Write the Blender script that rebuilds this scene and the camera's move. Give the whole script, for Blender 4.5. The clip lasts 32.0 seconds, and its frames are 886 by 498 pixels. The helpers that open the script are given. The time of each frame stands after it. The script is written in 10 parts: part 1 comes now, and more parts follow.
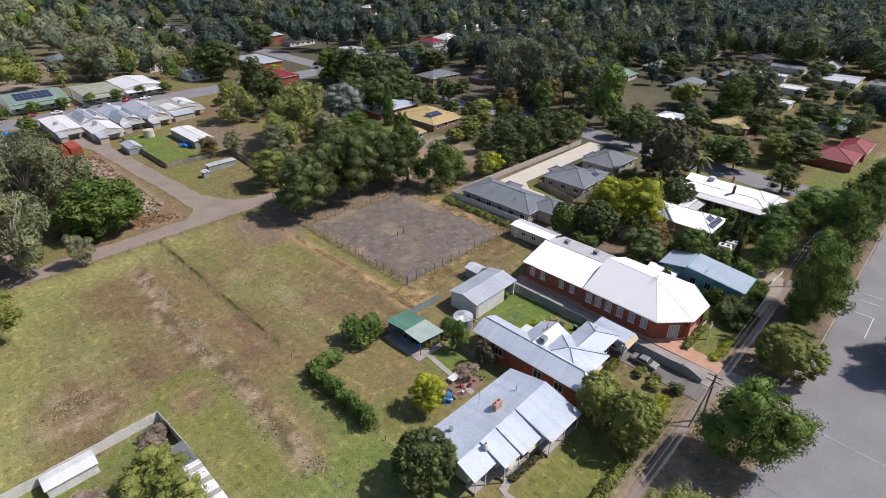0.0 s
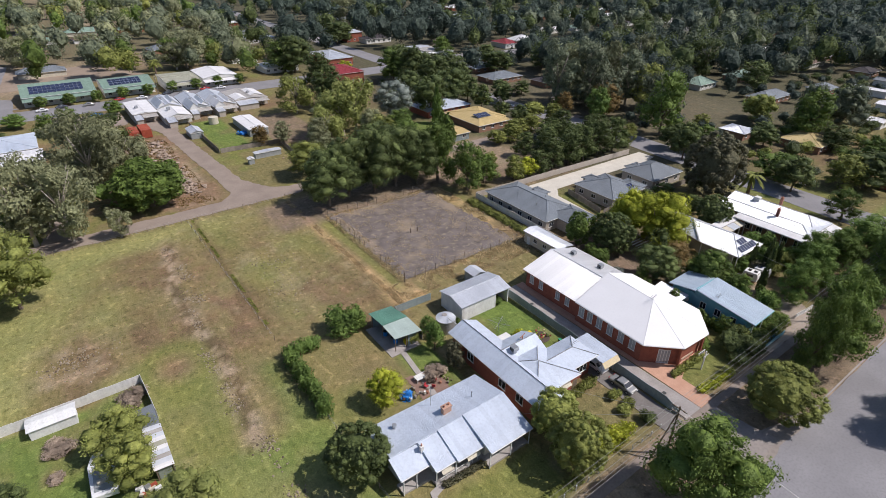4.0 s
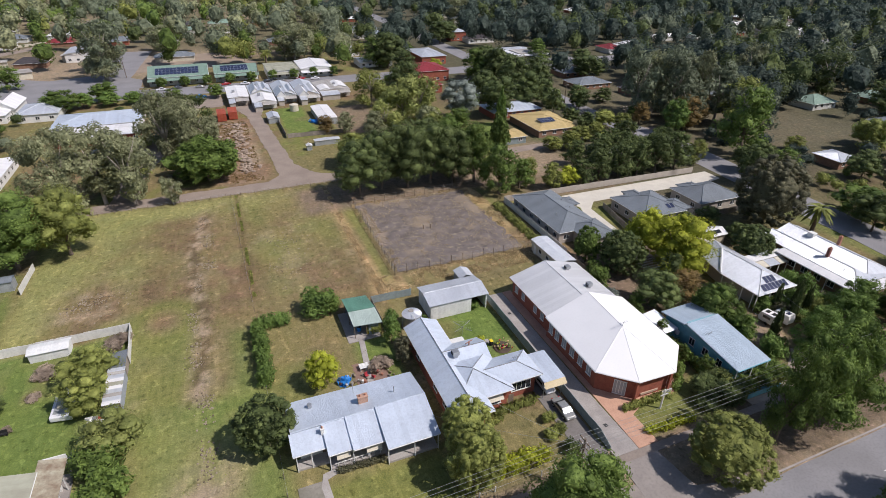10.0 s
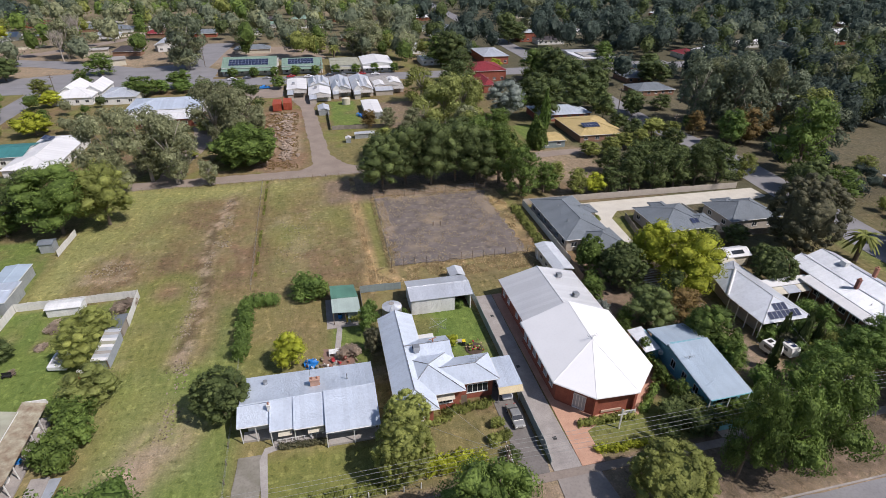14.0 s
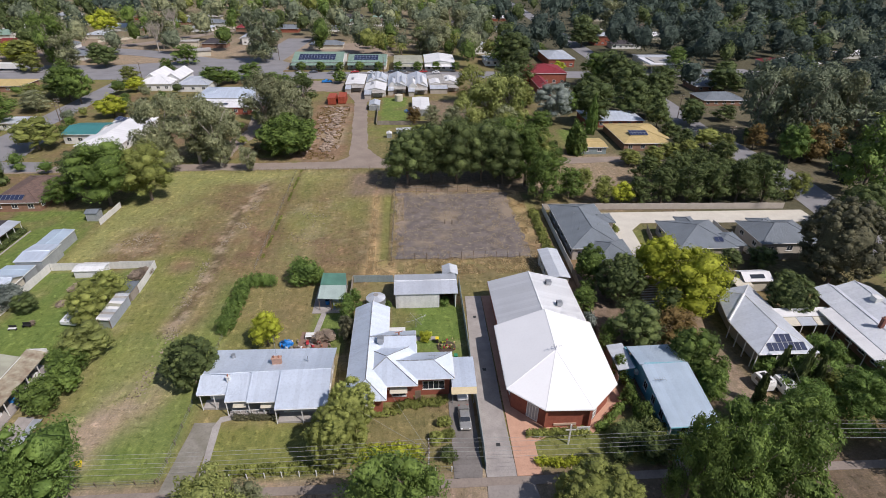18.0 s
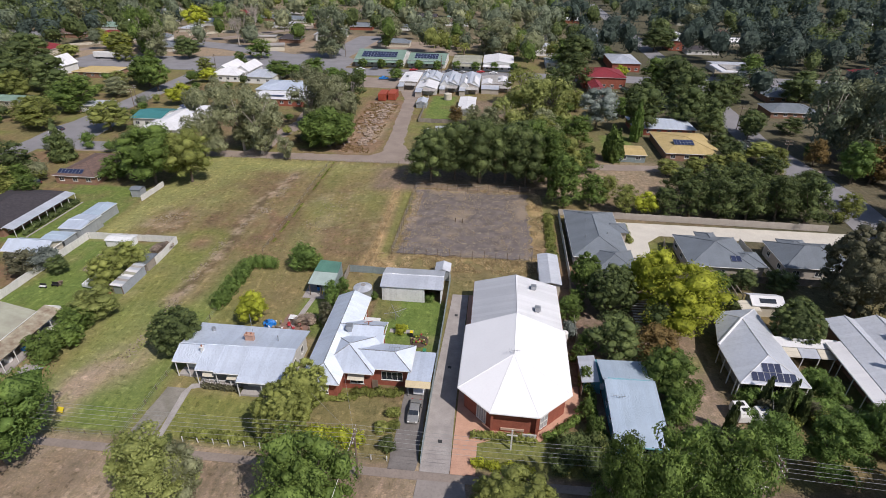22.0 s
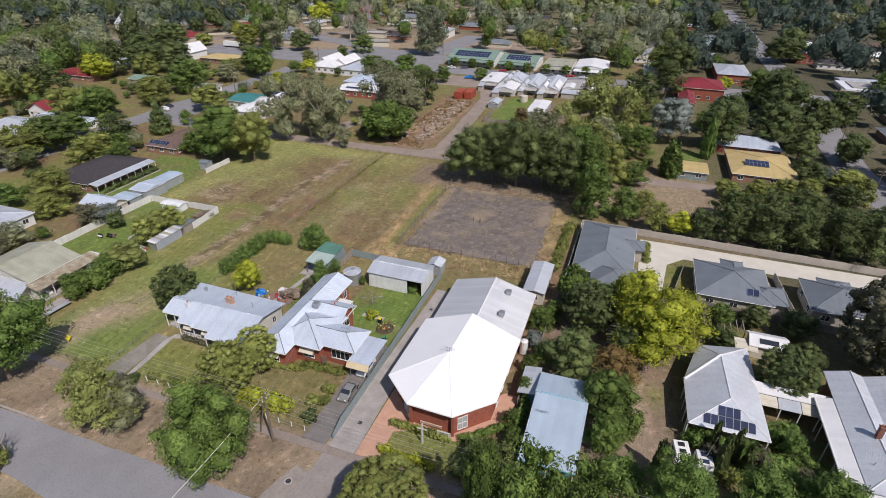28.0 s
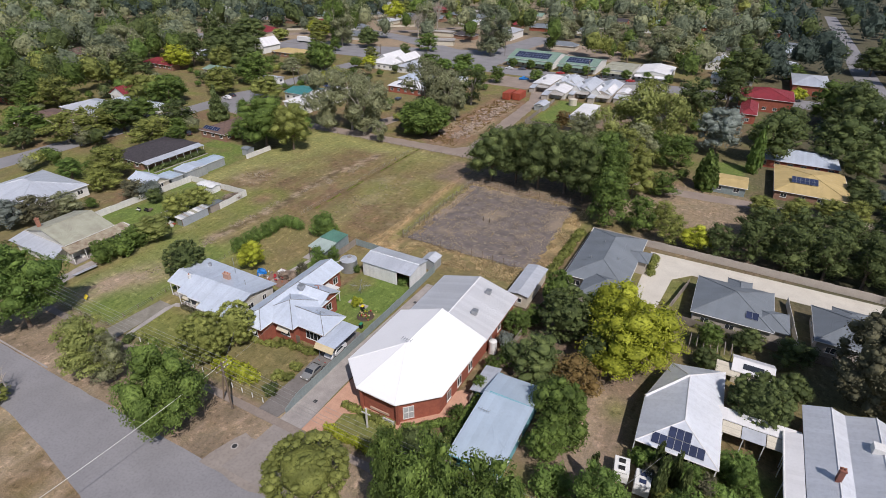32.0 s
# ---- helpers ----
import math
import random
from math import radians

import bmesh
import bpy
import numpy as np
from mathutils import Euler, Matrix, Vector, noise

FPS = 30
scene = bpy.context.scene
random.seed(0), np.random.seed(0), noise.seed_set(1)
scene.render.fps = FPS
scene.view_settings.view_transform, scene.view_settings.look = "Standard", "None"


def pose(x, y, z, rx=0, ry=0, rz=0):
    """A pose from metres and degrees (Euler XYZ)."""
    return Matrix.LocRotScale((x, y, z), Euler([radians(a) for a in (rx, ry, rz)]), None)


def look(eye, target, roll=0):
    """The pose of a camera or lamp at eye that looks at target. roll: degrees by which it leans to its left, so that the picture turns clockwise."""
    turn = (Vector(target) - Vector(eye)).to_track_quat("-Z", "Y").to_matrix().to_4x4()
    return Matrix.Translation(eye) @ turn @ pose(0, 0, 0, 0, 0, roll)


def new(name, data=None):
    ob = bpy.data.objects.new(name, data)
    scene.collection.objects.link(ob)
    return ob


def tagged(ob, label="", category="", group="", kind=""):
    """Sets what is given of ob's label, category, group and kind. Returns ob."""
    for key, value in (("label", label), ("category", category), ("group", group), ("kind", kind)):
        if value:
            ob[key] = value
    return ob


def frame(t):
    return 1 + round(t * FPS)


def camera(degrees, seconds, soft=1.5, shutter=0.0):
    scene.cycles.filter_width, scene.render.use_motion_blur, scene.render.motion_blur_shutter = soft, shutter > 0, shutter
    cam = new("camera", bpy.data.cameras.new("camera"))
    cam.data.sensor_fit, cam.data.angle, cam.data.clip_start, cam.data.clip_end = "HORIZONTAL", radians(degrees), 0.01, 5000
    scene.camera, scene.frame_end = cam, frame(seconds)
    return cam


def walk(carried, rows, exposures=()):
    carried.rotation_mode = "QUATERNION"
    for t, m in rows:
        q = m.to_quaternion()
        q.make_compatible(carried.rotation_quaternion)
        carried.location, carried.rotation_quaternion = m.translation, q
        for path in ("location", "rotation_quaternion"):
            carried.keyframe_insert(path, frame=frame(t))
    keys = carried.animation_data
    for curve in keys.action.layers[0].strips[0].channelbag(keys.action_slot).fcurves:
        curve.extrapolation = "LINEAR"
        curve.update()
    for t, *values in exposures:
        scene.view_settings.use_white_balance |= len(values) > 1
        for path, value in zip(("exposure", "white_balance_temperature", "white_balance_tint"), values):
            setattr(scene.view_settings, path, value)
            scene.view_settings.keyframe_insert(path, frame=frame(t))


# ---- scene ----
cam = camera(78.9, 32.0, 0.65)
PATH = [
    (0.0, -72.050, 33.525, 62.785, 60.362, -0.444, -45.883),
    (0.5, -70.591, 32.141, 62.812, 60.355, -0.458, -44.643),
    (1.0, -68.980, 30.608, 62.795, 60.355, -0.448, -43.202),
    (1.5, -67.470, 29.224, 62.801, 60.349, -0.436, -41.972),
    (2.0, -65.813, 27.732, 62.799, 60.333, -0.424, -40.762),
    (2.5, -64.252, 26.375, 62.782, 60.345, -0.425, -39.752),
    (3.0, -62.597, 25.005, 62.796, 60.335, -0.448, -38.651),
    (3.5, -60.984, 23.731, 62.823, 60.332, -0.470, -37.410),
    (5.5, -54.021, 18.704, 62.965, 60.331, -0.468, -32.509),
    (6.0, -52.197, 17.483, 62.931, 60.339, -0.490, -31.489),
    (6.5, -50.448, 16.413, 62.952, 60.340, -0.486, -30.408),
    (7.0, -48.558, 15.261, 62.935, 60.334, -0.468, -29.059),
    (7.5, -46.774, 14.231, 62.911, 60.327, -0.469, -27.758),
    (8.0, -44.819, 13.133, 62.843, 60.346, -0.481, -26.568),
    (8.5, -43.011, 12.171, 62.850, 60.321, -0.469, -25.498),
    (9.0, -41.064, 11.183, 62.837, 60.323, -0.492, -24.367),
    (9.5, -39.209, 10.290, 62.858, 60.309, -0.483, -23.457),
    (10.0, -37.213, 9.398, 62.908, 60.309, -0.507, -22.296),
    (10.5, -35.318, 8.559, 62.914, 60.289, -0.484, -21.116),
    (11.0, -33.265, 7.693, 62.903, 60.303, -0.527, -19.945),
    (11.5, -31.332, 6.937, 62.912, 60.277, -0.515, -18.875),
    (12.0, -29.249, 6.152, 62.894, 60.262, -0.511, -17.665),
    (12.5, -27.297, 5.463, 62.904, 60.241, -0.518, -16.575),
    (13.0, -25.234, 4.774, 62.881, 60.230, -0.562, -15.394),
    (13.5, -23.248, 4.152, 62.846, 60.239, -0.541, -14.294),
    (14.0, -21.125, 3.572, 62.809, 60.218, -0.564, -13.003),
    (14.5, -19.081, 3.018, 62.780, 60.220, -0.552, -11.863),
    (16.5, -10.617, 1.348, 62.585, 60.237, -0.621, -6.940),
    (17.0, -8.424, 0.973, 62.592, 60.207, -0.618, -5.810),
    (17.5, -6.411, 0.691, 62.563, 60.217, -0.615, -4.680),
    (18.0, -4.184, 0.412, 62.611, 60.206, -0.620, -3.479),
    (18.5, -2.185, 0.185, 62.608, 60.197, -0.629, -2.449),
    (19.0, 0.000, 0.000, 62.600, 60.213, -0.632, -1.139),
    (19.5, 2.051, -0.159, 62.574, 60.222, -0.599, -0.089),
    (20.0, 4.208, -0.317, 62.552, 60.211, -0.587, 0.971),
    (20.5, 6.238, -0.394, 62.540, 60.190, -0.585, 1.991),
    (21.0, 8.433, -0.471, 62.521, 60.189, -0.571, 3.061),
    (21.5, 10.440, -0.439, 62.524, 60.197, -0.556, 4.231),
    (22.0, 12.651, -0.366, 62.524, 60.191, -0.555, 5.612),
    (22.5, 14.708, -0.265, 62.522, 60.206, -0.558, 6.802),
    (23.0, 16.906, -0.151, 62.548, 60.181, -0.562, 7.963),
    (23.5, 18.932, 0.004, 62.550, 60.176, -0.566, 9.053),
    (24.0, 21.100, 0.187, 62.581, 60.146, -0.588, 10.254),
    (24.5, 23.131, 0.423, 62.611, 60.151, -0.581, 11.344),
    (25.0, 25.272, 0.715, 62.626, 60.130, -0.592, 12.535),
    (25.5, 27.289, 1.005, 62.615, 60.138, -0.577, 13.555),
    (27.5, 35.527, 2.669, 62.534, 60.176, -0.489, 18.284),
    (28.0, 37.683, 3.192, 62.565, 60.173, -0.469, 19.444),
    (28.5, 39.602, 3.686, 62.556, 60.174, -0.471, 20.455),
    (29.0, 41.706, 4.248, 62.541, 60.180, -0.478, 21.625),
    (29.5, 43.653, 4.825, 62.544, 60.181, -0.480, 22.606),
    (30.0, 45.722, 5.483, 62.571, 60.172, -0.498, 23.667),
    (30.5, 47.627, 6.127, 62.586, 60.170, -0.507, 24.997),
    (31.0, 49.718, 6.881, 62.594, 60.171, -0.506, 26.338),
    (31.5, 51.623, 7.579, 62.608, 60.134, -0.512, 27.399),
    (32.0, 53.648, 8.373, 62.597, 60.141, -0.509, 28.419),
]
walk(cam, [(t, pose(*p)) for t, *p in PATH], [(0.0, 0.02, 6330, 15.5), (32.0, -0.13, 6330, 15.5)])

# ---- light: high sun from the street side, clear sky ----
SUN_EL, SUN_AZ = 51.0, 130.0
world = bpy.data.worlds.new("sky")
scene.world = world
world.use_nodes = True
wn = world.node_tree.nodes
sky = wn.new("ShaderNodeTexSky")
sky.sky_type = "NISHITA"
sky.sun_disc = False
sky.sun_elevation, sky.sun_rotation = radians(SUN_EL), radians(SUN_AZ)
world.node_tree.links.new(sky.outputs[0], wn["Background"].inputs[0])
wn["Background"].inputs[1].default_value = 0.094
sun = new("sun", bpy.data.lights.new("sun", "SUN"))
sun.data.energy, sun.data.angle, sun.data.color = 4.3, radians(0.5), (1.0, 0.95, 0.88)
sun_dir = Vector((math.sin(radians(SUN_AZ)) * math.cos(radians(SUN_EL)), math.cos(radians(SUN_AZ)) * math.cos(radians(SUN_EL)), math.sin(radians(SUN_EL))))
sun.matrix_world = look(sun_dir * 300, (0, 0, 0))

# ---- materials ----
def base_nodes(name):
    m = bpy.data.materials.new(name)
    m.use_nodes = True
    nt = m.node_tree
    return m, nt, nt.nodes["Principled BSDF"]


def add(nt, kind, **values):
    n = nt.nodes.new(kind)
    for k, v in values.items():
        n.inputs[k].default_value = v
    return n


def mix_rgb(nt, fac, a, b, blend="MIX"):
    n = nt.nodes.new("ShaderNodeMix")
    n.data_type, n.blend_type = "RGBA", blend
    for sock, v in ((n.inputs[0], fac), (n.inputs[6], a), (n.inputs[7], b)):
        if isinstance(v, (int, float)):
            sock.default_value = v
        elif isinstance(v, tuple):
            sock.default_value = (*v, 1)
        else:
            nt.links.new(v, sock)
    return n.outputs[2]


def math_node(nt, op, a, b=0.0):
    n = nt.nodes.new("ShaderNodeMath")
    n.operation = op
    for sock, v in ((n.inputs[0], a), (n.inputs[1], b)):
        if isinstance(v, (int, float)):
            sock.default_value = v
        else:
            nt.links.new(v, sock)
    return n.outputs[0]


def noise_fac(nt, vec, scale, lo, hi, detail=4.0):
    n = add(nt, "ShaderNodeTexNoise", Scale=scale, Detail=detail)
    nt.links.new(vec, n.inputs["Vector"])
    r = nt.nodes.new("ShaderNodeMapRange")
    r.inputs[1].default_value, r.inputs[2].default_value = lo, hi
    nt.links.new(n.outputs["Fac"], r.inputs[0])
    return r.outputs[0]


def mat(name, a, b=None, coarse=0.4, fine=6.0, rough=0.75, metal=0.0, bump=0.15, rand=0.0, spec=0.4, sheets=0.0, courses=0.0, wear=0.55, ribs=0.68):
    """A worn surface: colour a drifting to b at two scales; rand: change from object to object; sheets: width of roof sheets that run
    down the slope, each a little different, with ribs; courses: height of rows of tiles, bricks or boards."""
    m, nt, bsdf = base_nodes(name)
    b = b or tuple(c * 0.75 for c in a)
    geo = nt.nodes.new("ShaderNodeNewGeometry")
    pos = geo.outputs["Position"]
    c = mix_rgb(nt, noise_fac(nt, pos, coarse, 0.35, 0.68), a, b)
    dark = tuple(v * 0.72 for v in b)
    f2 = noise_fac(nt, pos, fine, 0.45, 0.8)
    c = mix_rgb(nt, math_node(nt, "MULTIPLY", f2, wear), c, dark)
    height, ribbed = f2, None
    if rand:
        info = nt.nodes.new("ShaderNodeObjectInfo")
        k = math_node(nt, "ADD", math_node(nt, "MULTIPLY", info.outputs["Random"], 2 * rand), 1 - rand)
        comb = nt.nodes.new("ShaderNodeCombineColor")
        for i in range(3):
            nt.links.new(k, comb.inputs[i])
        c = mix_rgb(nt, 1.0, c, comb.outputs[0], "MULTIPLY")
    if sheets:
        sp, sn = nt.nodes.new("ShaderNodeSeparateXYZ"), nt.nodes.new("ShaderNodeSeparateXYZ")
        nt.links.new(pos, sp.inputs[0])
        nt.links.new(geo.outputs["True Normal"], sn.inputs[0])
        along = math_node(nt, "GREATER_THAN", math_node(nt, "ABSOLUTE", sn.outputs[0]), math_node(nt, "ABSOLUTE", sn.outputs[1]))
        u = math_node(nt, "ADD", math_node(nt, "MULTIPLY", sp.outputs[1], along),
                      math_node(nt, "MULTIPLY", sp.outputs[0], math_node(nt, "SUBTRACT", 1.0, along)))
        cell = math_node(nt, "FLOOR", math_node(nt, "DIVIDE", u, sheets))
        wn_ = nt.nodes.new("ShaderNodeTexWhiteNoise")
        wn_.noise_dimensions = "1D"
        nt.links.new(cell, wn_.inputs["W"])
        k = math_node(nt, "ADD", math_node(nt, "MULTIPLY", wn_.outputs["Value"], 0.10), 0.92)
        comb = nt.nodes.new("ShaderNodeCombineColor")
        for i in range(3):
            nt.links.new(k, comb.inputs[i])
        c = mix_rgb(nt, 1.0, c, comb.outputs[0], "MULTIPLY")
        # corrugations, finer than can be told apart: the normal swings to and fro across the ribs
        grain = nt.nodes.new("ShaderNodeTexWhiteNoise")
        grain.noise_dimensions = "3D"
        tiny = nt.nodes.new("ShaderNodeVectorMath")
        tiny.operation = "SCALE"
        tiny.inputs["Scale"].default_value = 613.0
        nt.links.new(pos, tiny.inputs[0])
        nt.links.new(tiny.outputs[0], grain.inputs["Vector"])
        swing = math_node(nt, "MULTIPLY", math_node(nt, "COSINE", math_node(nt, "MULTIPLY", grain.outputs["Value"], 2 * math.pi)), ribs)
        across = nt.nodes.new("ShaderNodeCombineXYZ")
        nt.links.new(math_node(nt, "MULTIPLY", swing, math_node(nt, "SUBTRACT", 1.0, along)), across.inputs[0])
        nt.links.new(math_node(nt, "MULTIPLY", swing, along), across.inputs[1])
        total = nt.nodes.new("ShaderNodeVectorMath")
        nt.links.new(geo.outputs["Normal"], total.inputs[0])
        nt.links.new(across.outputs[0], total.inputs[1])
        unit_n = nt.nodes.new("ShaderNodeVectorMath")
        unit_n.operation = "NORMALIZE"
        nt.links.new(total.outputs[0], unit_n.inputs[0])
        ribbed = unit_n.outputs[0]
    if courses:
        sp = nt.nodes.new("ShaderNodeSeparateXYZ")
        nt.links.new(pos, sp.inputs[0])
        fr = math_node(nt, "FRACT", math_node(nt, "DIVIDE", sp.outputs[2], courses))
        line = math_node(nt, "GREATER_THAN", fr, 0.84)
        c = mix_rgb(nt, math_node(nt, "MULTIPLY", line, 0.5), c, dark)
        height = math_node(nt, "SUBTRACT", math_node(nt, "MULTIPLY", f2, 0.3), line)
    nt.links.new(c, bsdf.inputs["Base Color"])
    bsdf.inputs["Roughness"].default_value, bsdf.inputs["Metallic"].default_value = rough, metal
    bsdf.inputs["Specular IOR Level"].default_value = spec
    if bump:
        bn = add(nt, "ShaderNodeBump", Strength=bump, Distance=0.03)
        nt.links.new(height, bn.inputs["Height"])
        if ribbed:
            nt.links.new(ribbed, bn.inputs["Normal"])
        nt.links.new(bn.outputs[0], bsdf.inputs["Normal"])
    return m


def leaf_mat(name, a, b, trans=0.26):
    """Leaves: from leaf clump to leaf clump and from tree to tree the tone drifts from a to b, shade between clumps is
    painted in; some light comes through.
    """
    m, nt, bsdf = base_nodes(name)
    a, b = tuple(0.92 * v for v in a), tuple(1.14 * v for v in b)
    geo, info = nt.nodes.new("ShaderNodeNewGeometry"), nt.nodes.new("ShaderNodeObjectInfo")
    c = mix_rgb(nt, geo.outputs["Random Per Island"], a, b)
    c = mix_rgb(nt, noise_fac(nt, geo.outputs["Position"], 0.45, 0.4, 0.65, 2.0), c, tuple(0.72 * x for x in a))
    # shade of the gaps between leaf clumps, put into the colour by noise
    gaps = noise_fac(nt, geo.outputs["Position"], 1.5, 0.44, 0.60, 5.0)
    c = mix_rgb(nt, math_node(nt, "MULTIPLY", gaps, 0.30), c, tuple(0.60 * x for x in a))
    k = math_node(nt, "ADD", math_node(nt, "MULTIPLY", info.outputs["Random"], 0.4), 0.92)
    comb = nt.nodes.new("ShaderNodeCombineColor")
    for i in range(3):
        nt.links.new(k, comb.inputs[i])
    c = mix_rgb(nt, 1.0, c, comb.outputs[0], "MULTIPLY")
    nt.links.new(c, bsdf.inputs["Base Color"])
    bsdf.inputs["Roughness"].default_value = 0.55
    bsdf.inputs["Specular IOR Level"].default_value = 0.16
    leafy = add(nt, "ShaderNodeBump", Strength=0.4, Distance=0.35)
    nt.links.new(noise_fac(nt, geo.outputs["Position"], 2.2, 0.3, 0.7, 3.0), leafy.inputs["Height"])
    nt.links.new(leafy.outputs[0], bsdf.inputs["Normal"])
    tr = nt.nodes.new("ShaderNodeBsdfTranslucent")
    nt.links.new(c, tr.inputs["Color"])
    mx = nt.nodes.new("ShaderNodeMixShader")
    mx.inputs[0].default_value = trans
    nt.links.new(bsdf.outputs[0], mx.inputs[1])
    nt.links.new(tr.outputs[0], mx.inputs[2])
    nt.links.new(mx.outputs[0], nt.nodes["Material Output"].inputs[0])
    return m


def ground_mat():
    """Soil and grass: the mesh carries the large patches, the noise the tufts and bare spots."""
    m, nt, bsdf = base_nodes("ground_cover")
    col = nt.nodes.new("ShaderNodeVertexColor")
    col.layer_name = "cover"
    geo = nt.nodes.new("ShaderNodeNewGeometry")
    pos = geo.outputs["Position"]
    f0 = noise_fac(nt, pos, 0.22, 0.35, 0.7, 8.0)
    f1 = noise_fac(nt, pos, 0.9, 0.4, 0.66, 8.0)
    f2 = noise_fac(nt, pos, 4.0, 0.45, 0.72, 5.0)
    base = col.outputs[0]
    c = mix_rgb(nt, math_node(nt, "MULTIPLY", f0, 0.55), base, mix_rgb(nt, 1.0, base, (1.35, 1.22, 1.12), "MULTIPLY"))
    c = mix_rgb(nt, math_node(nt, "MULTIPLY", f1, 0.6), c, mix_rgb(nt, 1.0, c, (0.68, 0.72, 0.62), "MULTIPLY"))
    c = mix_rgb(nt, math_node(nt, "MULTIPLY", f2, 0.75), c, mix_rgb(nt, 1.0, c, (1.5, 1.4, 1.3), "MULTIPLY"))
    clods = noise_fac(nt, pos, 0.75, 0.58, 0.66, 12.0)
    c = mix_rgb(nt, math_node(nt, "MULTIPLY", clods, 0.75), c, mix_rgb(nt, 1.0, c, (1.55, 1.50, 1.55), "MULTIPLY"))
    long = add(nt, "ShaderNodeVectorMath")
    long.operation = "MULTIPLY"
    long.inputs[1].default_value = (1.0, 0.22, 1.0)
    nt.links.new(pos, long.inputs[0])
    rows_ = noise_fac(nt, long.outputs[0], 0.8, 0.55, 0.68, 9.0)
    c = mix_rgb(nt, math_node(nt, "MULTIPLY", rows_, 0.50), c, mix_rgb(nt, 1.0, c, (1.38, 1.32, 1.38), "MULTIPLY"))
    furrow = noise_fac(nt, long.outputs[0], 1.3, 0.45, 0.33, 7.0)
    c = mix_rgb(nt, math_node(nt, "MULTIPLY", furrow, 0.55), c, mix_rgb(nt, 1.0, c, (0.70, 0.73, 0.68), "MULTIPLY"))
    damp = noise_fac(nt, pos, 1.1, 0.42, 0.34, 12.0)
    c = mix_rgb(nt, math_node(nt, "MULTIPLY", damp, 0.8), c, mix_rgb(nt, 1.0, c, (0.62, 0.62, 0.60), "MULTIPLY"))
    nt.links.new(c, bsdf.inputs["Base Color"])
    bsdf.inputs["Roughness"].default_value = 0.95
    bsdf.inputs["Specular IOR Level"].default_value = 0.1
    bn = add(nt, "ShaderNodeBump", Strength=0.5, Distance=0.12)
    nt.links.new(f2, bn.inputs["Height"])
    nt.links.new(bn.outputs[0], bsdf.inputs["Normal"])
    return m


GROUND = ground_mat()
ASPHALT = mat("asphalt", (0.262, 0.254, 0.262), (0.215, 0.208, 0.215), 0.15, 3.0, 0.9, bump=0.1)
CONCRETE = mat("concrete", (0.42, 0.39, 0.36), (0.33, 0.30, 0.28), 0.5, 5.0, 0.9)
CONCRETE_DARK = mat("stained_concrete", (0.385, 0.350, 0.325), (0.290, 0.262, 0.245), 0.5, 5.0, 0.9)
COURT = mat("pale_concrete", (0.62, 0.58, 0.50), (0.54, 0.50, 0.43), 0.3, 4.0, 0.9)
GRAVEL = mat("gravel", (0.315, 0.255, 0.21), (0.25, 0.20, 0.165), 0.2, 3.0, 0.97, bump=0.5)
PAVING = mat("brick_paving", (0.56, 0.335, 0.235), (0.48, 0.275, 0.19), 0.6, 6.0, 0.9)
WHITE_PAINT = mat("white_paint", (0.78, 0.77, 0.74), (0.70, 0.69, 0.66), 0.7, 6.0, 0.6, rand=0.05)
CREAM = mat("cream_paint", (0.62, 0.57, 0.46), (0.55, 0.50, 0.40), 0.7, 6.0, 0.7, courses=0.18)
BOARDS = mat("pale_weatherboards", (0.66, 0.65, 0.60), (0.58, 0.57, 0.52), 0.7, 6.0, 0.7, courses=0.16)
BLUE_WALL = mat("blue_weatherboards", (0.19, 0.46, 0.53), (0.16, 0.40, 0.47), 0.7, 6.0, 0.7, courses=0.16)
BRICK = mat("red_brick", (0.36, 0.115, 0.07), (0.28, 0.085, 0.055), 1.2, 9.0, 0.9, courses=0.086)
BRICK_BROWN = mat("brown_brick", (0.33, 0.19, 0.13), (0.26, 0.15, 0.10), 1.2, 9.0, 0.9, courses=0.086)
RENDERED = mat("rendered_wall", (0.47, 0.42, 0.36), (0.41, 0.36, 0.31), 0.6, 7.0, 0.9)
ROOF_WHITE = mat("white_steel_roof", (0.80, 0.79, 0.79), (0.76, 0.75, 0.75), 0.3, 3.0, 0.55, bump=0.12, sheets=0.76, wear=0.22)
ROOF_GALV = mat("zincalume_roof", (0.71, 0.735, 0.78), (0.64, 0.665, 0.71), 0.22, 2.0, 0.40, metal=0.36, bump=0.25, sheets=0.76, rand=0.04, wear=0.40)
ROOF_PALE = mat("pale_blue_roof", (0.68, 0.745, 0.84), (0.60, 0.66, 0.75), 0.25, 2.5, 0.42, metal=0.26, bump=0.25, sheets=0.76, wear=0.40)
ROOF_GREY = mat("grey_steel_roof", (0.20, 0.225, 0.25), (0.175, 0.195, 0.215), 0.3, 3.0, 0.55, bump=0.2, sheets=0.76, rand=0.06, wear=0.22)
ROOF_STREAKED = mat("streaked_cream_roof", (0.46, 0.42, 0.31), (0.25, 0.18, 0.12), 0.9, 3.0, 0.7, bump=0.2, sheets=0.5, wear=0.5)
ROOF_CREAM = mat("weathered_cream_roof", (0.43, 0.43, 0.33), (0.34, 0.325, 0.25), 0.4, 1.5, 0.65, bump=0.2, sheets=0.76, wear=0.22)
ROOF_GREEN = mat("green_steel_roof", (0.12, 0.27, 0.20), (0.10, 0.22, 0.165), 0.4, 2.5, 0.6, bump=0.2, sheets=0.76, wear=0.22)
ROOF_SAGE = mat("sage_steel_roof", (0.24, 0.34, 0.27), (0.20, 0.29, 0.23), 0.4, 2.5, 0.6, bump=0.2, sheets=0.76, wear=0.22)
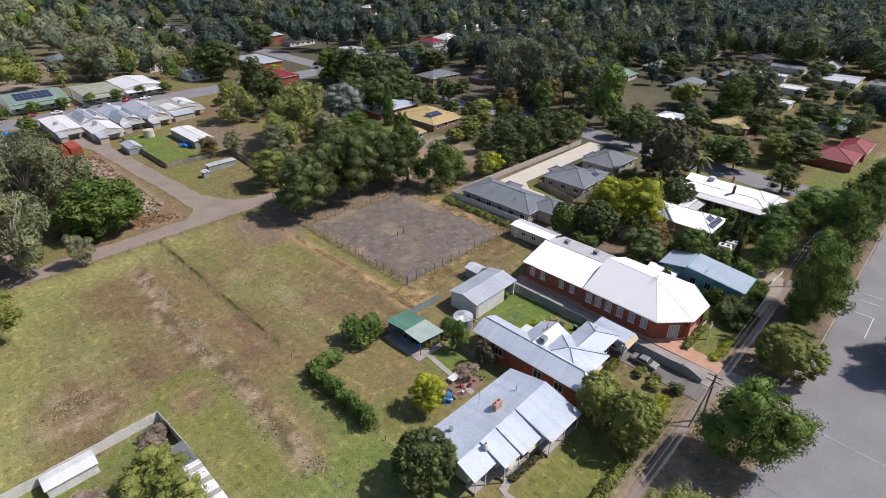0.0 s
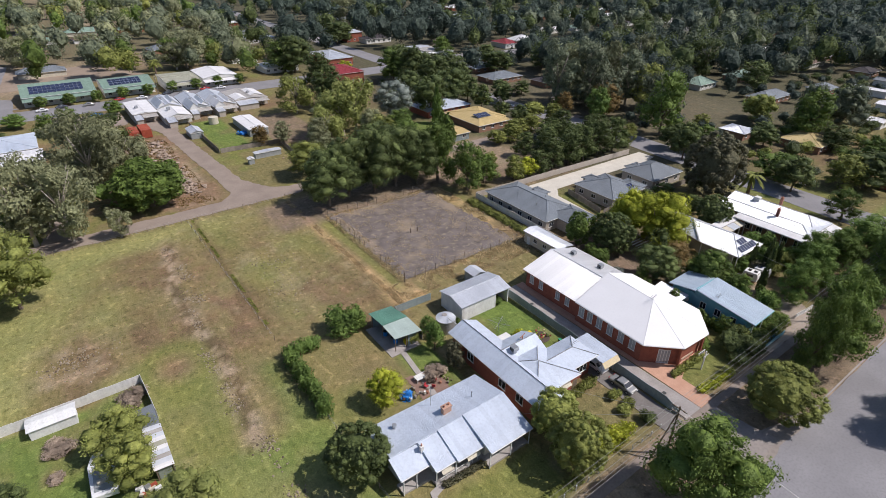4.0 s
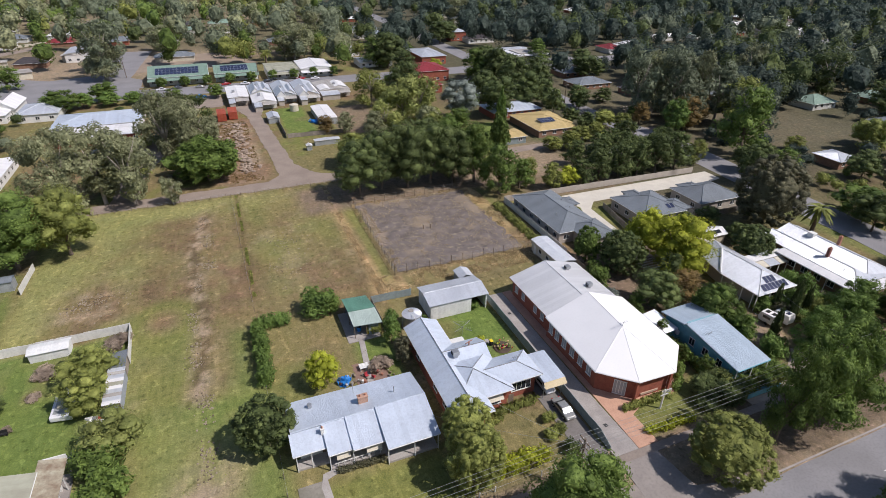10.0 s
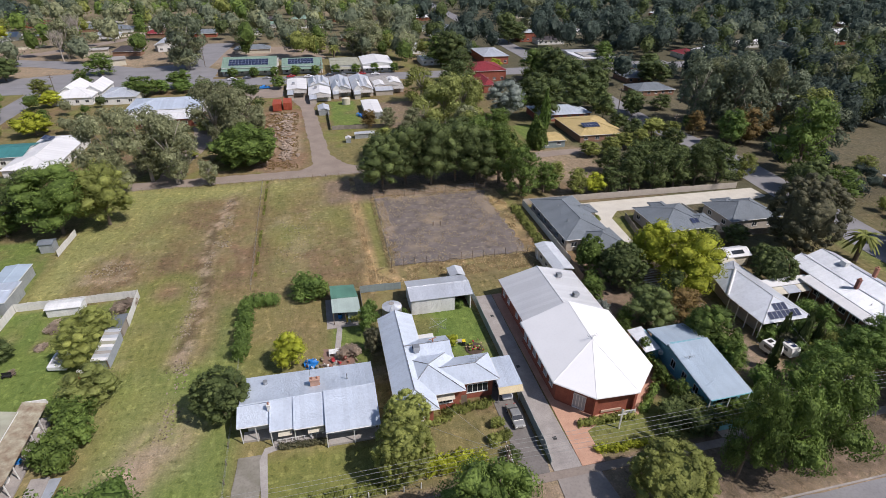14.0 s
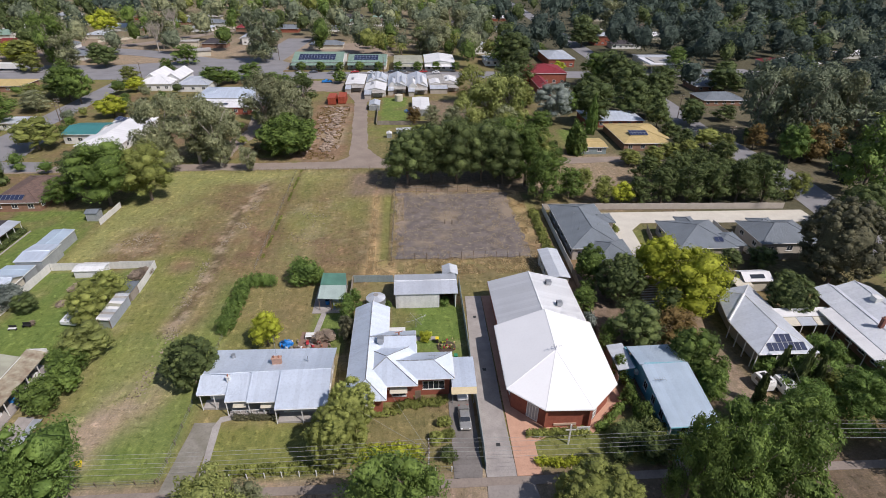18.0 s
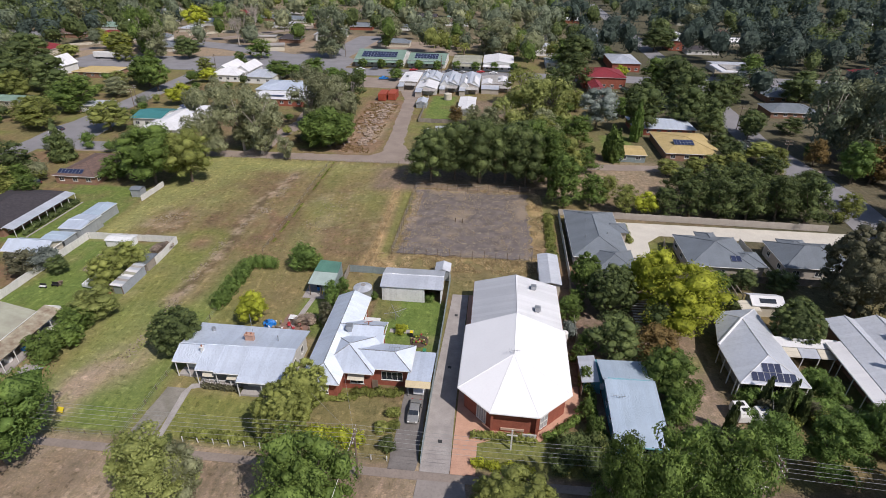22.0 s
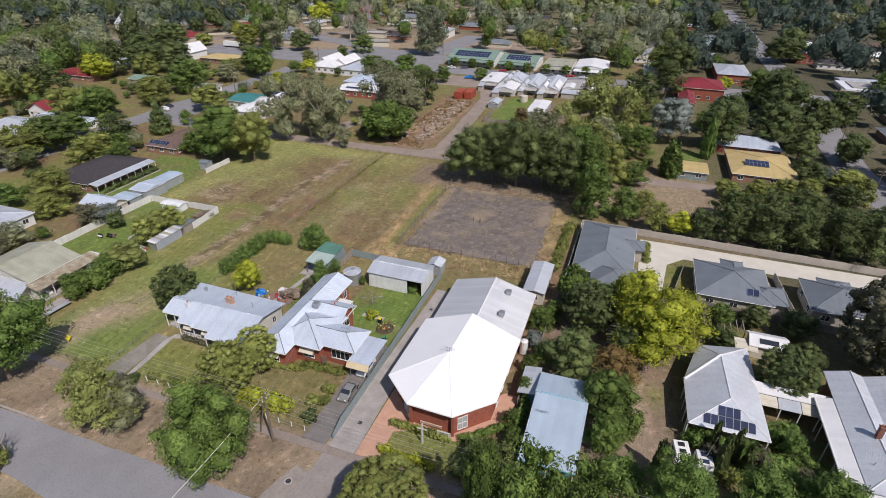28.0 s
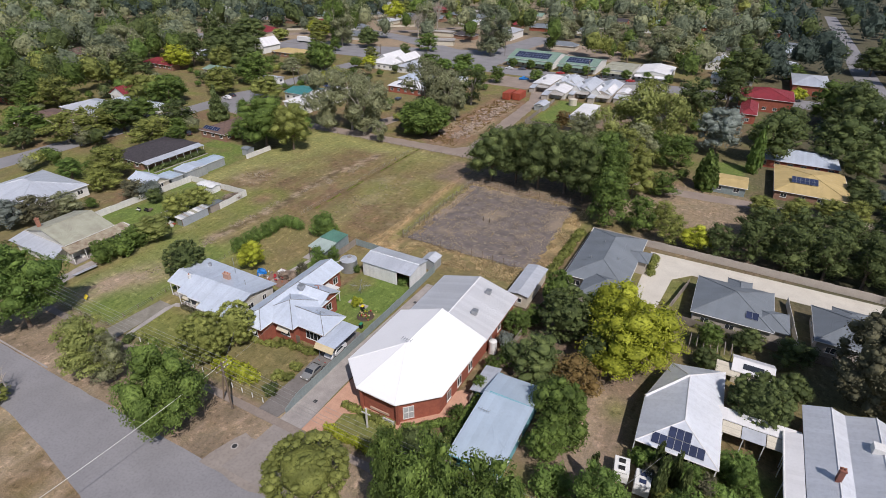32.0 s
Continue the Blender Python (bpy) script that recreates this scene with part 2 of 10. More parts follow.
ROOF_TEAL = mat("teal_steel_roof", (0.06, 0.24, 0.24), (0.05, 0.20, 0.20), 0.4, 2.5, 0.6, bump=0.2, sheets=0.76, wear=0.22)
ROOF_BLUE = mat("slate_blue_roof", (0.50, 0.595, 0.69), (0.45, 0.54, 0.63), 0.3, 2.5, 0.45, metal=0.12, bump=0.2, sheets=0.76, wear=0.22)
ROOF_RED = mat("red_steel_roof", (0.28, 0.035, 0.045), (0.22, 0.03, 0.035), 0.4, 2.5, 0.6, bump=0.2, sheets=0.76, wear=0.22)
ROOF_YELLOW = mat("sandy_steel_roof", (0.58, 0.44, 0.20), (0.52, 0.39, 0.17), 0.4, 2.5, 0.6, bump=0.2, sheets=0.76, wear=0.22)
ROOF_TILE = mat("brown_tile_roof", (0.20, 0.130, 0.105), (0.125, 0.085, 0.072), 1.5, 5.0, 0.9, bump=0.6, courses=0.12, rand=0.1)
ROOF_TILE_DARK = mat("dark_tile_roof", (0.075, 0.065, 0.07), (0.05, 0.045, 0.05), 1.5, 5.0, 0.9, bump=0.5, courses=0.12, rand=0.15)
SHED_GREY = mat("grey_shed_steel", (0.40, 0.42, 0.42), (0.34, 0.36, 0.36), 0.4, 3.0, 0.6, bump=0.2, sheets=0.5)
SHED_WHITE = mat("white_shed_steel", (0.84, 0.84, 0.82), (0.79, 0.79, 0.77), 0.4, 3.0, 0.6, bump=0.2, sheets=0.5)
FENCE_STEEL = mat("pale_fence_steel", (0.80, 0.78, 0.74), (0.72, 0.70, 0.66), 0.4, 3.0, 0.65, bump=0.3, sheets=0.4)
FENCE_GREEN = mat("grey_green_fence_steel", (0.30, 0.36, 0.36), (0.26, 0.31, 0.31), 0.4, 3.0, 0.65, bump=0.3, sheets=0.4)
FENCE_WOOD = mat("grey_paling", (0.30, 0.26, 0.22), (0.22, 0.19, 0.16), 1.0, 8.0, 0.95, bump=0.4, rand=0.2)
TIMBER = mat("weathered_timber", (0.24, 0.18, 0.13), (0.17, 0.125, 0.09), 1.0, 8.0, 0.95, bump=0.4, rand=0.15)
BARK = mat("bark", (0.20, 0.15, 0.11), (0.13, 0.10, 0.075), 0.8, 6.0, 0.95, bump=0.6)
BARK_PALE = mat("pale_gum_bark", (0.46, 0.41, 0.35), (0.30, 0.26, 0.22), 0.5, 4.0, 0.9, bump=0.4)
GLASS_DARK = mat("window_glass", (0.035, 0.04, 0.05), (0.025, 0.03, 0.035), 0.5, 2.0, 0.08, bump=0.0, spec=0.8)
SOLAR = mat("solar_cells", (0.036, 0.046, 0.094), (0.027, 0.035, 0.072), 0.5, 2.0, 0.25, bump=0.0, spec=0.5, rand=0.1)
STEEL = mat("galvanised_steel", (0.45, 0.46, 0.47), (0.36, 0.37, 0.38), 1.0, 8.0, 0.45, metal=0.6, bump=0.05)
BLACK = mat("black_rubber", (0.02, 0.02, 0.02), (0.015, 0.015, 0.015), 1.0, 8.0, 0.8, bump=0.0)
WIRE = mat("dark_cable", (0.05, 0.05, 0.05), (0.04, 0.04, 0.04), 1.0, 8.0, 0.6, bump=0.0)
TERRACOTTA = mat("chimney_brick", (0.42, 0.20, 0.13), (0.33, 0.15, 0.10), 1.2, 8.0, 0.9, courses=0.086)
BLUE_TARP = mat("blue_tarpaulin", (0.02, 0.22, 0.62), (0.02, 0.17, 0.5), 1.2, 5.0, 0.5)
RUST_BOX = mat("rust_red_steel", (0.42, 0.09, 0.045), (0.34, 0.07, 0.04), 0.8, 4.0, 0.7, sheets=0.3)
YELLOW = mat("yellow_plastic", (0.75, 0.58, 0.02), (0.65, 0.5, 0.02), 1.0, 5.0, 0.5, bump=0.0)
CAR_SILVER = mat("silver_car_paint", (0.44, 0.43, 0.40), (0.40, 0.39, 0.36), 1.0, 4.0, 0.25, metal=0.5, bump=0.0, spec=0.6)
CAR_WHITE = mat("white_car_paint", (0.80, 0.80, 0.80), (0.76, 0.76, 0.76), 1.0, 4.0, 0.3, bump=0.0, spec=0.6)
CAR_DARK = mat("dark_car_paint", (0.06, 0.065, 0.08), (0.05, 0.055, 0.07), 1.0, 4.0, 0.25, bump=0.0, spec=0.6, rand=0.5)
CAR_RED = mat("red_car_paint", (0.40, 0.03, 0.03), (0.36, 0.03, 0.03), 1.0, 4.0, 0.25, bump=0.0, spec=0.6)
ROCK = mat("rubble_stone", (0.36, 0.285, 0.22), (0.26, 0.195, 0.15), 1.5, 6.0, 0.95, bump=0.6, rand=0.25)
STRAW = leaf_mat("dry_straw", (0.64, 0.50, 0.29), (0.78, 0.64, 0.40), 0.45)
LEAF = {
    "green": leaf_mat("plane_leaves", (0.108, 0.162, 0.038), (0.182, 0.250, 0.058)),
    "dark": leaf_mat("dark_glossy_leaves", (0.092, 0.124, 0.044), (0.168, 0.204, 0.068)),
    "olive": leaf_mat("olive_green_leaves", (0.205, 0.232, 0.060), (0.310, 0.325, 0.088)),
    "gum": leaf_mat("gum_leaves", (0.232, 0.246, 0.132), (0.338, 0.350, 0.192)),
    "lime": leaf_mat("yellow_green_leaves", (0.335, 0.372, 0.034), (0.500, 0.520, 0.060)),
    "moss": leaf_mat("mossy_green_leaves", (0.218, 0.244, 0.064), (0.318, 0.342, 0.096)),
    # dull grey-green foliage; on the far woods it paints in distance haze
    "grey": leaf_mat("grey_green_haze_leaves", (0.150, 0.178, 0.112), (0.230, 0.258, 0.160)),
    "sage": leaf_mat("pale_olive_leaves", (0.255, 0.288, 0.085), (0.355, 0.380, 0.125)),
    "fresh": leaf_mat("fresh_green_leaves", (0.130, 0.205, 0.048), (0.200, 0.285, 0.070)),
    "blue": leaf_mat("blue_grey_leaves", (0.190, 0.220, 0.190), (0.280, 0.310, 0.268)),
    # dark bluish tone: cloud shade put into the leaf colour
    "deep": leaf_mat("cloud_shade_leaves", (0.058, 0.082, 0.064), (0.094, 0.122, 0.094)),
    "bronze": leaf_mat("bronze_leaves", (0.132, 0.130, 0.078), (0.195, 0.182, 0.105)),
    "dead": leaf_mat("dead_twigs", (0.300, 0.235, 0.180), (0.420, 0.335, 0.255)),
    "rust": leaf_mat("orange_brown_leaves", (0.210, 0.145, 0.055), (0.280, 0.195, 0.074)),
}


def yard_mat():
    """Old bitumen: purple-brown, cracked, with dust, straw and bare earth drifting over it."""
    m, nt, bsdf = base_nodes("weathered_bitumen")
    pos = nt.nodes.new("ShaderNodeNewGeometry").outputs["Position"]
    c = mix_rgb(nt, noise_fac(nt, pos, 0.35, 0.35, 0.65, 8.0), (0.190, 0.160, 0.146), (0.130, 0.110, 0.102))
    c = mix_rgb(nt, math_node(nt, "MULTIPLY", noise_fac(nt, pos, 0.11, 0.53, 0.66, 9.0), 0.8), c, (0.285, 0.225, 0.165))
    c = mix_rgb(nt, math_node(nt, "MULTIPLY", noise_fac(nt, pos, 0.9, 0.57, 0.66, 12.0), 0.7), c, (0.330, 0.275, 0.190))
    c = mix_rgb(nt, math_node(nt, "MULTIPLY", noise_fac(nt, pos, 0.5, 0.40, 0.30, 10.0), 0.6), c, (0.075, 0.066, 0.062))
    cr = add(nt, "ShaderNodeTexVoronoi", Scale=0.22)
    cr.feature = "DISTANCE_TO_EDGE"
    wob = add(nt, "ShaderNodeTexNoise", Scale=0.8, Detail=5.0)
    nt.links.new(pos, wob.inputs["Vector"])
    nt.links.new(mix_rgb(nt, 0.25, pos, wob.outputs["Color"], "ADD"), cr.inputs["Vector"])
    line = math_node(nt, "LESS_THAN", cr.outputs["Distance"], 0.022)
    c = mix_rgb(nt, math_node(nt, "MULTIPLY", line, 0.35), c, (0.22, 0.18, 0.12))
    nt.links.new(c, bsdf.inputs["Base Color"])
    bsdf.inputs["Roughness"].default_value, bsdf.inputs["Specular IOR Level"].default_value = 0.95, 0.15
    return m


YARD = yard_mat()
ROOF_SMOOTH = mat("white_painted_steel", (0.83, 0.82, 0.82), (0.80, 0.79, 0.79), 0.2, 3.0, 0.6, bump=0.06, wear=0.12)
ROOF_SMOOTH_GREY = mat("off_white_painted_steel", (0.70, 0.70, 0.71), (0.66, 0.66, 0.67), 0.2, 3.0, 0.6, bump=0.06, wear=0.18)
ROOF_TIN = mat("old_tin_roof", (0.52, 0.50, 0.47), (0.36, 0.33, 0.30), 0.12, 1.5, 0.7, bump=0.2, sheets=0.76, wear=0.7)

# ---- mesh tools: vertices are given in the world (or, for a thing made at the origin, in its own space) ----
class Geo:
    def __init__(self):
        self.v, self.f = [], []

    def face(self, *pts):
        n = len(self.v)
        self.v += [tuple(p) for p in pts]
        self.f.append(tuple(range(n, n + len(pts))))
        return self

    def box(self, x0, x1, y0, y1, z0, z1):
        return self.prism([(x0, y0), (x1, y0), (x1, y1), (x0, y1)], z0, z1)

    def prism(self, poly, z0, z1):
        """An upright block over a plan that runs anticlockwise; z1 may be a list of heights, one a corner."""
        n, k = len(self.v), len(poly)
        tops = z1 if isinstance(z1, (list, tuple)) else [z1] * k
        self.v += [(x, y, z0) for x, y in poly] + [(x, y, t) for (x, y), t in zip(poly, tops)]
        self.f.append(tuple(range(n + k - 1, n - 1, -1)))
        self.f.append(tuple(range(n + k, n + 2 * k)))
        for i in range(k):
            j = (i + 1) % k
            self.f.append((n + i, n + j, n + k + j, n + k + i))
        return self

    def slab(self, pts, thick):
        """A plate under a tilted plane polygon."""
        n, k = len(self.v), len(pts)
        self.v += [tuple(p) for p in pts] + [(p[0], p[1], p[2] - thick) for p in pts]
        self.f.append(tuple(range(n, n + k)))
        self.f.append(tuple(range(n + 2 * k - 1, n + k - 1, -1)))
        for i in range(k):
            j = (i + 1) % k
            self.f.append((n + j, n + i, n + k + i, n + k + j))
        return self

    def tube(self, pts, radii, sides=8, cap=True):
        n0 = len(self.v)
        for i, p in enumerate(pts):
            p = Vector(p)
            d = (Vector(pts[min(i + 1, len(pts) - 1)]) - Vector(pts[max(i - 1, 0)])).normalized()
            u = d.orthogonal().normalized()
            w = d.cross(u)
            r = radii[i] if isinstance(radii, (list, tuple)) else radii
            for s in range(sides):
                a = 2 * math.pi * s / sides
                self.v.append(tuple(p + u * (r * math.cos(a)) + w * (r * math.sin(a))))
        for i in range(len(pts) - 1):
            for s in range(sides):
                a, b = n0 + i * sides + s, n0 + i * sides + (s + 1) % sides
                self.f.append((a, b, b + sides, a + sides))
        if cap:
            self.f.append(tuple(range(n0 + sides - 1, n0 - 1, -1)))
            e = n0 + (len(pts) - 1) * sides
            self.f.append(tuple(range(e, e + sides)))
        return self

    def turned(self, cx, cy, a):
        """Turns all so far about the upright through (cx, cy)."""
        c, s = math.cos(radians(a)), math.sin(radians(a))
        self.v = [(cx + (x - cx) * c - (y - cy) * s, cy + (x - cx) * s + (y - cy) * c, z) for x, y, z in self.v]
        return self


ORIGIN = {}


def mesh_data(name, geo, material, smooth=False):
    me = bpy.data.meshes.new(name)
    me.from_pydata(geo.v, [], geo.f)
    me.materials.append(material)
    if smooth:
        me.polygons.foreach_set("use_smooth", [True] * len(me.polygons))
    me.update()
    return me


def thing(name, x, y, label, category, group="", kind="", z=0.0):
    ob = new(name)
    ob.empty_display_size = 0.5
    ob.location = (x, y, z)
    ORIGIN[ob.name] = (x, y, z)
    return tagged(ob, label, category, group, kind)


def part(name, geo, material, parent=None, label="", smooth=False, bevel=0.0):
    """One mesh object under a thing or a part of it; the vertices are in the world."""
    ox, oy, oz = ORIGIN.get(parent.name, (0, 0, 0)) if parent else (0, 0, 0)
    g = Geo()
    g.v, g.f = [(x - ox, y - oy, z - oz) for x, y, z in geo.v], geo.f
    ob = new(name, mesh_data(name, g, material, smooth))
    ORIGIN[ob.name] = (ox, oy, oz)
    if parent:
        ob.parent = parent
    if bevel:
        b = ob.modifiers.new("worn_edges", "BEVEL")
        b.width, b.segments, b.limit_method = bevel, 2, "ANGLE"
    if label:
        ob["label"] = label
    return ob


def setting(name, geo, material, label, category, kind="structure"):
    ob = part(name, geo, material)
    return tagged(ob, label, category, "", kind)


def wavy(poly, step=1.5, amp=0.25, seed=1):
    """A plan outline with uneven edges."""
    rnd, out = random.Random(seed), []
    for i, a in enumerate(poly):
        b = poly[(i + 1) % len(poly)]
        n = max(1, int(math.dist(a, b) / step))
        for k in range(n):
            t = k / n
            out.append((a[0] + (b[0] - a[0]) * t + rnd.uniform(-amp, amp), a[1] + (b[1] - a[1]) * t + rnd.uniform(-amp, amp)))
    return out

# ---- ground: one sheet to the horizon ----
def lattice(x, y, size, seed):
    """Smooth random values from 0 to 1 with features of that size in metres."""
    g = np.random.RandomState(seed).rand(128, 128)
    u, v = x / size, y / size
    i, j = np.floor(u).astype(int), np.floor(v).astype(int)
    fu, fv = u - i, v - j
    fu, fv = fu * fu * (3 - 2 * fu), fv * fv * (3 - 2 * fv)
    i0, i1, j0, j1 = i % 128, (i + 1) % 128, j % 128, (j + 1) % 128
    return (g[i0, j0] * (1 - fu) + g[i1, j0] * fu) * (1 - fv) + (g[i0, j1] * (1 - fu) + g[i1, j1] * fu) * fv


def rough_noise(x, y, size, seed):
    return 0.5 * lattice(x, y, size, seed) + 0.3 * lattice(x, y, size * 0.45, seed + 1) + 0.2 * lattice(x, y, size * 0.2, seed + 2)


def box_mask(x, y, x0, x1, y0, y1, soft=1.0):
    f = lambda d: np.clip(d / soft + 0.5, 0, 1)
    return f(x - x0) * f(x1 - x) * f(y - y0) * f(y1 - y)


def spot(x, y, cx, cy, rx, ry):
    return np.exp(-((x - cx) / rx) ** 2 - ((y - cy) / ry) ** 2)


GREEN, LUSH, OLIVE = (0.165, 0.182, 0.058), (0.128, 0.184, 0.049), (0.180, 0.160, 0.076)
PALE_GRASS = (0.268, 0.268, 0.112)
DULL, SAND = (0.205, 0.182, 0.082), (0.300, 0.248, 0.155)
BROWN, TAN, STRAWC, EARTH = (0.185, 0.128, 0.082), (0.325, 0.258, 0.190), (0.40, 0.29, 0.16), (0.205, 0.155, 0.125)


def cover(x, y):
    """Colour of the ground cover at a place, with cloud shade and distance haze laid into the outer parts."""
    n1, n2, n3 = rough_noise(x, y, 22, 3), rough_noise(x, y, 7, 9), rough_noise(x, y, 60, 15)
    c = np.empty(x.shape + (3,))

    def lay(color, amount):
        c[:] = c + (np.array(color) - c) * np.clip(amount, 0, 1)[..., None]

    c[:] = OLIVE
    lay(BROWN, (n1 - 0.42) * 3)
    lay(GREEN, (n2 - 0.52) * 3)
    # beyond 330 m the cover is cooled and dulled to paint in haze
    far = np.clip((np.hypot(x, y) - 330) / 80, 0, 1)
    lay((0.135, 0.125, 0.085), far * 0.8)
    lay(TAN, far * np.clip((n3 - 0.55) * 5, 0.0, 0.6))
    # cloud shade over the east, painted as a darker cover
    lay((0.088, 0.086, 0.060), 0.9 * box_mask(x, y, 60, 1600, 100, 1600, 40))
    # the mown block behind the houses: tired grass with bare brown runs
    fld = box_mask(x, y, -81, -11, 50, 161, 4)
    n4 = rough_noise(x, y, 2.6, 61)
    st = rough_noise(x * 2.6, y * 0.4, 6, 50)
    lay(DULL, fld)
    lay(BROWN, fld * np.clip(0.78 + (x + 52) * 0.008, 0.5, 0.85) * np.clip((n1 - 0.30) * 3, 0.15, 1) * box_mask(x, y, -74, -14, 86, 156, 12))
    lay((0.150, 0.112, 0.064), fld * 0.85 * spot(x, y, -60, 130, 11, 19) * np.clip((n2 - 0.15) * 2.5, 0.2, 1))
    lay((0.205, 0.135, 0.090), fld * 0.8 * spot(x, y, -42, 106, 5, 30) * np.clip((n2 - 0.2) * 2.5, 0.2, 1))
    lay((0.145, 0.100, 0.064), fld * np.clip((st - 0.52) * 5, 0, 0.55))
    lay(DULL, fld * 0.75 * np.clip((rough_noise(x, y, 13, 71) - 0.50) * 6, 0, 1))
    lay(SAND, fld * np.clip((n4 - 0.60) * 9, 0, 0.6) * np.clip((rough_noise(x, y, 11, 83) - 0.46) * 8, 0, 1))
    # the green western edge and the greener runs
    lay(GREEN, fld * 0.9 * box_mask(x, y, -90, -76, 104, 170, 7) * np.clip(0.5 + n2, 0, 1))
    lay(GREEN, fld * 0.6 * spot(x, y, -62, 156, 18, 5))
    edge = np.clip((-60.0 - x - 0.33 * (150 - y) + 6 * (n1 - 0.5)) / 6, 0, 1)
    lay(PALE_GRASS, fld * 0.85 * edge * np.clip(0.55 + (n2 - 0.3), 0.3, 1) * box_mask(x, y, -90, -50, 98, 166, 6))
    lay(PALE_GRASS, fld * 0.8 * spot(x, y, -52, 156, 26, 6) * np.clip((n2 - 0.2) * 3, 0, 1))
    lay(PALE_GRASS, fld * 0.45 * np.clip((rough_noise(x * 1.6, y * 0.5, 9, 91) - 0.55) * 7, 0, 0.6))
    soft_green = (0.208, 0.225, 0.086)
    lay(soft_green, fld * 0.9 * box_mask(x, y, -66, -50.5, 64, 108, 4) * np.clip(0.45 + 1.2 * (n2 - 0.3), 0.25, 1))
    lay(soft_green, fld * 0.6 * box_mask(x, y, -80, -58, 122, 158, 7) * np.clip(0.4 + 1.3 * (n2 - 0.3), 0.2, 1))
    lay(soft_green, fld * 0.55 * box_mask(x, y, -46, -39, 56, 84, 3) * np.clip((n2 - 0.15) * 2.5, 0, 1))
    lay(soft_green, fld * 0.5 * box_mask(x, y, -36, -18, 100, 140, 6) * np.clip((n2 - 0.35) * 3.5, 0, 1))
    ring = np.hypot((x + 54.5) / 1.0, (y - 104.5) / 1.15)
    lay(GREEN, fld * 0.85 * np.exp(-((ring - 5.0) / 2.0) ** 2))
    lay((0.215, 0.140, 0.095), fld * 0.8 * np.exp(-(ring / 2.8) ** 2))
    lay(GREEN, fld * 0.75 * box_mask(x, y, -58, -50, 74, 99, 4) * np.clip((n2 - 0.2) * 3, 0, 1))
    lay(LUSH, fld * 0.6 * box_mask(x, y, -43.5, -39.5, 80, 97, 2.5))
    lay(GREEN, fld * 0.6 * (spot(x, y, -34, 145, 3, 10) + spot(x, y, -33, 124, 4, 8) + spot(x, y, -18, 130, 3, 9)))
    lay(SAND, fld * 0.55 * (spot(x, y, -29, 118, 3, 7) + spot(x, y, -33, 132, 2, 5)) * np.clip((n4 - 0.3) * 4, 0, 1))
    # the old track: pale and dark clods
    bend = x + 48.4 + np.sin(y * 0.11) * 0.9 - np.clip(y - 125, 0, 40) * 0.06
    trk = np.exp(-(bend / 1.7) ** 2) * box_mask(x, y, -80, -30, 62, 152, 8)
    lay((0.115, 0.085, 0.058), trk * np.clip((n4 - 0.42) * 6, 0, 0.8))
    lay(TAN, trk * np.clip((0.53 - n4) * 9, 0, 0.95))
    lay(TAN, 0.8 * spot(x, y, -69, 115, 4.5, 6) * np.clip((n4 - 0.42) * 7, 0, 1))
    # low bank of an old fence line
    lay((0.125, 0.096, 0.050), 0.8 * np.exp(-((x + 37.8) / 0.7) ** 2) * box_mask(x, y, -42, -33, 105, 161, 3))
    # front of the block by the street: green with worn spots
    frt = box_mask(x, y, -57, -38, 47, 80, 3)
    lay((0.190, 0.215, 0.075), frt * 0.9)
    lay(LUSH, frt * 0.6 * np.clip((n2 - 0.40) * 5, 0, 1))
    lay(TAN, frt * (1.3 * spot(x, y, -51.5, 57, 3.4, 6) + 0.8 * spot(x, y, -47, 64, 4, 5)) * np.clip((n4 - 0.2) * 3, 0, 1))
    lay(LUSH, frt * 0.7 * spot(x, y, -45, 53.5, 3.0, 2.2))
    # dry grass along the old fence line and round the yard
    lay(STRAWC, np.exp(-((x + 13.4 + np.sin(y * 0.1) * 0.5) / 1.1) ** 2) * box_mask(x, y, -20, -5, 97, 158, 4) * np.clip((n2 - 0.22) * 4, 0, 1))
    lay(STRAWC, 0.8 * box_mask(x, y, -15, 26, 98, 104.5, 2) * np.clip((n2 - 0.33) * 4, 0, 1))
    lay(GREEN, 0.7 * np.exp(-((x + 10.6) / 0.9) ** 2) * box_mask(x, y, -20, -5, 103, 156, 4))
    lay(STRAWC, 0.7 * box_mask(x, y, 23, 27, 100, 145, 1.5) * np.clip((n2 - 0.35) * 4, 0, 1))
    lay(EARTH, 0.8 * box_mask(x, y, -22, 36, 141, 158, 4))
    lay((0.20, 0.13, 0.09), 0.9 * spot(x, y, -62.3, 99.8, 2.4, 3.0))
    # verges of the street
    vg = box_mask(x, y, -300, 300, 36, 49, 1.5)
    lay(EARTH, vg * 0.75)
    lay(TAN, vg * np.clip((n2 - 0.38) * 3, 0, 1) * 0.8)
    lay(GREEN, vg * np.clip((n1 - 0.56) * 4, 0, 1) * 0.5)
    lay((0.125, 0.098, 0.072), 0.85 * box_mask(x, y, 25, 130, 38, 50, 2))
    lay(TAN, 0.85 * box_mask(x, y, -300, 0, -60, 29.5, 2) * np.clip((n2 - 0.25) * 3, 0, 1))
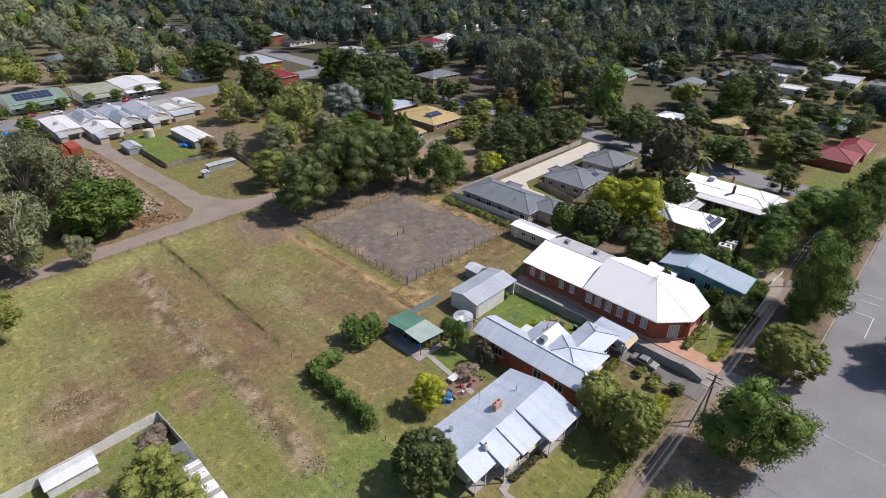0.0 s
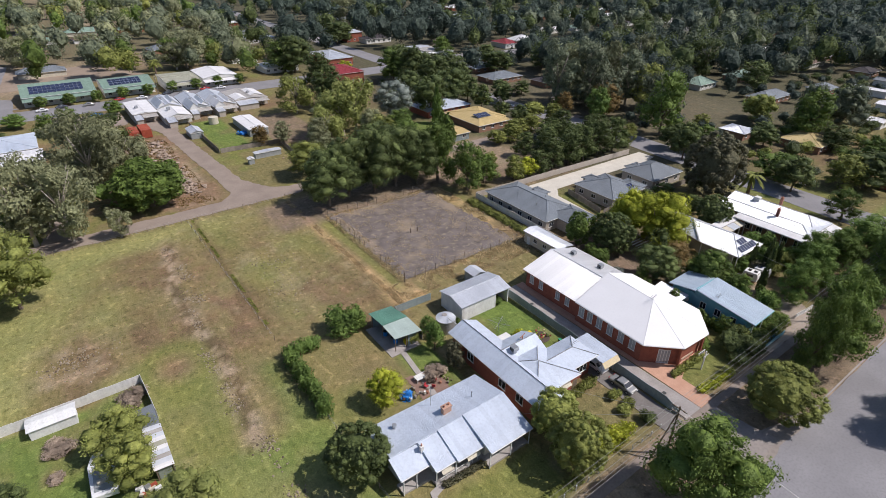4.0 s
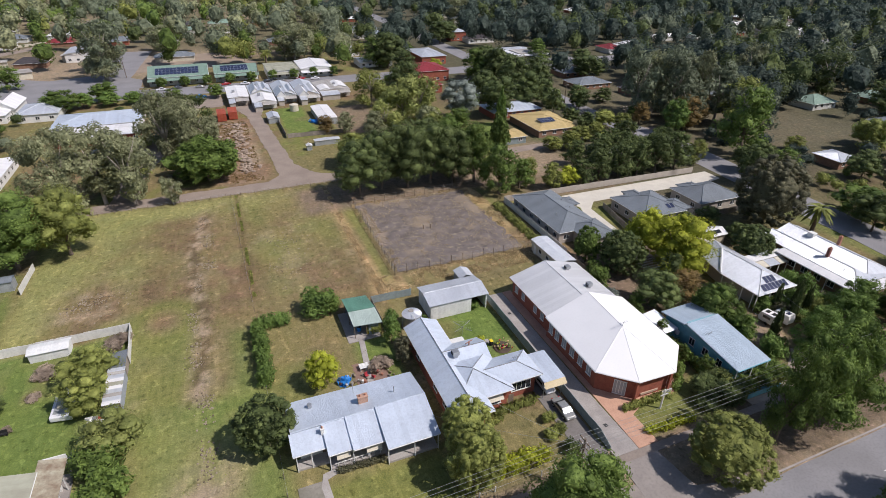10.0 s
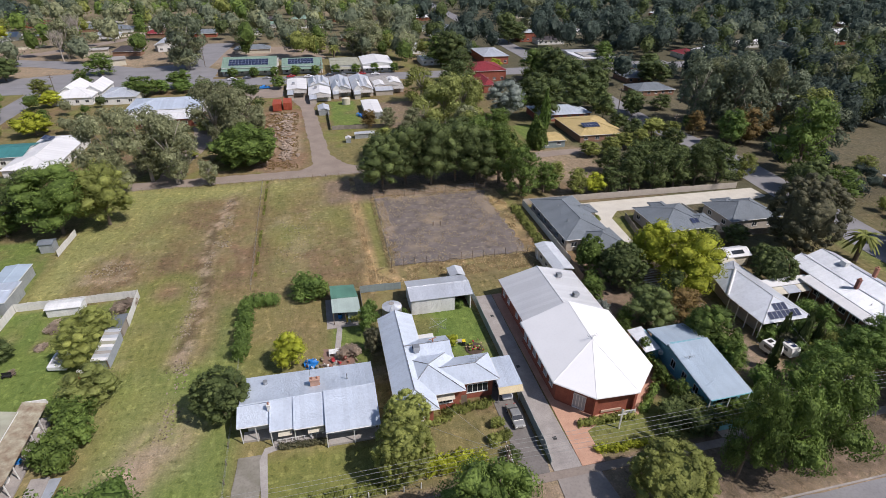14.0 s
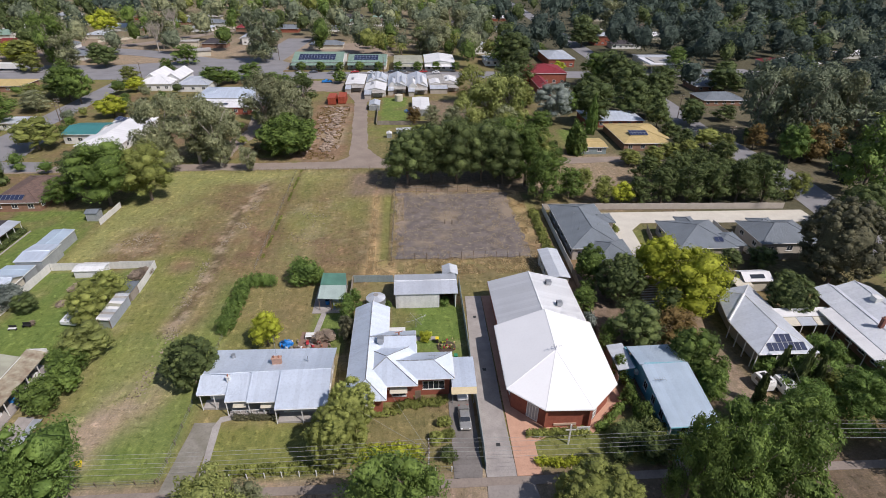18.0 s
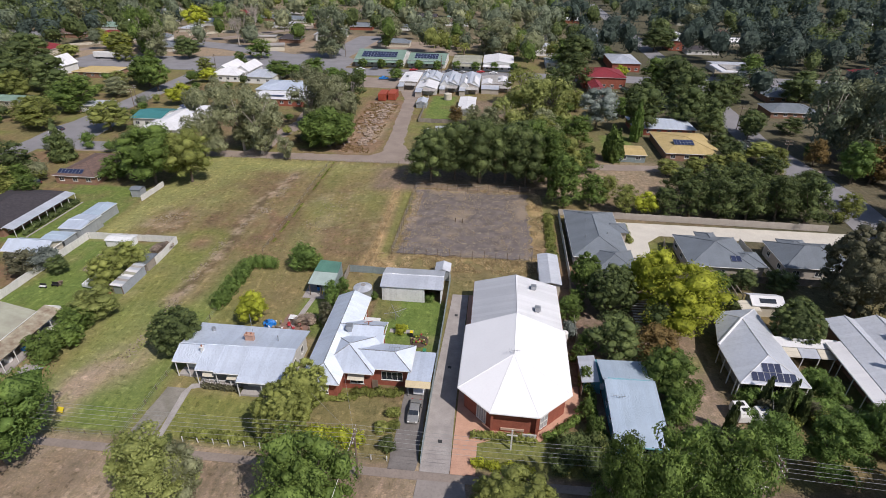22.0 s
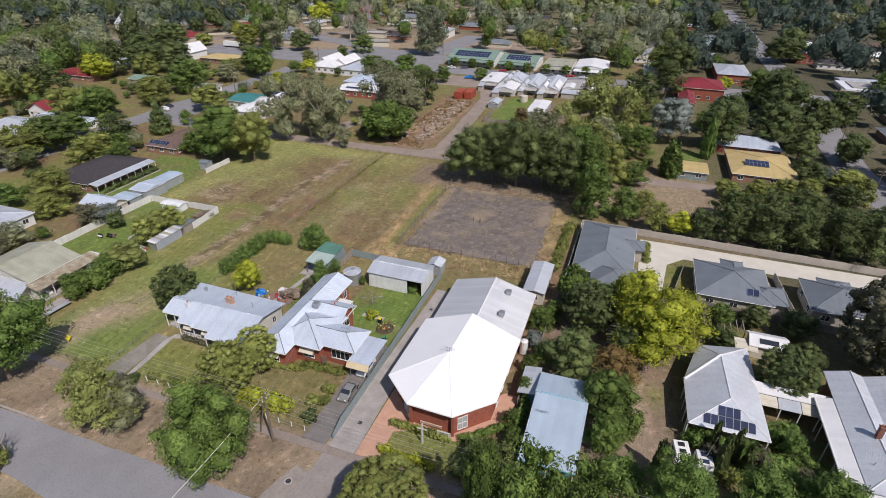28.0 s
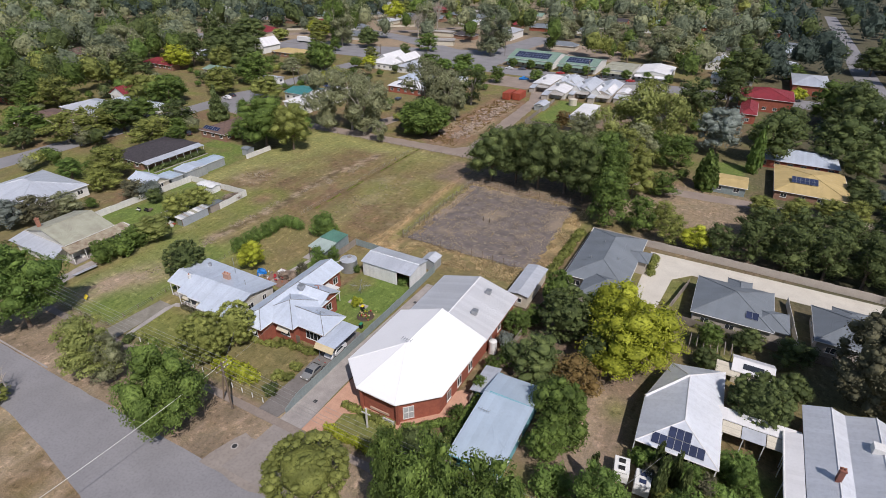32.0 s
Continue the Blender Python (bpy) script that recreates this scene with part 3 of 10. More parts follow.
    # lawns
    for x0, x1, y0, y1, color, k in ((-37.5, -23.5, 74, 96, DULL, 0.9), (-37.5, -30.0, 74, 84, GREEN, 0.6), (-23, -16.5, 74, 86, LUSH, 0.9), (-8.5, 5, 70, 87.5, LUSH, 1.0),
                                     (-7.5, 24, 91, 104, OLIVE, 0.9), (-83, -60, 74, 103, LUSH, 0.95), (50.8, 54.4, 106, 117, GREEN, 0.9), (83, 92, 116, 119.6, LUSH, 0.9), (98, 112, 66, 96, LUSH, 0.7), (-33.5, -17, 49, 58, GREEN, 0.95),
                                     (-13, 1.2, 49, 60, OLIVE, 1.0), (12.5, 30, 48.5, 56, GREEN, 0.9), (28, 31, 52, 74, GREEN, 0.9),
                                     (41.5, 53, 62, 82, OLIVE, 0.9), (-16, -5, 210, 250, LUSH, 0.9), (-15, -3, 196, 210, GREEN, 0.8), (-12, 12, 170, 205, OLIVE, 0.95), (3, 22, 205, 245, EARTH, 0.8),
                                     (-106, -83, 100, 134, LUSH, 0.9), (-133, -110, 60, 128, GREEN, 0.8), (62, 75, 60, 72, LUSH, 0.7),
                                     (100, 160, 46, 60, LUSH, 0.6), (52, 62, 182, 200, LUSH, 0.9), (40, 75, 128, 146, EARTH, 0.6)):
        lay(color, k * box_mask(x, y, x0, x1, y0, y1, 0.8) * np.clip(0.75 + (n2 - 0.4) * 2, 0.5, 1))
    lay(TAN, 0.35 * box_mask(x, y, 0, 5, 70, 76, 1) * np.clip((n2 - 0.45) * 5, 0, 1))
    lay(BROWN, 0.35 * spot(x, y, -28, 86, 4, 6))
    lay(BROWN, 0.9 * (spot(x, y, -72.2, 96.4, 1.7, 1.2) + spot(x, y, -73.4, 91.6, 1.0, 1.4)))
    lay(TAN, 0.8 * spot(x, y, 47, 64, 3.5, 9) * np.clip((n2 - 0.25) * 4, 0, 1))
    lay(EARTH, 0.8 * box_mask(x, y, 27, 52, 58, 98, 3))
    lay(TAN, spot(x, y, 46, 67, 2.6, 6) + 0.8 * spot(x, y, 45.5, 75.5, 2.5, 2) + 0.6 * spot(x, y, 50.5, 61, 3, 3))
    lay(GREEN, 0.7 * spot(x, y, 49.2, 73.7, 1.8, 2.5))
    # cleared lot beside the lane, dusty yards, dry park beyond the side road
    lay(TAN, 0.8 * box_mask(x, y, -42, -28, 170, 236, 3))
    lay((0.215, 0.140, 0.095), np.clip((n2 - 0.30) * 4, 0, 1) * box_mask(x, y, -44, -25, 170, 238, 3) * 0.85)
    lay(TAN, 0.6 * box_mask(x, y, 30, 68, 144, 172, 5))
    lay(TAN, 0.12 * box_mask(x, y, 115, 190, 130, 250, 15))
    opn = box_mask(x, y, -260, -60, 318, 440, 25)
    lay((0.27, 0.215, 0.165), 0.8 * opn * np.clip((n2 - 0.2) * 3, 0.3, 1))
    lay(TAN, 0.9 * np.exp(-((y - 405 - x * 0.35) / 26) ** 2) * box_mask(x, y, -420, 60, 250, 560, 30) * 0.8)
    return c


def spread(lo, hi, step, end):
    """Grid lines: even from lo to hi, then ever wider."""
    mid, s, out, a, b = list(np.arange(lo, hi + 0.1, step)), step, [], lo, hi
    left, right = [], []
    while b < end:
        s *= 1.16
        a, b = a - s, b + s
        left.append(a), right.append(b)
    return np.array(left[::-1] + mid + right)


gx, gy = spread(-125, 125, 1.0, 3500), spread(22, 262, 1.0, 3500)
GX, GY = np.meshgrid(gx, gy)
near_k = np.clip(1 - (np.hypot(GX, GY - 120) - 150) / 100, 0, 1)
GZ = (rough_noise(GX, GY, 5, 31) - 0.5) * 0.10 * near_k - 0.05
nx_, ny_ = len(gx), len(gy)
idx = np.arange(nx_ * ny_).reshape(ny_, nx_)
quads = np.stack([idx[:-1, :-1], idx[:-1, 1:], idx[1:, 1:], idx[1:, :-1]], -1).reshape(-1, 4)
gm = bpy.data.meshes.new("ground")
gm.from_pydata(np.stack([GX, GY, GZ], -1).reshape(-1, 3).tolist(), [], quads.tolist())
layer = gm.color_attributes.new("cover", "FLOAT_COLOR", "POINT")
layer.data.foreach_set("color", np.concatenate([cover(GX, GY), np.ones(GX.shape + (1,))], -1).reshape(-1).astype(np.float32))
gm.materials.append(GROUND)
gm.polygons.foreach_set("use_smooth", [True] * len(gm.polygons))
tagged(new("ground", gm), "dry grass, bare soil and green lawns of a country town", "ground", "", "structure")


def strip(name, poly, z, material, label, category, amp=0.0, seed=1, step=1.5):
    """A flat layer on the ground with a finite thickness."""
    return setting(name, Geo().prism(wavy(poly, step, amp, seed) if amp else poly, -0.3, z), material, label, category)


def rect(x0, x1, y0, y1):
    return [(x0, y0), (x1, y0), (x1, y1), (x0, y1)]


# the street, kerb and footpath
strip("road_street", [(-700, 29.2), (-60, 29.6), (-30, 28.6), (-20, 27.4), (-8, 25.4), (2, 19), (8, 8), (700, 8), (700, 37.0), (-700, 36.6)], 0.02, ASPHALT,
      "wide grey asphalt street with faint patches", "road", 0.12, 5, 3)
strip("footpath", rect(-400, 110, 46.2, 47.5), 0.035, mat("dirty_footpath", (0.285, 0.235, 0.200), (0.225, 0.185, 0.155), 0.4, 3.0, 0.95), "narrow worn concrete footpath along the street", "pavement", 0.05, 6, 4)
for a, b in ((-400, -36.5), (24, 400)):
    strip("kerb", rect(a, b, 37.0, 37.25), 0.09, CONCRETE_DARK, "low grey concrete kerb", "kerb")
strip("bare_apron", [(1, 36.4), (24, 36.4), (20, 38.4), (13, 39.6), (6, 43.0), (3, 43.2), (1.5, 40)], 0.03, mat("dusty_asphalt", (0.31, 0.268, 0.235), (0.24, 0.207, 0.182), 0.25, 2.0, 0.95), "dusty asphalt apron at the driveway mouth", "road", 0.35, 16)
mh = Geo().tube([(3.2, 40.6, 0.0), (3.2, 40.6, 0.05)], 0.55, 16)
setting("manhole_rim", mh, CONCRETE, "round concrete manhole surround in the verge", "manhole")
setting("manhole_cover", Geo().tube([(3.2, 40.6, 0.0), (3.2, 40.6, 0.058)], 0.38, 14), WIRE, "dark iron manhole cover", "manhole")
for dy_ in (52.8, 68.4, 83.0):
    setting("drain_grate", Geo().box(7.3, 7.9, dy_ - 0.3, dy_ + 0.3, 0.0, 0.058), WIRE, "small dark drain grate in a driveway", "drain")
strip("driveway_apron", [(4.2, 37.3), (13.2, 37.3), (12.2, 41), (11.6, 46.2), (5.2, 46.2), (4.9, 41)], 0.05, mat("dusty_concrete", (0.30, 0.265, 0.24), (0.25, 0.22, 0.20), 0.3, 2.5, 0.95), "dusty concrete driveway crossing at the kerb", "driveway")
strip("driveway_long", [(5.3, 47.5), (9.4, 47.5), (9.3, 60), (9.6, 90), (6.4, 90), (5.3, 62)], 0.05, CONCRETE_DARK, "long stained concrete driveway beside a brick hall", "driveway", 0.03, 8)
strip("paving", [(9.45, 47.5), (12.9, 47.6), (12.9, 53), (16, 54.4), (22, 54.3), (28.4, 60.5), (28.6, 66), (26.5, 66), (20, 58), (11.4, 62), (11.6, 90), (9.7, 90), (9.6, 60)], 0.06, PAVING, "orange-red brick paving by the hall", "paving")
strip("driveway_side", [(0.9, 47.5), (4.8, 47.5), (4.8, 70), (1.3, 70)], 0.035, mat("grey_gravel", (0.215, 0.195, 0.18), (0.155, 0.14, 0.13), 0.5, 3.0, 0.97, bump=0.5), "grey gravel drive with a parked car", "driveway", 0.12, 9)
strip("driveway_weatherboard", [(-37.7, 47.2), (-33.9, 47.2), (-33.5, 59.0), (-36.9, 59.0)], 0.05, mat("mossy_concrete", (0.285, 0.262, 0.225), (0.20, 0.185, 0.145), 0.45, 3.0, 0.95), "cracked concrete driveway with grass edges", "driveway", 0.05, 10)
strip("front_path", [(-34.0, 58), (-33.2, 49), (-32.4, 49), (-33.0, 59), (-29, 60.2), (-29, 61), (-33.4, 60)], 0.06, CONCRETE, "narrow concrete path to the house", "path")
strip("dirt_drive", [(31.7, 47.55), (31.7, 49.0), (37.6, 48.8), (44.0, 51.2), (49.8, 55.0), (53.0, 53.0), (50.2, 48.4), (45.0, 47.55)], 0.03, mat("pale_packed_dirt", (0.40, 0.335, 0.27), (0.31, 0.255, 0.205), 0.3, 2.0, 0.97, bump=0.4), "pale packed-dirt drive beside a cottage", "driveway", 0.25, 19)
strip("garden_path", [(-23.2, 74), (-22.2, 74), (-20.8, 85.6), (-21.8, 85.6)], 0.05, CONCRETE, "straight concrete garden path", "path")
# old paved yard and the lane behind
strip("paved_yard", rect(-8.0, 23.2, 105.3, 142.0), 0.03, YARD, "old bitumen yard with weeds and cracks", "yard", 0.5, 11)
strip("lane", [(-150, 160.6), (-90, 161.2), (-61, 161.4), (-20, 162.0), (-9, 162.2), (30, 163), (120, 168), (120, 172), (30, 168.4), (-9, 168), (-13.6, 170.5), (-18.6, 180), (-22.6, 242), (-18, 262), (-34, 262), (-28.0, 242), (-24.6, 180),
              (-24.4, 172), (-28, 167.8), (-52, 167.4), (-90, 166.8), (-150, 166)], 0.02, GRAVEL, "pale gravel lane between paddocks", "lane", 0.3, 12)
# shared court behind the hall, streets of the town
strip("shared_driveway", [(45.2, 104), (50.0, 104), (51.2, 117), (54.8, 120.8), (76, 120.4), (97, 120), (102, 121), (102, 127), (45.2, 127.2)], 0.04, COURT, "broad pale concrete shared driveway", "driveway")
for lvl, poly in enumerate(([(100, 60), (112, 60), (116, 120), (118, 150), (113, 200), (119, 300), (106, 300), (102, 200), (106, 150), (104, 120)], [(-151, 37), (-141, 37), (-140, 300), (-150, 300)],
             [(-500, 284), (-170, 288), (500, 292), (500, 306), (-170, 306), (-500, 300)], [(106, 37), (116, 37), (112, 62), (101, 62)], [(-150, 160), (-150, 172), (-118, 170), (-118, 162)],
             [(-100, 306), (-80, 306), (-72, 420), (-90, 420)], [(106, 306), (118, 306), (122, 700), (112, 700)])):
    strip("road", poly, 0.026 + 0.005 * lvl, ASPHALT, "grey asphalt side street", "road", 0.2, 13, 6)
strip("road", [(-420, 392), (-250, 380), (-165, 352), (-120, 326), (-84, 304), (-70, 312), (-112, 340), (-158, 368), (-246, 396), (-420, 408)], 0.07, ASPHALT, "grey asphalt road curving past open yards", "road", 0.3, 14, 6)
strip("gravel_road", [(-420, 282), (-260, 338), (-185, 402), (-132, 480), (-132, 600), (-122, 600), (-122, 478), (-178, 394), (-255, 328), (-420, 270)], 0.025, GRAVEL, "pale unsealed road by the railway", "road", 0.4, 14, 6)
for x in (47.0, 52.7, 56.0):
    setting("bay_line", Geo().box(x - 0.06, x + 0.06, 31.6, 34.8, 0.01, 0.027), WHITE_PAINT, "white painted parking bay line", "road marking")
setting("bay_line_long", Geo().box(38.4, 46.9, 31.7, 31.82, 0.01, 0.027), WHITE_PAINT, "white painted parking bay line", "road marking")
for x, y in ((31.2, 25.2), (37.6, 26.2)):
    strip("tree_island", [(x + 1.6 * math.cos(k * 0.7), y + 1.6 * math.sin(k * 0.7)) for k in range(9)], 0.06, GRAVEL, "round gravel tree bed in the street", "island")

# ---- trees ----
def leaf_cards(pts, dirs, size, rnd, droop=0.0):
    """Small bent leaf clumps: two triangles each, facing outwards and astray."""
    n = len(pts)
    nrm = dirs + rnd.normal(0, 0.42, (n, 3)) + np.array([0, 0, 0.30 - 0.5 * droop])
    nrm /= np.linalg.norm(nrm, axis=1)[:, None]
    up = rnd.normal(0, 1, (n, 3))
    up[:, 2] -= 2.5 * droop
    u = np.cross(nrm, up)
    u /= np.linalg.norm(u, axis=1)[:, None] + 1e-9
    w = np.cross(nrm, u)
    s = size * rnd.uniform(0.6, 1.35, n)[:, None]
    lng = 1.0 + 1.2 * droop
    v = np.stack([pts - u * s * 0.5, pts - w * s * 0.5 * lng + nrm * s * 0.12, pts + u * s * 0.5, pts + w * s * 0.5 * lng + nrm * s * 0.1], 1)
    return v.reshape(-1, 3), np.arange(4 * n).reshape(-1, 4)


def ico(level):
    bm = bmesh.new()
    bmesh.ops.create_icosphere(bm, subdivisions=level, radius=1)
    v, f = np.array([tuple(q.co) for q in bm.verts]), [tuple(q.index for q in p.verts) for p in bm.faces]
    bm.free()
    return v, f


ICO_V, ICO_F = ico(1)


def crown(lobes, count, size, seed, droop=0.0, hollow=0.72, core=0.79, single=False):
    """A crown from overlapping lobes (centre and radii), clad with leaf clumps, with gaps and an uneven rim."""
    rnd = np.random.RandomState(seed)
    C, R = np.array([l[0] for l in lobes]), np.array([l[1] for l in lobes])
    wgt = R.prod(1) ** (2 / 3)
    k = rnd.choice(len(lobes), count * 2, p=wgt / wgt.sum())
    d = rnd.normal(0, 1, (len(k), 3))
    d /= np.linalg.norm(d, axis=1)[:, None]
    rad = rnd.uniform(hollow, 1.08, len(k)) ** 0.6 * (1 + rnd.normal(0, 0.10, len(k)).clip(-0.2, 0.35) * np.minimum(1, 0.9 / R[k].mean(1)))
    pts = C[k] + d * R[k] * rad[:, None]
    deep = np.ones(len(k), bool)
    for c, r in zip(C, R):
        deep &= (((pts - c) / (r * 0.78)) ** 2).sum(1) > 1
    pts, d = pts[deep][:count], d[deep][:count]
    keep = pts[:, 2] > 0.02
    v, f = leaf_cards(pts[keep], d[keep], size, rnd, droop)
    if single:
        v = v.reshape(-1, 4, 3)[:, :3] + 0.0
        v[:, 1] -= 0.5 * (0.5 * (v[:, 0] + v[:, 2]) - v[:, 1])
        v, f = v.reshape(-1, 3), np.arange(3 * len(v)).reshape(-1, 3)
    phase = rnd.uniform(0, 6.28, (3, 3))
    wild = 0.16 * R.mean()

    def bent(p):
        """Pushes the round lobes out of shape, by waves of two lengths."""
        return p + wild * (np.sin(1.9 * p[:, [1, 2, 0]] + phase[0]) + 0.8 * np.sin(3.3 * p[:, [2, 0, 1]] + phase[1]) + 0.35 * np.sin(7.1 * p[:, [1, 2, 0]] + phase[2]))

    g = Geo()
    g.v, g.f = bent(v).tolist(), [tuple(q) for q in f.tolist()]
    g.cards = len(g.f)
    for c, r in zip(C, R):
        if core:
            n = len(g.v)
            jit = rnd.uniform(0.78, 1.06, (len(ICO_V), 1))
            g.v += bent(c + ICO_V * r * core * jit).tolist()
            g.f += [tuple(n + i for i in q) for q in ICO_F]
    return g


def limbs(height, spread_, base, seed, count=6, fork=0.35):
    """A tapered trunk that forks into limbs."""
    rnd, g = random.Random(seed), Geo()
    top = (rnd.uniform(-0.2, 0.2), rnd.uniform(-0.2, 0.2), height * fork)
    g.tube([(0, 0, -0.3), (0, 0, 0.15), (top[0] * 0.5, top[1] * 0.5, top[2] * 0.6), top], [base * 1.35, base, base * 0.8, base * 0.7], 7)
    for i in range(count):
        a = 2 * math.pi * (i + rnd.uniform(-0.3, 0.3)) / count
        r, z = spread_ * rnd.uniform(0.45, 0.85), height * rnd.uniform(0.62, 0.92)
        mid = (top[0] + 0.4 * r * math.cos(a), top[1] + 0.4 * r * math.sin(a), top[2] + 0.5 * (z - top[2]))
        g.tube([top, mid, (r * math.cos(a), r * math.sin(a), z)], [base * 0.5, base * 0.3, base * 0.1], 5)
    return g


def lobes_round(rnd, n=34, low=0.18):
    """Lobes of a compact crown, 10 m high and 4 m in radius: many small heads of foliage round a heart, with dark clefts between."""
    out = [((0, 0, 5.4), (2.5, 2.5, 3.4))]
    for i in range(n):
        z = 10 * low + 0.7 + (8.7 - 10 * low) * (i + 0.5) / n + rnd.uniform(-0.25, 0.25)
        a = 2.39996 * i + rnd.uniform(-0.35, 0.35)
        q = math.sqrt(max(0.03, 1 - ((z - 5.0) / 4.5) ** 2)) * rnd.uniform(2.3, 3.5)
        r = rnd.choice((0.6, 0.8, 1.0, 1.25, 1.6)) * rnd.uniform(0.9, 1.1)
        out.append(((q * math.cos(a), q * math.sin(a), z), (r * rnd.uniform(0.8, 1.3), r * rnd.uniform(0.8, 1.3), r * rnd.uniform(0.6, 0.95))))
    return out


def lobes_dome(rnd):
    """Lobes of a dense dome: many small heads close to one round outline, narrow clefts between them."""
    out = [((0, 0, 5.0), (3.4, 3.4, 4.25))]
    for i in range(190):
        u = -0.82 + 1.80 * (i + 0.5) / 190
        a = 2.39996 * i + rnd.uniform(-0.8, 0.8)
        q, r = math.sqrt(max(0.01, 1 - u * u)) * rnd.uniform(3.3, 3.6), rnd.choice((0.28, 0.36, 0.45, 0.58)) * rnd.uniform(0.9, 1.1)
        out.append(((q * math.cos(a), q * math.sin(a), 5.0 + u * rnd.uniform(4.1, 4.4)), (r * rnd.uniform(0.9, 1.25), r * rnd.uniform(0.9, 1.25), r * rnd.uniform(0.7, 1.0))))
    return out


def lobes_gum(rnd):
    """Open tufts high on long limbs."""
    out = []
    for i in range(17):
        a, z = rnd.uniform(0, 6.28), rnd.uniform(1.9, 9.0)
        q = rnd.uniform(0.8, 3.2) * math.sqrt(max(0.1, 1 - ((z - 5.5) / 5) ** 2)) * 1.05
        r = rnd.uniform(0.9, 1.55)
        out.append(((q * math.cos(a), q * math.sin(a), z), (r, r, r * 0.85)))
    return out


def lobes_weep(rnd):
    out = [((0, 0, 6.2), (2.7, 2.7, 3.4))]
    for i in range(10):
        a = 2 * math.pi * i / 10
        out.append(((2.5 * math.cos(a), 2.5 * math.sin(a), rnd.uniform(3.4, 5.4)), (1.4, 1.4, rnd.uniform(2.6, 3.4))))
    return out


TREE_MESH, PLANTED = {}, []


def tree_mesh(shape, tone, variant, fine):
    """Trunk and crown meshes of a shape, shared by all trees alike; fine: smaller leaf clumps, for the gardens in front."""
    key = (shape, tone, variant, fine)
    if key not in TREE_MESH:
        rnd, seed = random.Random(variant * 31 + len(shape) * 7), variant * 101 + len(shape) + len(tone)
        bark = BARK_PALE if shape == "gum" else BARK
        k, s = ((1.0, 0.92), (1.7, 0.72), (3.2, 0.60), (4.2, 0.56))[fine]
        one = True
        if shape == "gum":
            cr, tr = crown(lobes_gum(rnd), int(3600 * k), 0.30 * s, seed, 0.35, 0.45, 0.56, one), limbs(9.2, 3.2, 0.26, seed, 9, 0.38)
        elif shape == "weep":
            cr, tr = crown(lobes_weep(rnd), 9000, 0.25, seed, 0.8, 0.6, 0.78, True), limbs(8.0, 3.0, 0.30, seed, 6, 0.3)
        elif shape == "shrub":
            lob = [((rnd.uniform(-2.2, 2.2), rnd.uniform(-2.2, 2.2), rnd.uniform(3, 6.5)), (rnd.uniform(1.5, 2.4),) * 2 + (rnd.uniform(2.4, 3.8),)) for _ in range(8)]
            cr, tr = crown(lob, int(1100 * k), 0.60 * s, seed, single=one), limbs(6.0, 2.4, 0.25, seed, 5, 0.2)
        elif shape == "cone":
            lob = [((0, 0, 0.8 + 1.1 * i), (3.9 - 0.42 * i, 3.9 - 0.42 * i, 1.0)) for i in range(9)]
            cr, tr = crown(lob, 3000, 0.42, seed, 0.3, 0.5, 0.7), limbs(9.0, 0.4, 0.25, seed, 3, 0.6)
        elif shape == "column":
            lob = [((0, 0, 1.6 + 1.3 * i), (3.6 - 0.09 * i * i, 3.6 - 0.09 * i * i, 1.6)) for i in range(6)]
            cr, tr = crown(lob, 1200, 0.7, seed), limbs(8.0, 0.8, 0.4, seed, 3, 0.5)
        elif shape == "open":
            cr, tr = crown([((0, 0, 5.6), (1.7, 1.7, 2.6))] + [((x * k_, y * k_, z), r_) for (x, y, z), r_ in lobes_round(rnd, 30, 0.1)[1:] for k_ in (rnd.uniform(0.62, 1.02),)], int(2500 * k), 0.36 * s, seed, 0.1, 0.55, 0.66, one), limbs(8.4, 3.2, 0.28, seed, 8, 0.3)
        elif shape == "dome":
            cr, tr = crown(lobes_dome(rnd), int(4200 * min(k, 2.4)), 0.25 * max(s, 0.62), seed, core=0.9, single=one), limbs(8.0, 2.6, 0.24, seed, 6, 0.25)
        else:
            cr, tr = crown(lobes_round(rnd), int(2400 * k), 0.33 * s, seed, single=one), limbs(8.5, 3.0, 0.24, seed, 6, 0.28)
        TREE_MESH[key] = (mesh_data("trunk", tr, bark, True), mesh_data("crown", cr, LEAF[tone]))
        crown_me = TREE_MESH[key][1]
        crown_me.polygons.foreach_set("use_smooth", [i >= cr.cards for i in range(len(crown_me.polygons))])
    return TREE_MESH[key]


TREE_WORDS = {"round": "dense round", "dome": "compact domed", "gum": "open gum", "weep": "weeping", "shrub": "bushy", "cone": "conical", "column": "slender", "open": "spreading"}
TONE_WORDS = {"green": "mid-green leaves", "dark": "dark green leaves", "olive": "olive-green leaves", "gum": "grey-green leaves", "lime": "yellow-green leaves", "moss": "mossy green leaves", "sage": "pale olive-green leaves", "grey": "dull grey-green leaves", "fresh": "fresh green leaves",
              "blue": "blue-grey leaves", "deep": "deep green leaves in painted cloud shade", "bronze": "bronze leaves", "rust": "orange-brown leaves", "dead": "dead grey-brown twigs"}


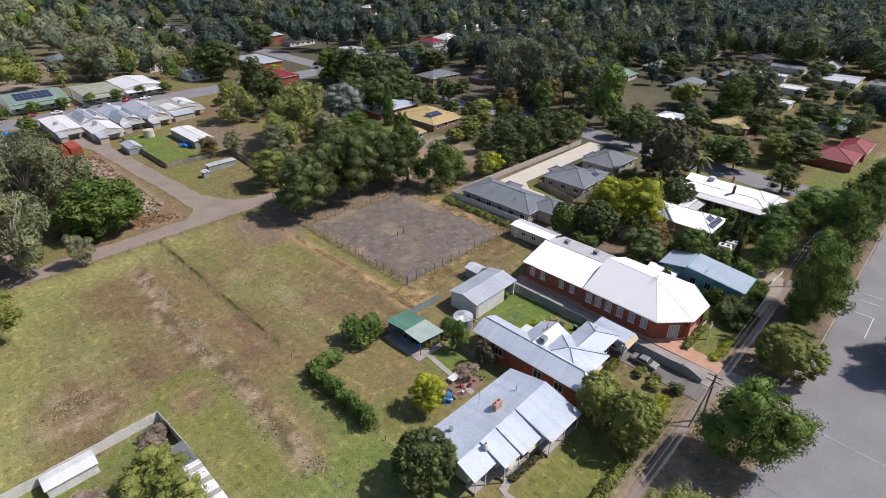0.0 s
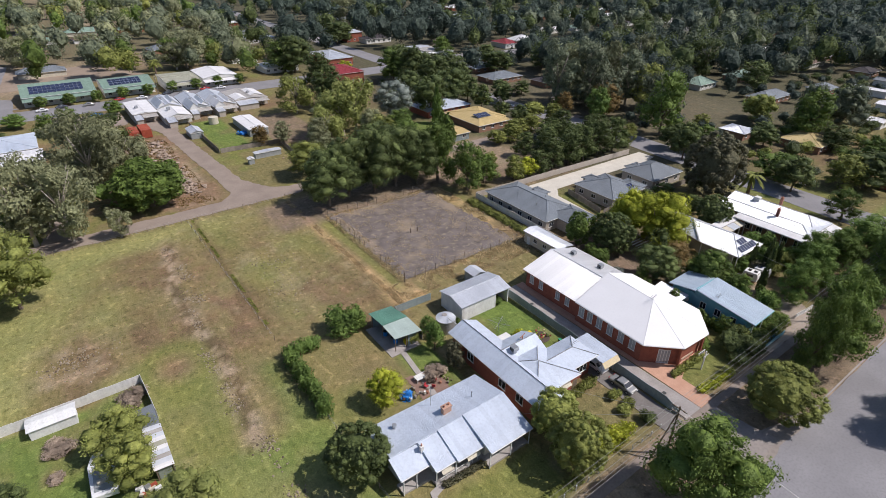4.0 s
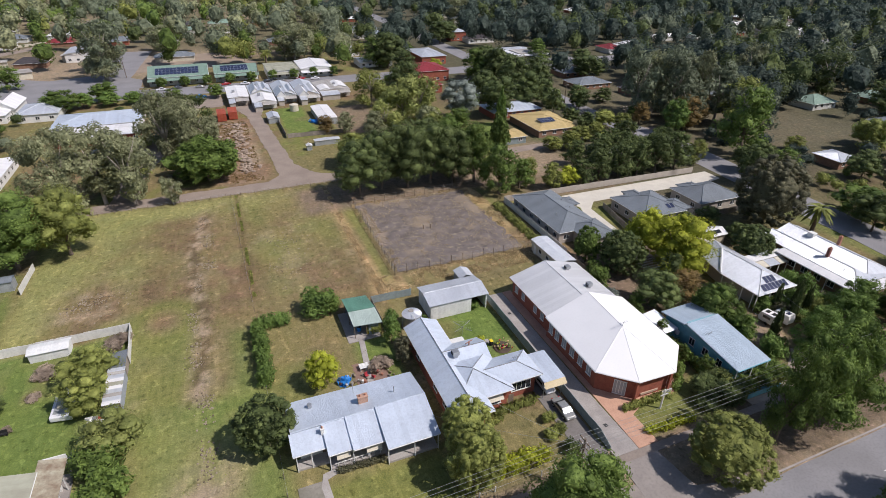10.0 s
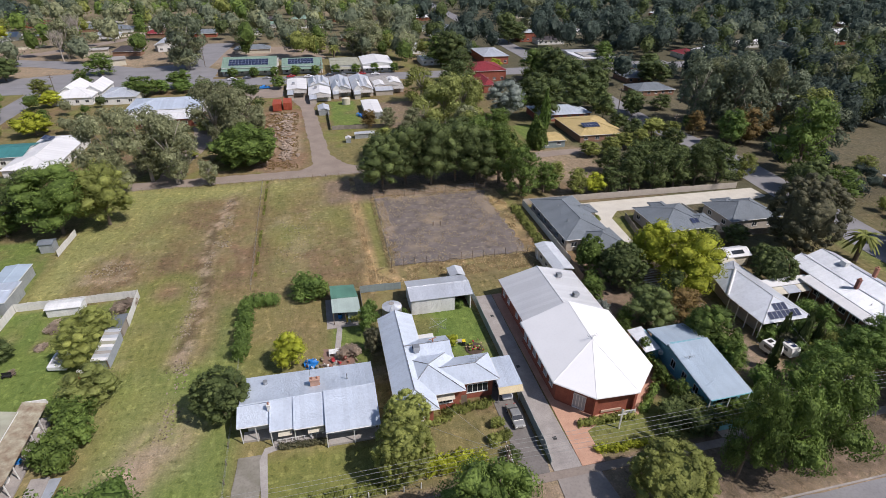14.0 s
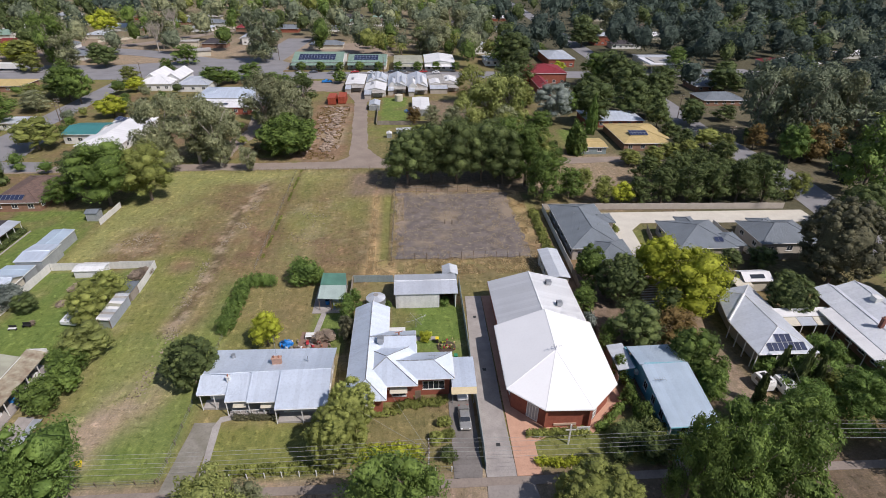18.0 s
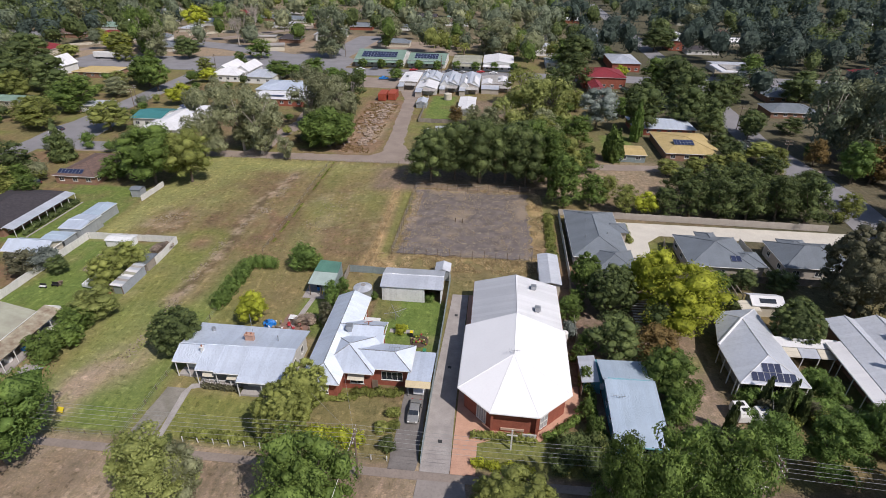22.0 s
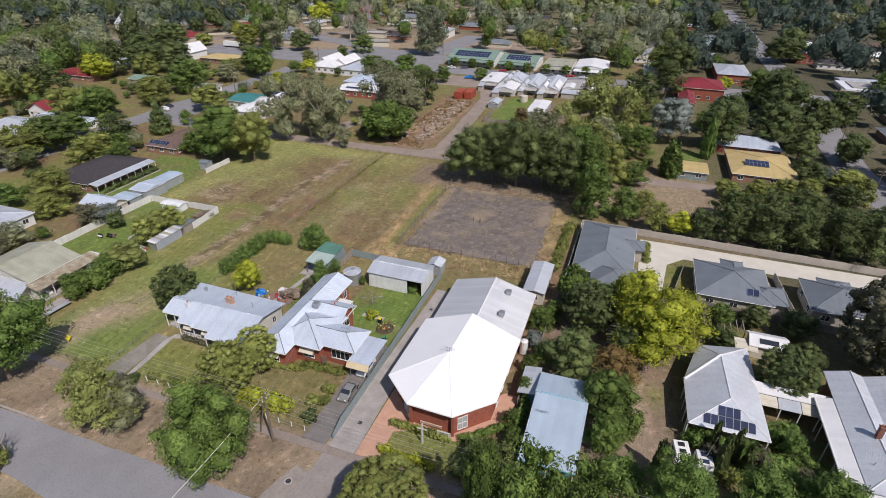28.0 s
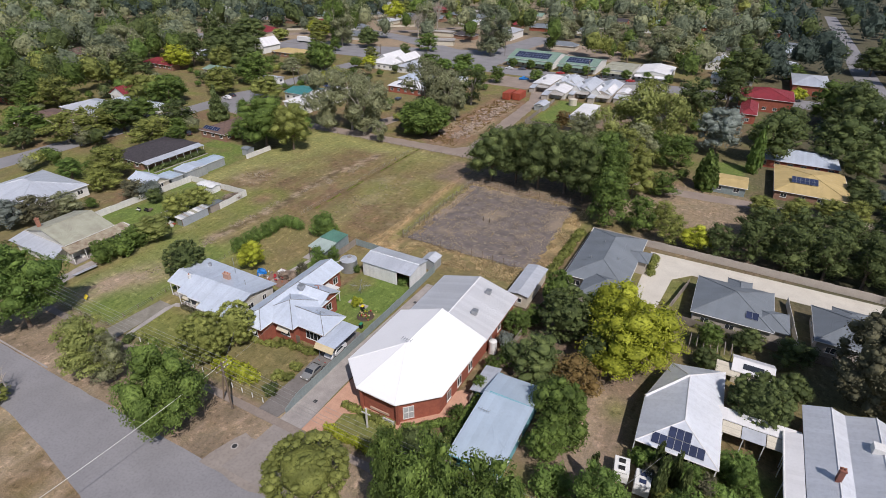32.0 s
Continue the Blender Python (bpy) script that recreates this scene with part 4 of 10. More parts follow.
def tree(shape, tone, x, y, h, r, where="", group="", name=""):
    """One tree or shrub: trunk and crown under an Empty at its foot. h: height, r: crown radius."""
    k = int(abs(x * 7 + y * 13)) % 3
    kind = name or ("shrub" if shape == "shrub" else "tree")
    a = thing(kind, x, y, f"{TREE_WORDS[shape]} {kind}, {TONE_WORDS[tone]}" + (f", {where}" if where else ""), kind, group)
    trunk, leaves = tree_mesh(shape, tone, k, 0 if y > 200 or abs(x) > 112 or r < 2 else 3 if y < 60 and r > 3 and -60 < x < 80 else 2 if r > 6.4 and y < 165 else 1 if y < 225 else 0)
    PLANTED.append((x, y, r))
    a.scale = (r / 4.0, r / 4.0, h / 10.0)
    a.rotation_euler = (0, 0, (x * 1.7 + y * 2.3) % 6.28)
    for nm, me in (("trunk", trunk), ("crown", leaves)):
        ob = new(nm, me)
        ob.parent = a
    return a


def trees(shape, tone, rows, where="", group=""):
    for x, y, h, r in rows:
        tree(shape, tone, x, y, h, r, where, group)


# street trees
tree("round", "green", -6.8, 38.8, 14.8, 5.7, "on the dusty verge beside the road")
tree("dome", "moss", 17.6, 39.8, 9.4, 5.7, "on the verge beside a driveway")
tree("open", "sage", -27.8, 40.0, 11.5, 5.6, "on the dry verge")
tree("open", "gum", -24.0, 41.0, 9.0, 3.2, "on the dry verge")
tree("round", "fresh", -50.5, 42.0, 17.5, 7.0, "on the verge beside the road")
trees("open", "green", [(29.2, 41.4, 17.0, 3.4), (34.8, 41.0, 18.5, 4.8), (41.4, 41.8, 18.0, 5.2), (68, 43.0, 17.0, 6.0), (76, 43.0, 17, 6), (88, 42, 18, 6.5), (101, 41, 17, 6)], "in a row along the street", "street trees")
trees("open", "green", [(31.2, 25.2, 12.0, 4.6), (37.6, 26.2, 11.0, 4.2)], "in a gravel bed in the street")
# by the two houses
tree("dome", "dark", -39.6, 67.8, 8.8, 4.5, "beside a pale house")
tree("dome", "moss", -13.4, 57.2, 9.0, 3.7, "in a front lawn")
tree("dome", "moss", -14.8, 51.6, 9.8, 4.3, "in a front lawn")
tree("round", "lime", -30.0, 77.0, 6.2, 2.9, "in a back lawn")
tree("shrub", "fresh", -27.0, 97.2, 5.4, 3.3, "at the end of a hedge")
tree("shrub", "green", -24.6, 96.8, 4.0, 2.2, "at the end of a hedge")
tree("open", "bronze", -16.2, 77.5, 5.2, 1.9, "between two houses")
tree("open", "fresh", -16.4, 83.0, 6.2, 2.1, "between two yards")
# beyond the hall
tree("dome", "dark", 36.8, 87.0, 10.8, 5.0, "behind a fence")
tree("dome", "green", 33.0, 94.0, 9.5, 3.2, "behind a fence")
tree("round", "lime", 48.5, 83.5, 14.0, 7.2, "in a shaded garden")
tree("round", "lime", 44.5, 89.5, 13.0, 4.6, "in a shaded garden")
tree("round", "dark", 35.4, 74.4, 8.4, 4.3, "beside a blue house")
tree("open", "rust", 42.8, 74.0, 6.8, 4.4, "in a garden bed")
tree("round", "dark", 43.6, 80.0, 7.6, 2.6, "in a garden bed")
tree("round", "green", 42.0, 66.4, 8.4, 4.0, "beside a blue house")
tree("open", "green", 42.6, 61.0, 5.6, 2.8, "beside a blue house")
trees("shrub", "green", [(43.6, 69.4, 4.6, 2.6), (44.0, 64.0, 5.0, 2.8)], "beside a blue house")
tree("dome", "dark", 67.6, 80.4, 9.8, 4.5, "beside a white roofed house")
tree("dome", "bronze", 84.0, 91.2, 20.5, 8.4, "towering over low houses")
trees("open", "green", [(28.8, 84.2, 5.2, 3.0), (30.6, 88.0, 4.4, 2.2), (31.0, 74.6, 4.6, 2.0), (28.9, 72.0, 3.6, 1.5), (28.8, 60.0, 3.4, 1.4), (30.0, 56.0, 3.8, 1.7), (27.8, 53.0, 2.6, 1.4), (40.0, 94.0, 7.0, 2.6), (60.0, 96.0, 5.5, 3.0), (42.0, 59.5, 6.5, 2.6), (29.6, 66.0, 4.5, 1.5)], "in a side garden")
trees("shrub", "fresh", [(54.9, 66.0, 3.0, 1.8), (58.0, 64.4, 3.2, 1.9), (60.9, 65.2, 3.4, 1.8), (65.4, 69.0, 5.0, 2.4), (64.6, 62.0, 4.4, 2.4), (45.0, 55.5, 4.6, 2.6)], "round an overgrown garden")
trees("shrub", "bronze", [(56.2, 62.6, 3.4, 1.8), (62.4, 63.6, 3.6, 2.0), (67.2, 62.6, 3.0, 1.8)], "in an overgrown garden")
trees("shrub", "olive", [(58.6, 60.6, 3.2, 1.8), (64.0, 60.2, 4.0, 2.2)], "in an overgrown garden")
trees("shrub", "green", [(34.0, 50.9, 2.2, 1.9), (37.4, 50.7, 2.6, 2.1), (40.8, 51.4, 3.0, 2.4)], "in a cottage front garden")
tree("shrub", "sage", 30.6, 53.0, 3.2, 1.6, "in a cottage front garden")
tree("shrub", "blue", 28.4, 79.2, 3.8, 1.5, "in a side garden")
trees("column", "dark", [(49.3, 58.6, 7.0, 0.9), (57.2, 61.0, 8.5, 0.9), (58.6, 62.3, 8.8, 0.9), (56.4, 64.4, 7.0, 0.8), (59.9, 60.9, 8.0, 0.9)], "beside a parked caravan", "row of cypresses")
trees("open", "fresh", [(50.9, 53.0, 9.8, 4.4), (60.2, 53.5, 10.0, 4.6), (68.5, 57.5, 9.0, 4.2), (75.0, 54.0, 9.0, 4.2), (66.5, 66.0, 5.5, 2.4), (60.5, 64.0, 4.5, 2.2)], "in an overgrown front garden")
trees("round", "dark", [(73.0, 98.0, 5.5, 3.0), (66.0, 98.5, 4.5, 2.6), (72.5, 88.5, 5.0, 2.8), (87.0, 97.0, 6.0, 3.4), (60.0, 90.5, 4.0, 2.2)], "in a shaded garden")
trees("shrub", "dark", [(26.8, 52.4, 3.8, 2.8), (29.4, 50.2, 3.2, 2.4), (24.6, 50.2, 2.4, 1.8), (30.4, 53.4, 3.4, 1.8)], "in a front garden")
# the dense row behind the old yard
trees("round", "dark", [(-5.0, 148.5, 15.5, 7.0), (2.0, 150.5, 17.5, 7.2), (9.5, 149.0, 19.0, 7.4), (17.0, 150.0, 18.0, 7.4), (23.0, 147.5, 17.0, 6.6)], "in a row behind the yard", "row of dark trees")
trees("open", "green", [(29.5, 146.0, 17.5, 7.0), (32.5, 135.5, 15.0, 6.2), (40.0, 137.0, 9.0, 4.5), (26.0, 158.0, 17.0, 7.0)], "beside the old yard")
trees("open", "dark", [(58.5, 132.6, 8.0, 4.4), (65.0, 132.8, 10.5, 4.8), (72.0, 132.4, 12.0, 5.2), (79.5, 132.8, 12.0, 5.0), (86.5, 132.6, 12.5, 5.2), (94.0, 132.4, 12.5, 5.4), (69, 139, 10, 4.5), (80, 139, 10, 4.5), (90, 139, 10, 5), (75, 146, 10.5, 4.8), (84, 146, 10, 4.8), (97, 142, 11, 5), (66, 147, 8.5, 4.2)], "along a pale fence", "screen of trees")
tree("round", "lime", 53.8, 132.6, 6.4, 3.2, "along a pale fence")
# dark tone in place of olive: cloud shade put into the leaves
trees("open", "dark", [(83.0, 152.0, 9.0, 5.0), (94.0, 156.0, 9.5, 5.0), (101.0, 148.0, 9.0, 4.6), (90.0, 146.0, 8.0, 4.4)], "near a side road")
trees("open", "olive", [(48.5, 133.0, 8.0, 4.0), (44.5, 140.0, 7.5, 3.6), (104.0, 134.0, 8.0, 4.0), (74, 160, 6, 3.5), (88, 166, 7, 4)], "near a side road")
# lane side
tree("weep", "green", -44.2, 176.0, 13.5, 9.2, "beside the gravel lane")
tree("gum", "gum", -54.0, 161.0, 8.5, 3.4, "beside the gravel lane")
trees("gum", "gum", [(-63.5, 165.0, 21.5, 8.2), (-71.0, 168.0, 22.0, 8.6), (-78.5, 164.0, 22.5, 8.8), (-67.0, 176.0, 17.0, 7.0), (-50.5, 206.0, 19.0, 8.8), (-58.0, 214.0, 18.0, 8.0), (-43.0, 198.0, 14.0, 6.0)], "by the lane", "gum trees")
tree("round", "green", -84.5, 137.0, 17.0, 8.0, "at the edge of the paddock")
tree("round", "moss", -75.0, 140.0, 15.5, 7.0, "at the edge of the paddock")
tree("round", "dark", -93.5, 146.0, 13.0, 7.0, "at the edge of the paddock")
tree("open", "green", -97.0, 138.0, 8.0, 4.5, "beside a tiled house")
trees("gum", "sage", [(26.0, 201.0, 22.0, 9.6), (35.0, 208.0, 21.0, 8.6), (17.0, 196.0, 15.0, 6.5)], "behind the shops", "gum trees")
tree("round", "olive", -0.5, 172.5, 10.5, 6.2, "beside a back yard")
tree("open", "rust", -2.5, 209.0, 7.0, 3.6, "in a dusty back yard")
trees("open", "gum", [(9.0, 178.0, 9.0, 4.6), (12.0, 190.0, 12.0, 5.5), (30.0, 186.0, 13.0, 6.0), (5.0, 206.0, 8.0, 4.0)], "in a dusty back yard")
trees("gum", "gum", [(-55.0, 194.0, 23.0, 8.5), (-47.0, 200.0, 19.0, 7.0)], "behind the lane")
tree("round", "blue", 51.9, 208.0, 15.5, 7.6, "in a back yard")
trees("gum", "grey", [(122.0, 186.0, 29.0, 10.0), (134.0, 178.0, 29.0, 10.0), (146.0, 190.0, 27.0, 10.0), (131.0, 168.0, 19.0, 8.0), (150, 170, 24, 9), (160, 205, 25, 10)], "in a dry park", "tall gum trees")
trees("open", "rust", [(127.0, 163.0, 14.0, 6.5), (116.5, 176.0, 9.0, 4.0)], "in a dry park")
tree("round", "moss", 169.0, 120.0, 12.0, 5.8, "in a dry park")
tree("open", "green", 124.0, 134.0, 24.0, 8.6, "at the end of a court")
tree("round", "dark", 107.5, 114.0, 12.5, 5.2, "at the end of a court")
tree("open", "moss", 150.0, 160.0, 19.0, 9.0, "in a dry park")
tree("gum", "gum", -89.0, 335.0, 24.0, 10.0, "beside the main street")
trees("round", "fresh", [(-81.0, 279.0, 6.2, 4.6), (-72.0, 279.5, 5.6, 4.2), (-91.0, 279.0, 6.4, 4.4), (-103.0, 279.0, 6.0, 4.4)], "along the main street", "main street trees")
tree("gum", "moss", 24.0, 240.0, 17.0, 8.0, "behind the shops")
trees("round", "dark", [(71.5, 228.0, 14.0, 6.4), (94.0, 257.0, 19.0, 8.5), (91.5, 200.0, 11.0, 4.6), (90.5, 186.0, 7.0, 3.6), (91.0, 176.0, 7.5, 3.8), (95.0, 214.0, 12.0, 5.5)], "round a sandy-roofed house")
tree("column", "green", 52.5, 172.5, 11.0, 3.2, "beside a garage")
# yards to the west
trees("shrub", "green", [(-60.4, 71.5, 5.4, 3.3), (-60.2, 67.2, 5.4, 3.1), (-61.0, 63.0, 5.4, 3.1)], "in a thick hedgerow", "hedgerow shrubs")
tree("round", "olive", -64.3, 85.2, 7.2, 3.5, "on a back lawn")
tree("round", "moss", -64.6, 91.8, 6.2, 3.9, "on a back lawn")
tree("shrub", "blue", -82.4, 91.2, 5.2, 3.3, "in a back yard")
tree("round", "sage", -59.7, 75.2, 6.0, 4.1, "in a thick hedgerow")
tree("round", "dark", -77.8, 88.6, 4.0, 2.2, "on a back lawn")
tree("cone", "dark", -124.0, 151.5, 12.5, 4.0, "on a street corner")
tree("shrub", "olive", -36.5, 26.5, 4.0, 4.2, "on a dry roadside")
bare = thing("bare_tree", -35.0, 29.5, "leafless grey tree on a dry roadside", "tree")
g_ = limbs(6.5, 3.0, 0.20, 61, 8, 0.25)
g_.v = [(x - 35.0, y + 29.5, z) for x, y, z in g_.v]
part("trunk", g_, BARK_PALE, bare)
for k_ in range(6):
    g_ = limbs(3.6, 1.9, 0.07, 70 + k_, 9, 0.3)
    ca, sa = math.cos(k_ * 1.05), math.sin(k_ * 1.05)
    g_.v = [(x - 35.0 + 1.2 * ca, y + 29.5 + 1.2 * sa, z + 2.6) for x, y, z in g_.v]
    part("branch", g_, BARK_PALE, bare)

# ---- houses ----
def roof_hip(g, x0, x1, y0, y1, ze, zr, axis="x", hip0=True, hip1=True, thick=0.16):
    """Roof plates over a rectangle of eaves; axis is the ridge's; an end is hipped or a gable."""
    if axis == "x":
        m, d = (y0 + y1) / 2, min((y1 - y0) / 2, (x1 - x0) / 2)
        a, b = (x0 + (d if hip0 else 0), m, zr), (x1 - (d if hip1 else 0), m, zr)
        c = [(x0, y0, ze), (x1, y0, ze), (x1, y1, ze), (x0, y1, ze)]
        g.slab([c[0], c[1], b, a], thick)
        g.slab([c[2], c[3], a, b], thick)
        if hip0:
            g.slab([c[3], c[0], a], thick)
        if hip1:
            g.slab([c[1], c[2], b], thick)
        return a, b, c
    m, d = (x0 + x1) / 2, min((x1 - x0) / 2, (y1 - y0) / 2)
    a, b = (m, y0 + (d if hip0 else 0), zr), (m, y1 - (d if hip1 else 0), zr)
    c = [(x0, y0, ze), (x1, y0, ze), (x1, y1, ze), (x0, y1, ze)]
    g.slab([c[3], c[0], a, b], thick)
    g.slab([c[1], c[2], b, a], thick)
    if hip0:
        g.slab([c[0], c[1], a], thick)
    if hip1:
        g.slab([c[2], c[3], b], thick)
    return a, b, c


def caps(g, a, b, c, hip0, hip1, axis, r=0.09):
    """Rounded caps over ridge and hips."""
    lift = lambda p: (p[0], p[1], p[2] + 0.03)
    if math.dist(a, b) > 0.3:
        g.tube([lift(a), lift(b)], r, 6)
    ends = ((a, (c[0], c[3]), hip0), (b, (c[1], c[2]), hip1)) if axis == "x" else ((a, (c[0], c[1]), hip0), (b, (c[2], c[3]), hip1))
    for top, feet, hip in ends:
        if hip:
            for q in feet:
                g.tube([lift(top), lift(q)], r, 6)


def gutters(g, c, z, sides="0123"):
    for i in range(4):
        if str(i) in sides:
            a, b = c[i], c[(i + 1) % 4]
            g.tube([(a[0], a[1], z - 0.08), (b[0], b[1], z - 0.08)], 0.075, 6)


def window(parent, side, u, at, z, w, h, frame_mat=None, lights=2):
    """A framed window proud of a wall. side: s, n, w or e, the way it looks; u: its middle along the wall; at: the wall's face."""
    frame_mat = frame_mat or WHITE_PAINT
    s = {"s": (1, 0, 0, -1), "n": (-1, 0, 0, 1), "w": (0, -1, -1, 0), "e": (0, 1, 1, 0)}[side]

    def blk(g, u0, u1, z0, z1, d0, d1):
        if side in "sn":
            lo, hi = sorted((at + s[3] * d0, at + s[3] * d1))
            g.box(u0, u1, lo, hi, z0, z1)
        else:
            lo, hi = sorted((at + s[2] * d0, at + s[2] * d1))
            g.box(lo, hi, u0, u1, z0, z1)

    fr = Geo()
    t = 0.07
    blk(fr, u - w / 2, u + w / 2, z, z + t, 0, 0.06)
    blk(fr, u - w / 2, u + w / 2, z + h - t, z + h, 0, 0.06)
    for i in range(lights + 1):
        q = u - w / 2 + t / 2 + (w - t) * i / lights
        blk(fr, q - t / 2, q + t / 2, z + t, z + h - t, 0, 0.06)
    win = part("window", fr, frame_mat, parent)
    for i in range(lights):
        p, a = Geo(), u - w / 2 + t + (w - t) * i / lights
        blk(p, a, a + (w - t) / lights - t, z + t, z + h - t, 0.005, 0.025)
        part("pane", p, GLASS_DARK, win)
    sl = Geo()
    blk(sl, u - w / 2 - 0.08, u + w / 2 + 0.08, z - 0.08, z, 0, 0.12)
    part("sill", sl, frame_mat, win)
    return win


def door(parent, side, u, at, w=0.9, h=2.05, material=None):
    g, k = Geo(), Geo()
    sgn = -1 if side in "sw" else 1
    lo, hi = sorted((at, at + sgn * 0.05))
    if side in "sn":
        g.box(u - w / 2, u + w / 2, lo, hi, 0.15, 0.15 + h)
        k.box(u + w * 0.34, u + w * 0.42, *sorted((at + sgn * 0.05, at + sgn * 0.1)), 1.1, 1.2)
    else:
        g.box(lo, hi, u - w / 2, u + w / 2, 0.15, 0.15 + h)
        k.box(*sorted((at + sgn * 0.05, at + sgn * 0.1)), u + w * 0.34, u + w * 0.42, 1.1, 1.2)
    d = part("door", g, material or TIMBER, parent)
    part("handle", k, STEEL, d)


def chimney(parent, x, y, z0, z1, w=0.7, material=None, pots=1):
    g = Geo().box(x - w / 2, x + w / 2, y - w / 2, y + w / 2, z0, z1)
    g.box(x - w / 2 - 0.07, x + w / 2 + 0.07, y - w / 2 - 0.07, y + w / 2 + 0.07, z1, z1 + 0.16)
    c = part("chimney", g, material or TERRACOTTA, parent)
    for i in range(pots):
        q = x + (i - (pots - 1) / 2) * 0.32
        part("chimney_pot", Geo().tube([(q, y, z1 + 0.1), (q, y, z1 + 0.5)], 0.11, 8), TERRACOTTA, c)


def cooler(parent, x, y, z, w=0.9):
    """A boxy roof-top cooler on a short duct."""
    g = Geo().box(x - w / 2, x + w / 2, y - w / 2, y + w / 2, z + 0.25, z + 0.95).box(x - w / 3, x + w / 3, y - w / 3, y + w / 3, z - 0.3, z + 0.25)
    c = part("roof_cooler", g, STEEL, parent, bevel=0.05)
    for i in range(3):
        part("louvre", Geo().box(x - w / 2 - 0.03, x - w / 2, y - w * 0.4, y + w * 0.4, z + 0.36 + i * 0.2, z + 0.46 + i * 0.2), BLACK, c)


def antenna(parent, x, y, z, h=1.6):
    g = Geo().tube([(x, y, z - 0.3), (x, y, z + h)], 0.035, 5).tube([(x - 0.9, y, z + h * 0.9), (x + 0.9, y, z + h * 0.9)], 0.03, 4)
    for i in range(5):
        q = x - 0.8 + i * 0.4
        g.tube([(q, y - 0.4, z + h * 0.9), (q, y + 0.4, z + h * 0.9)], 0.02, 4)
    part("antenna", g, STEEL, parent)


def panels(parent, origin, along, up, cols, rows, w=1.0, h=1.65, gap=0.04, skip=()):
    """Solar panels lying on a roof plane: along and up are unit ways on it."""
    o, u, v = Vector(origin), Vector(along).normalized(), Vector(up).normalized()
    n = u.cross(v).normalized()
    for r in range(rows):
        for c in range(cols):
            if (c, r) in skip:
                continue
            p = o + u * (c * (w + gap)) + v * (r * (h + gap)) + n * 0.07
            f = Geo()
            q = [p, p + u * w, p + u * w + v * h, p + v * h]
            f.face(*q)
            f.v += [tuple(k - n * 0.05) for k in q]
            f.f += [(0, 4, 5, 1), (1, 5, 6, 2), (2, 6, 7, 3), (3, 7, 4, 0), (7, 6, 5, 4)]
            ob = part("solar_panel", f, SOLAR, parent)
            e = Geo()
            for a, b in ((q[0], q[1]), (q[1], q[2]), (q[2], q[3]), (q[3], q[0])):
                e.tube([a + n * 0.01, b + n * 0.01], 0.022, 4)
            part("panel_frame", e, STEEL, ob)


FOOT = []


def house(name, label, x0, x1, y0, y1, ze, zr, axis, hips, roof, wall, over=0.5, wins="", chim=(), cat="house", group="", vents=True):
    """A house over the rectangle of its eaves. hips: two flags, one an end; wins: sides that get windows."""
    FOOT.append((x0, x1, y0, y1))
    h = thing(name, (x0 + x1) / 2, (y0 + y1) / 2, label, cat, group)
    wx0, wx1, wy0, wy1 = x0 + over, x1 - over, y0 + over, y1 - over
    w = Geo().box(wx0, wx1, wy0, wy1, -0.2, ze - 0.1)
    if axis == "x":
        m = (y0 + y1) / 2
        s = (zr - ze) / ((y1 - y0) / 2)
        for end, hip in ((wx0, hips[0]), (wx1, hips[1])):
            if not hip:
                w.v += [(end, wy0, ze - 0.1), (end, wy1, ze - 0.1), (end, m, ze + s * (m - y0) - 0.2)]
                w.f.append((len(w.v) - 3, len(w.v) - 2, len(w.v) - 1))
    else:
        m = (x0 + x1) / 2
        s = (zr - ze) / ((x1 - x0) / 2)
        for end, hip in ((wy0, hips[0]), (wy1, hips[1])):
            if not hip:
                w.v += [(wx0, end, ze - 0.1), (wx1, end, ze - 0.1), (m, end, ze + s * (m - x0) - 0.2)]
                w.f.append((len(w.v) - 3, len(w.v) - 2, len(w.v) - 1))
    part("wall", w, wall, h)
    g, cg, gg = Geo(), Geo(), Geo()
    a, b, c = roof_hip(g, x0, x1, y0, y1, ze, zr, axis, *hips)
    r = part("roof", g, roof, h)
    caps(cg, a, b, c, *hips, axis)
    part("ridge_cap", cg, roof, r)
    gutters(gg, c, ze)
    part("gutter", gg, WHITE_PAINT, r)
    zs, hh = 0.95, max(0.7, min(1.2, ze - 1.35))
    for side in wins:
        lo, hi, at = (wx0, wx1, wy0 if side == "s" else wy1) if side in "sn" else (wy0, wy1, wx0 if side == "w" else wx1)
        n = max(1, int((hi - lo) / 3.6))
        for i in range(n):
            window(h, side, lo + (hi - lo) * (i + 0.5) / n, at, zs, 1.5, hh)
    for cx, cy, top in chim:
        chimney(h, cx, cy, ze - 0.2, top)
    return h

# ---- the pale weatherboard house with its stepped roof ----
FOOT += [(-37.5, -17, 57.5, 72), (9, 28, 54, 91), (31, 41, 51, 70), (-15, 6, 58, 82)]
h = thing("house", -27, 65, "pale weatherboard house with a stepped blue-grey steel roof", "house")
part("wall", Geo().prism([(-35.8, 63.4), (-31.4, 63.4), (-31.4, 62.2), (-24.0, 62.2), (-24.0, 60.2), (-17.6, 60.2), (-17.6, 70.4), (-35.8, 70.4)], -0.2, 3.2), BOARDS, h)
gb = Geo()
gb.v, gb.f = [(-17.6, 59.2, 3.2), (-17.6, 70.6, 3.4), (-17.6, 64.5, 4.75), (-17.8, 59.2, 3.2), (-17.8, 70.6, 3.4), (-17.8, 64.5, 4.75)], [(0, 1, 2), (5, 4, 3), (0, 3, 4, 1), (1, 4, 5, 2), (2, 5, 3, 0)]
part("gable_end", gb, CREAM, h)
RY, RZ = 64.5, 4.75
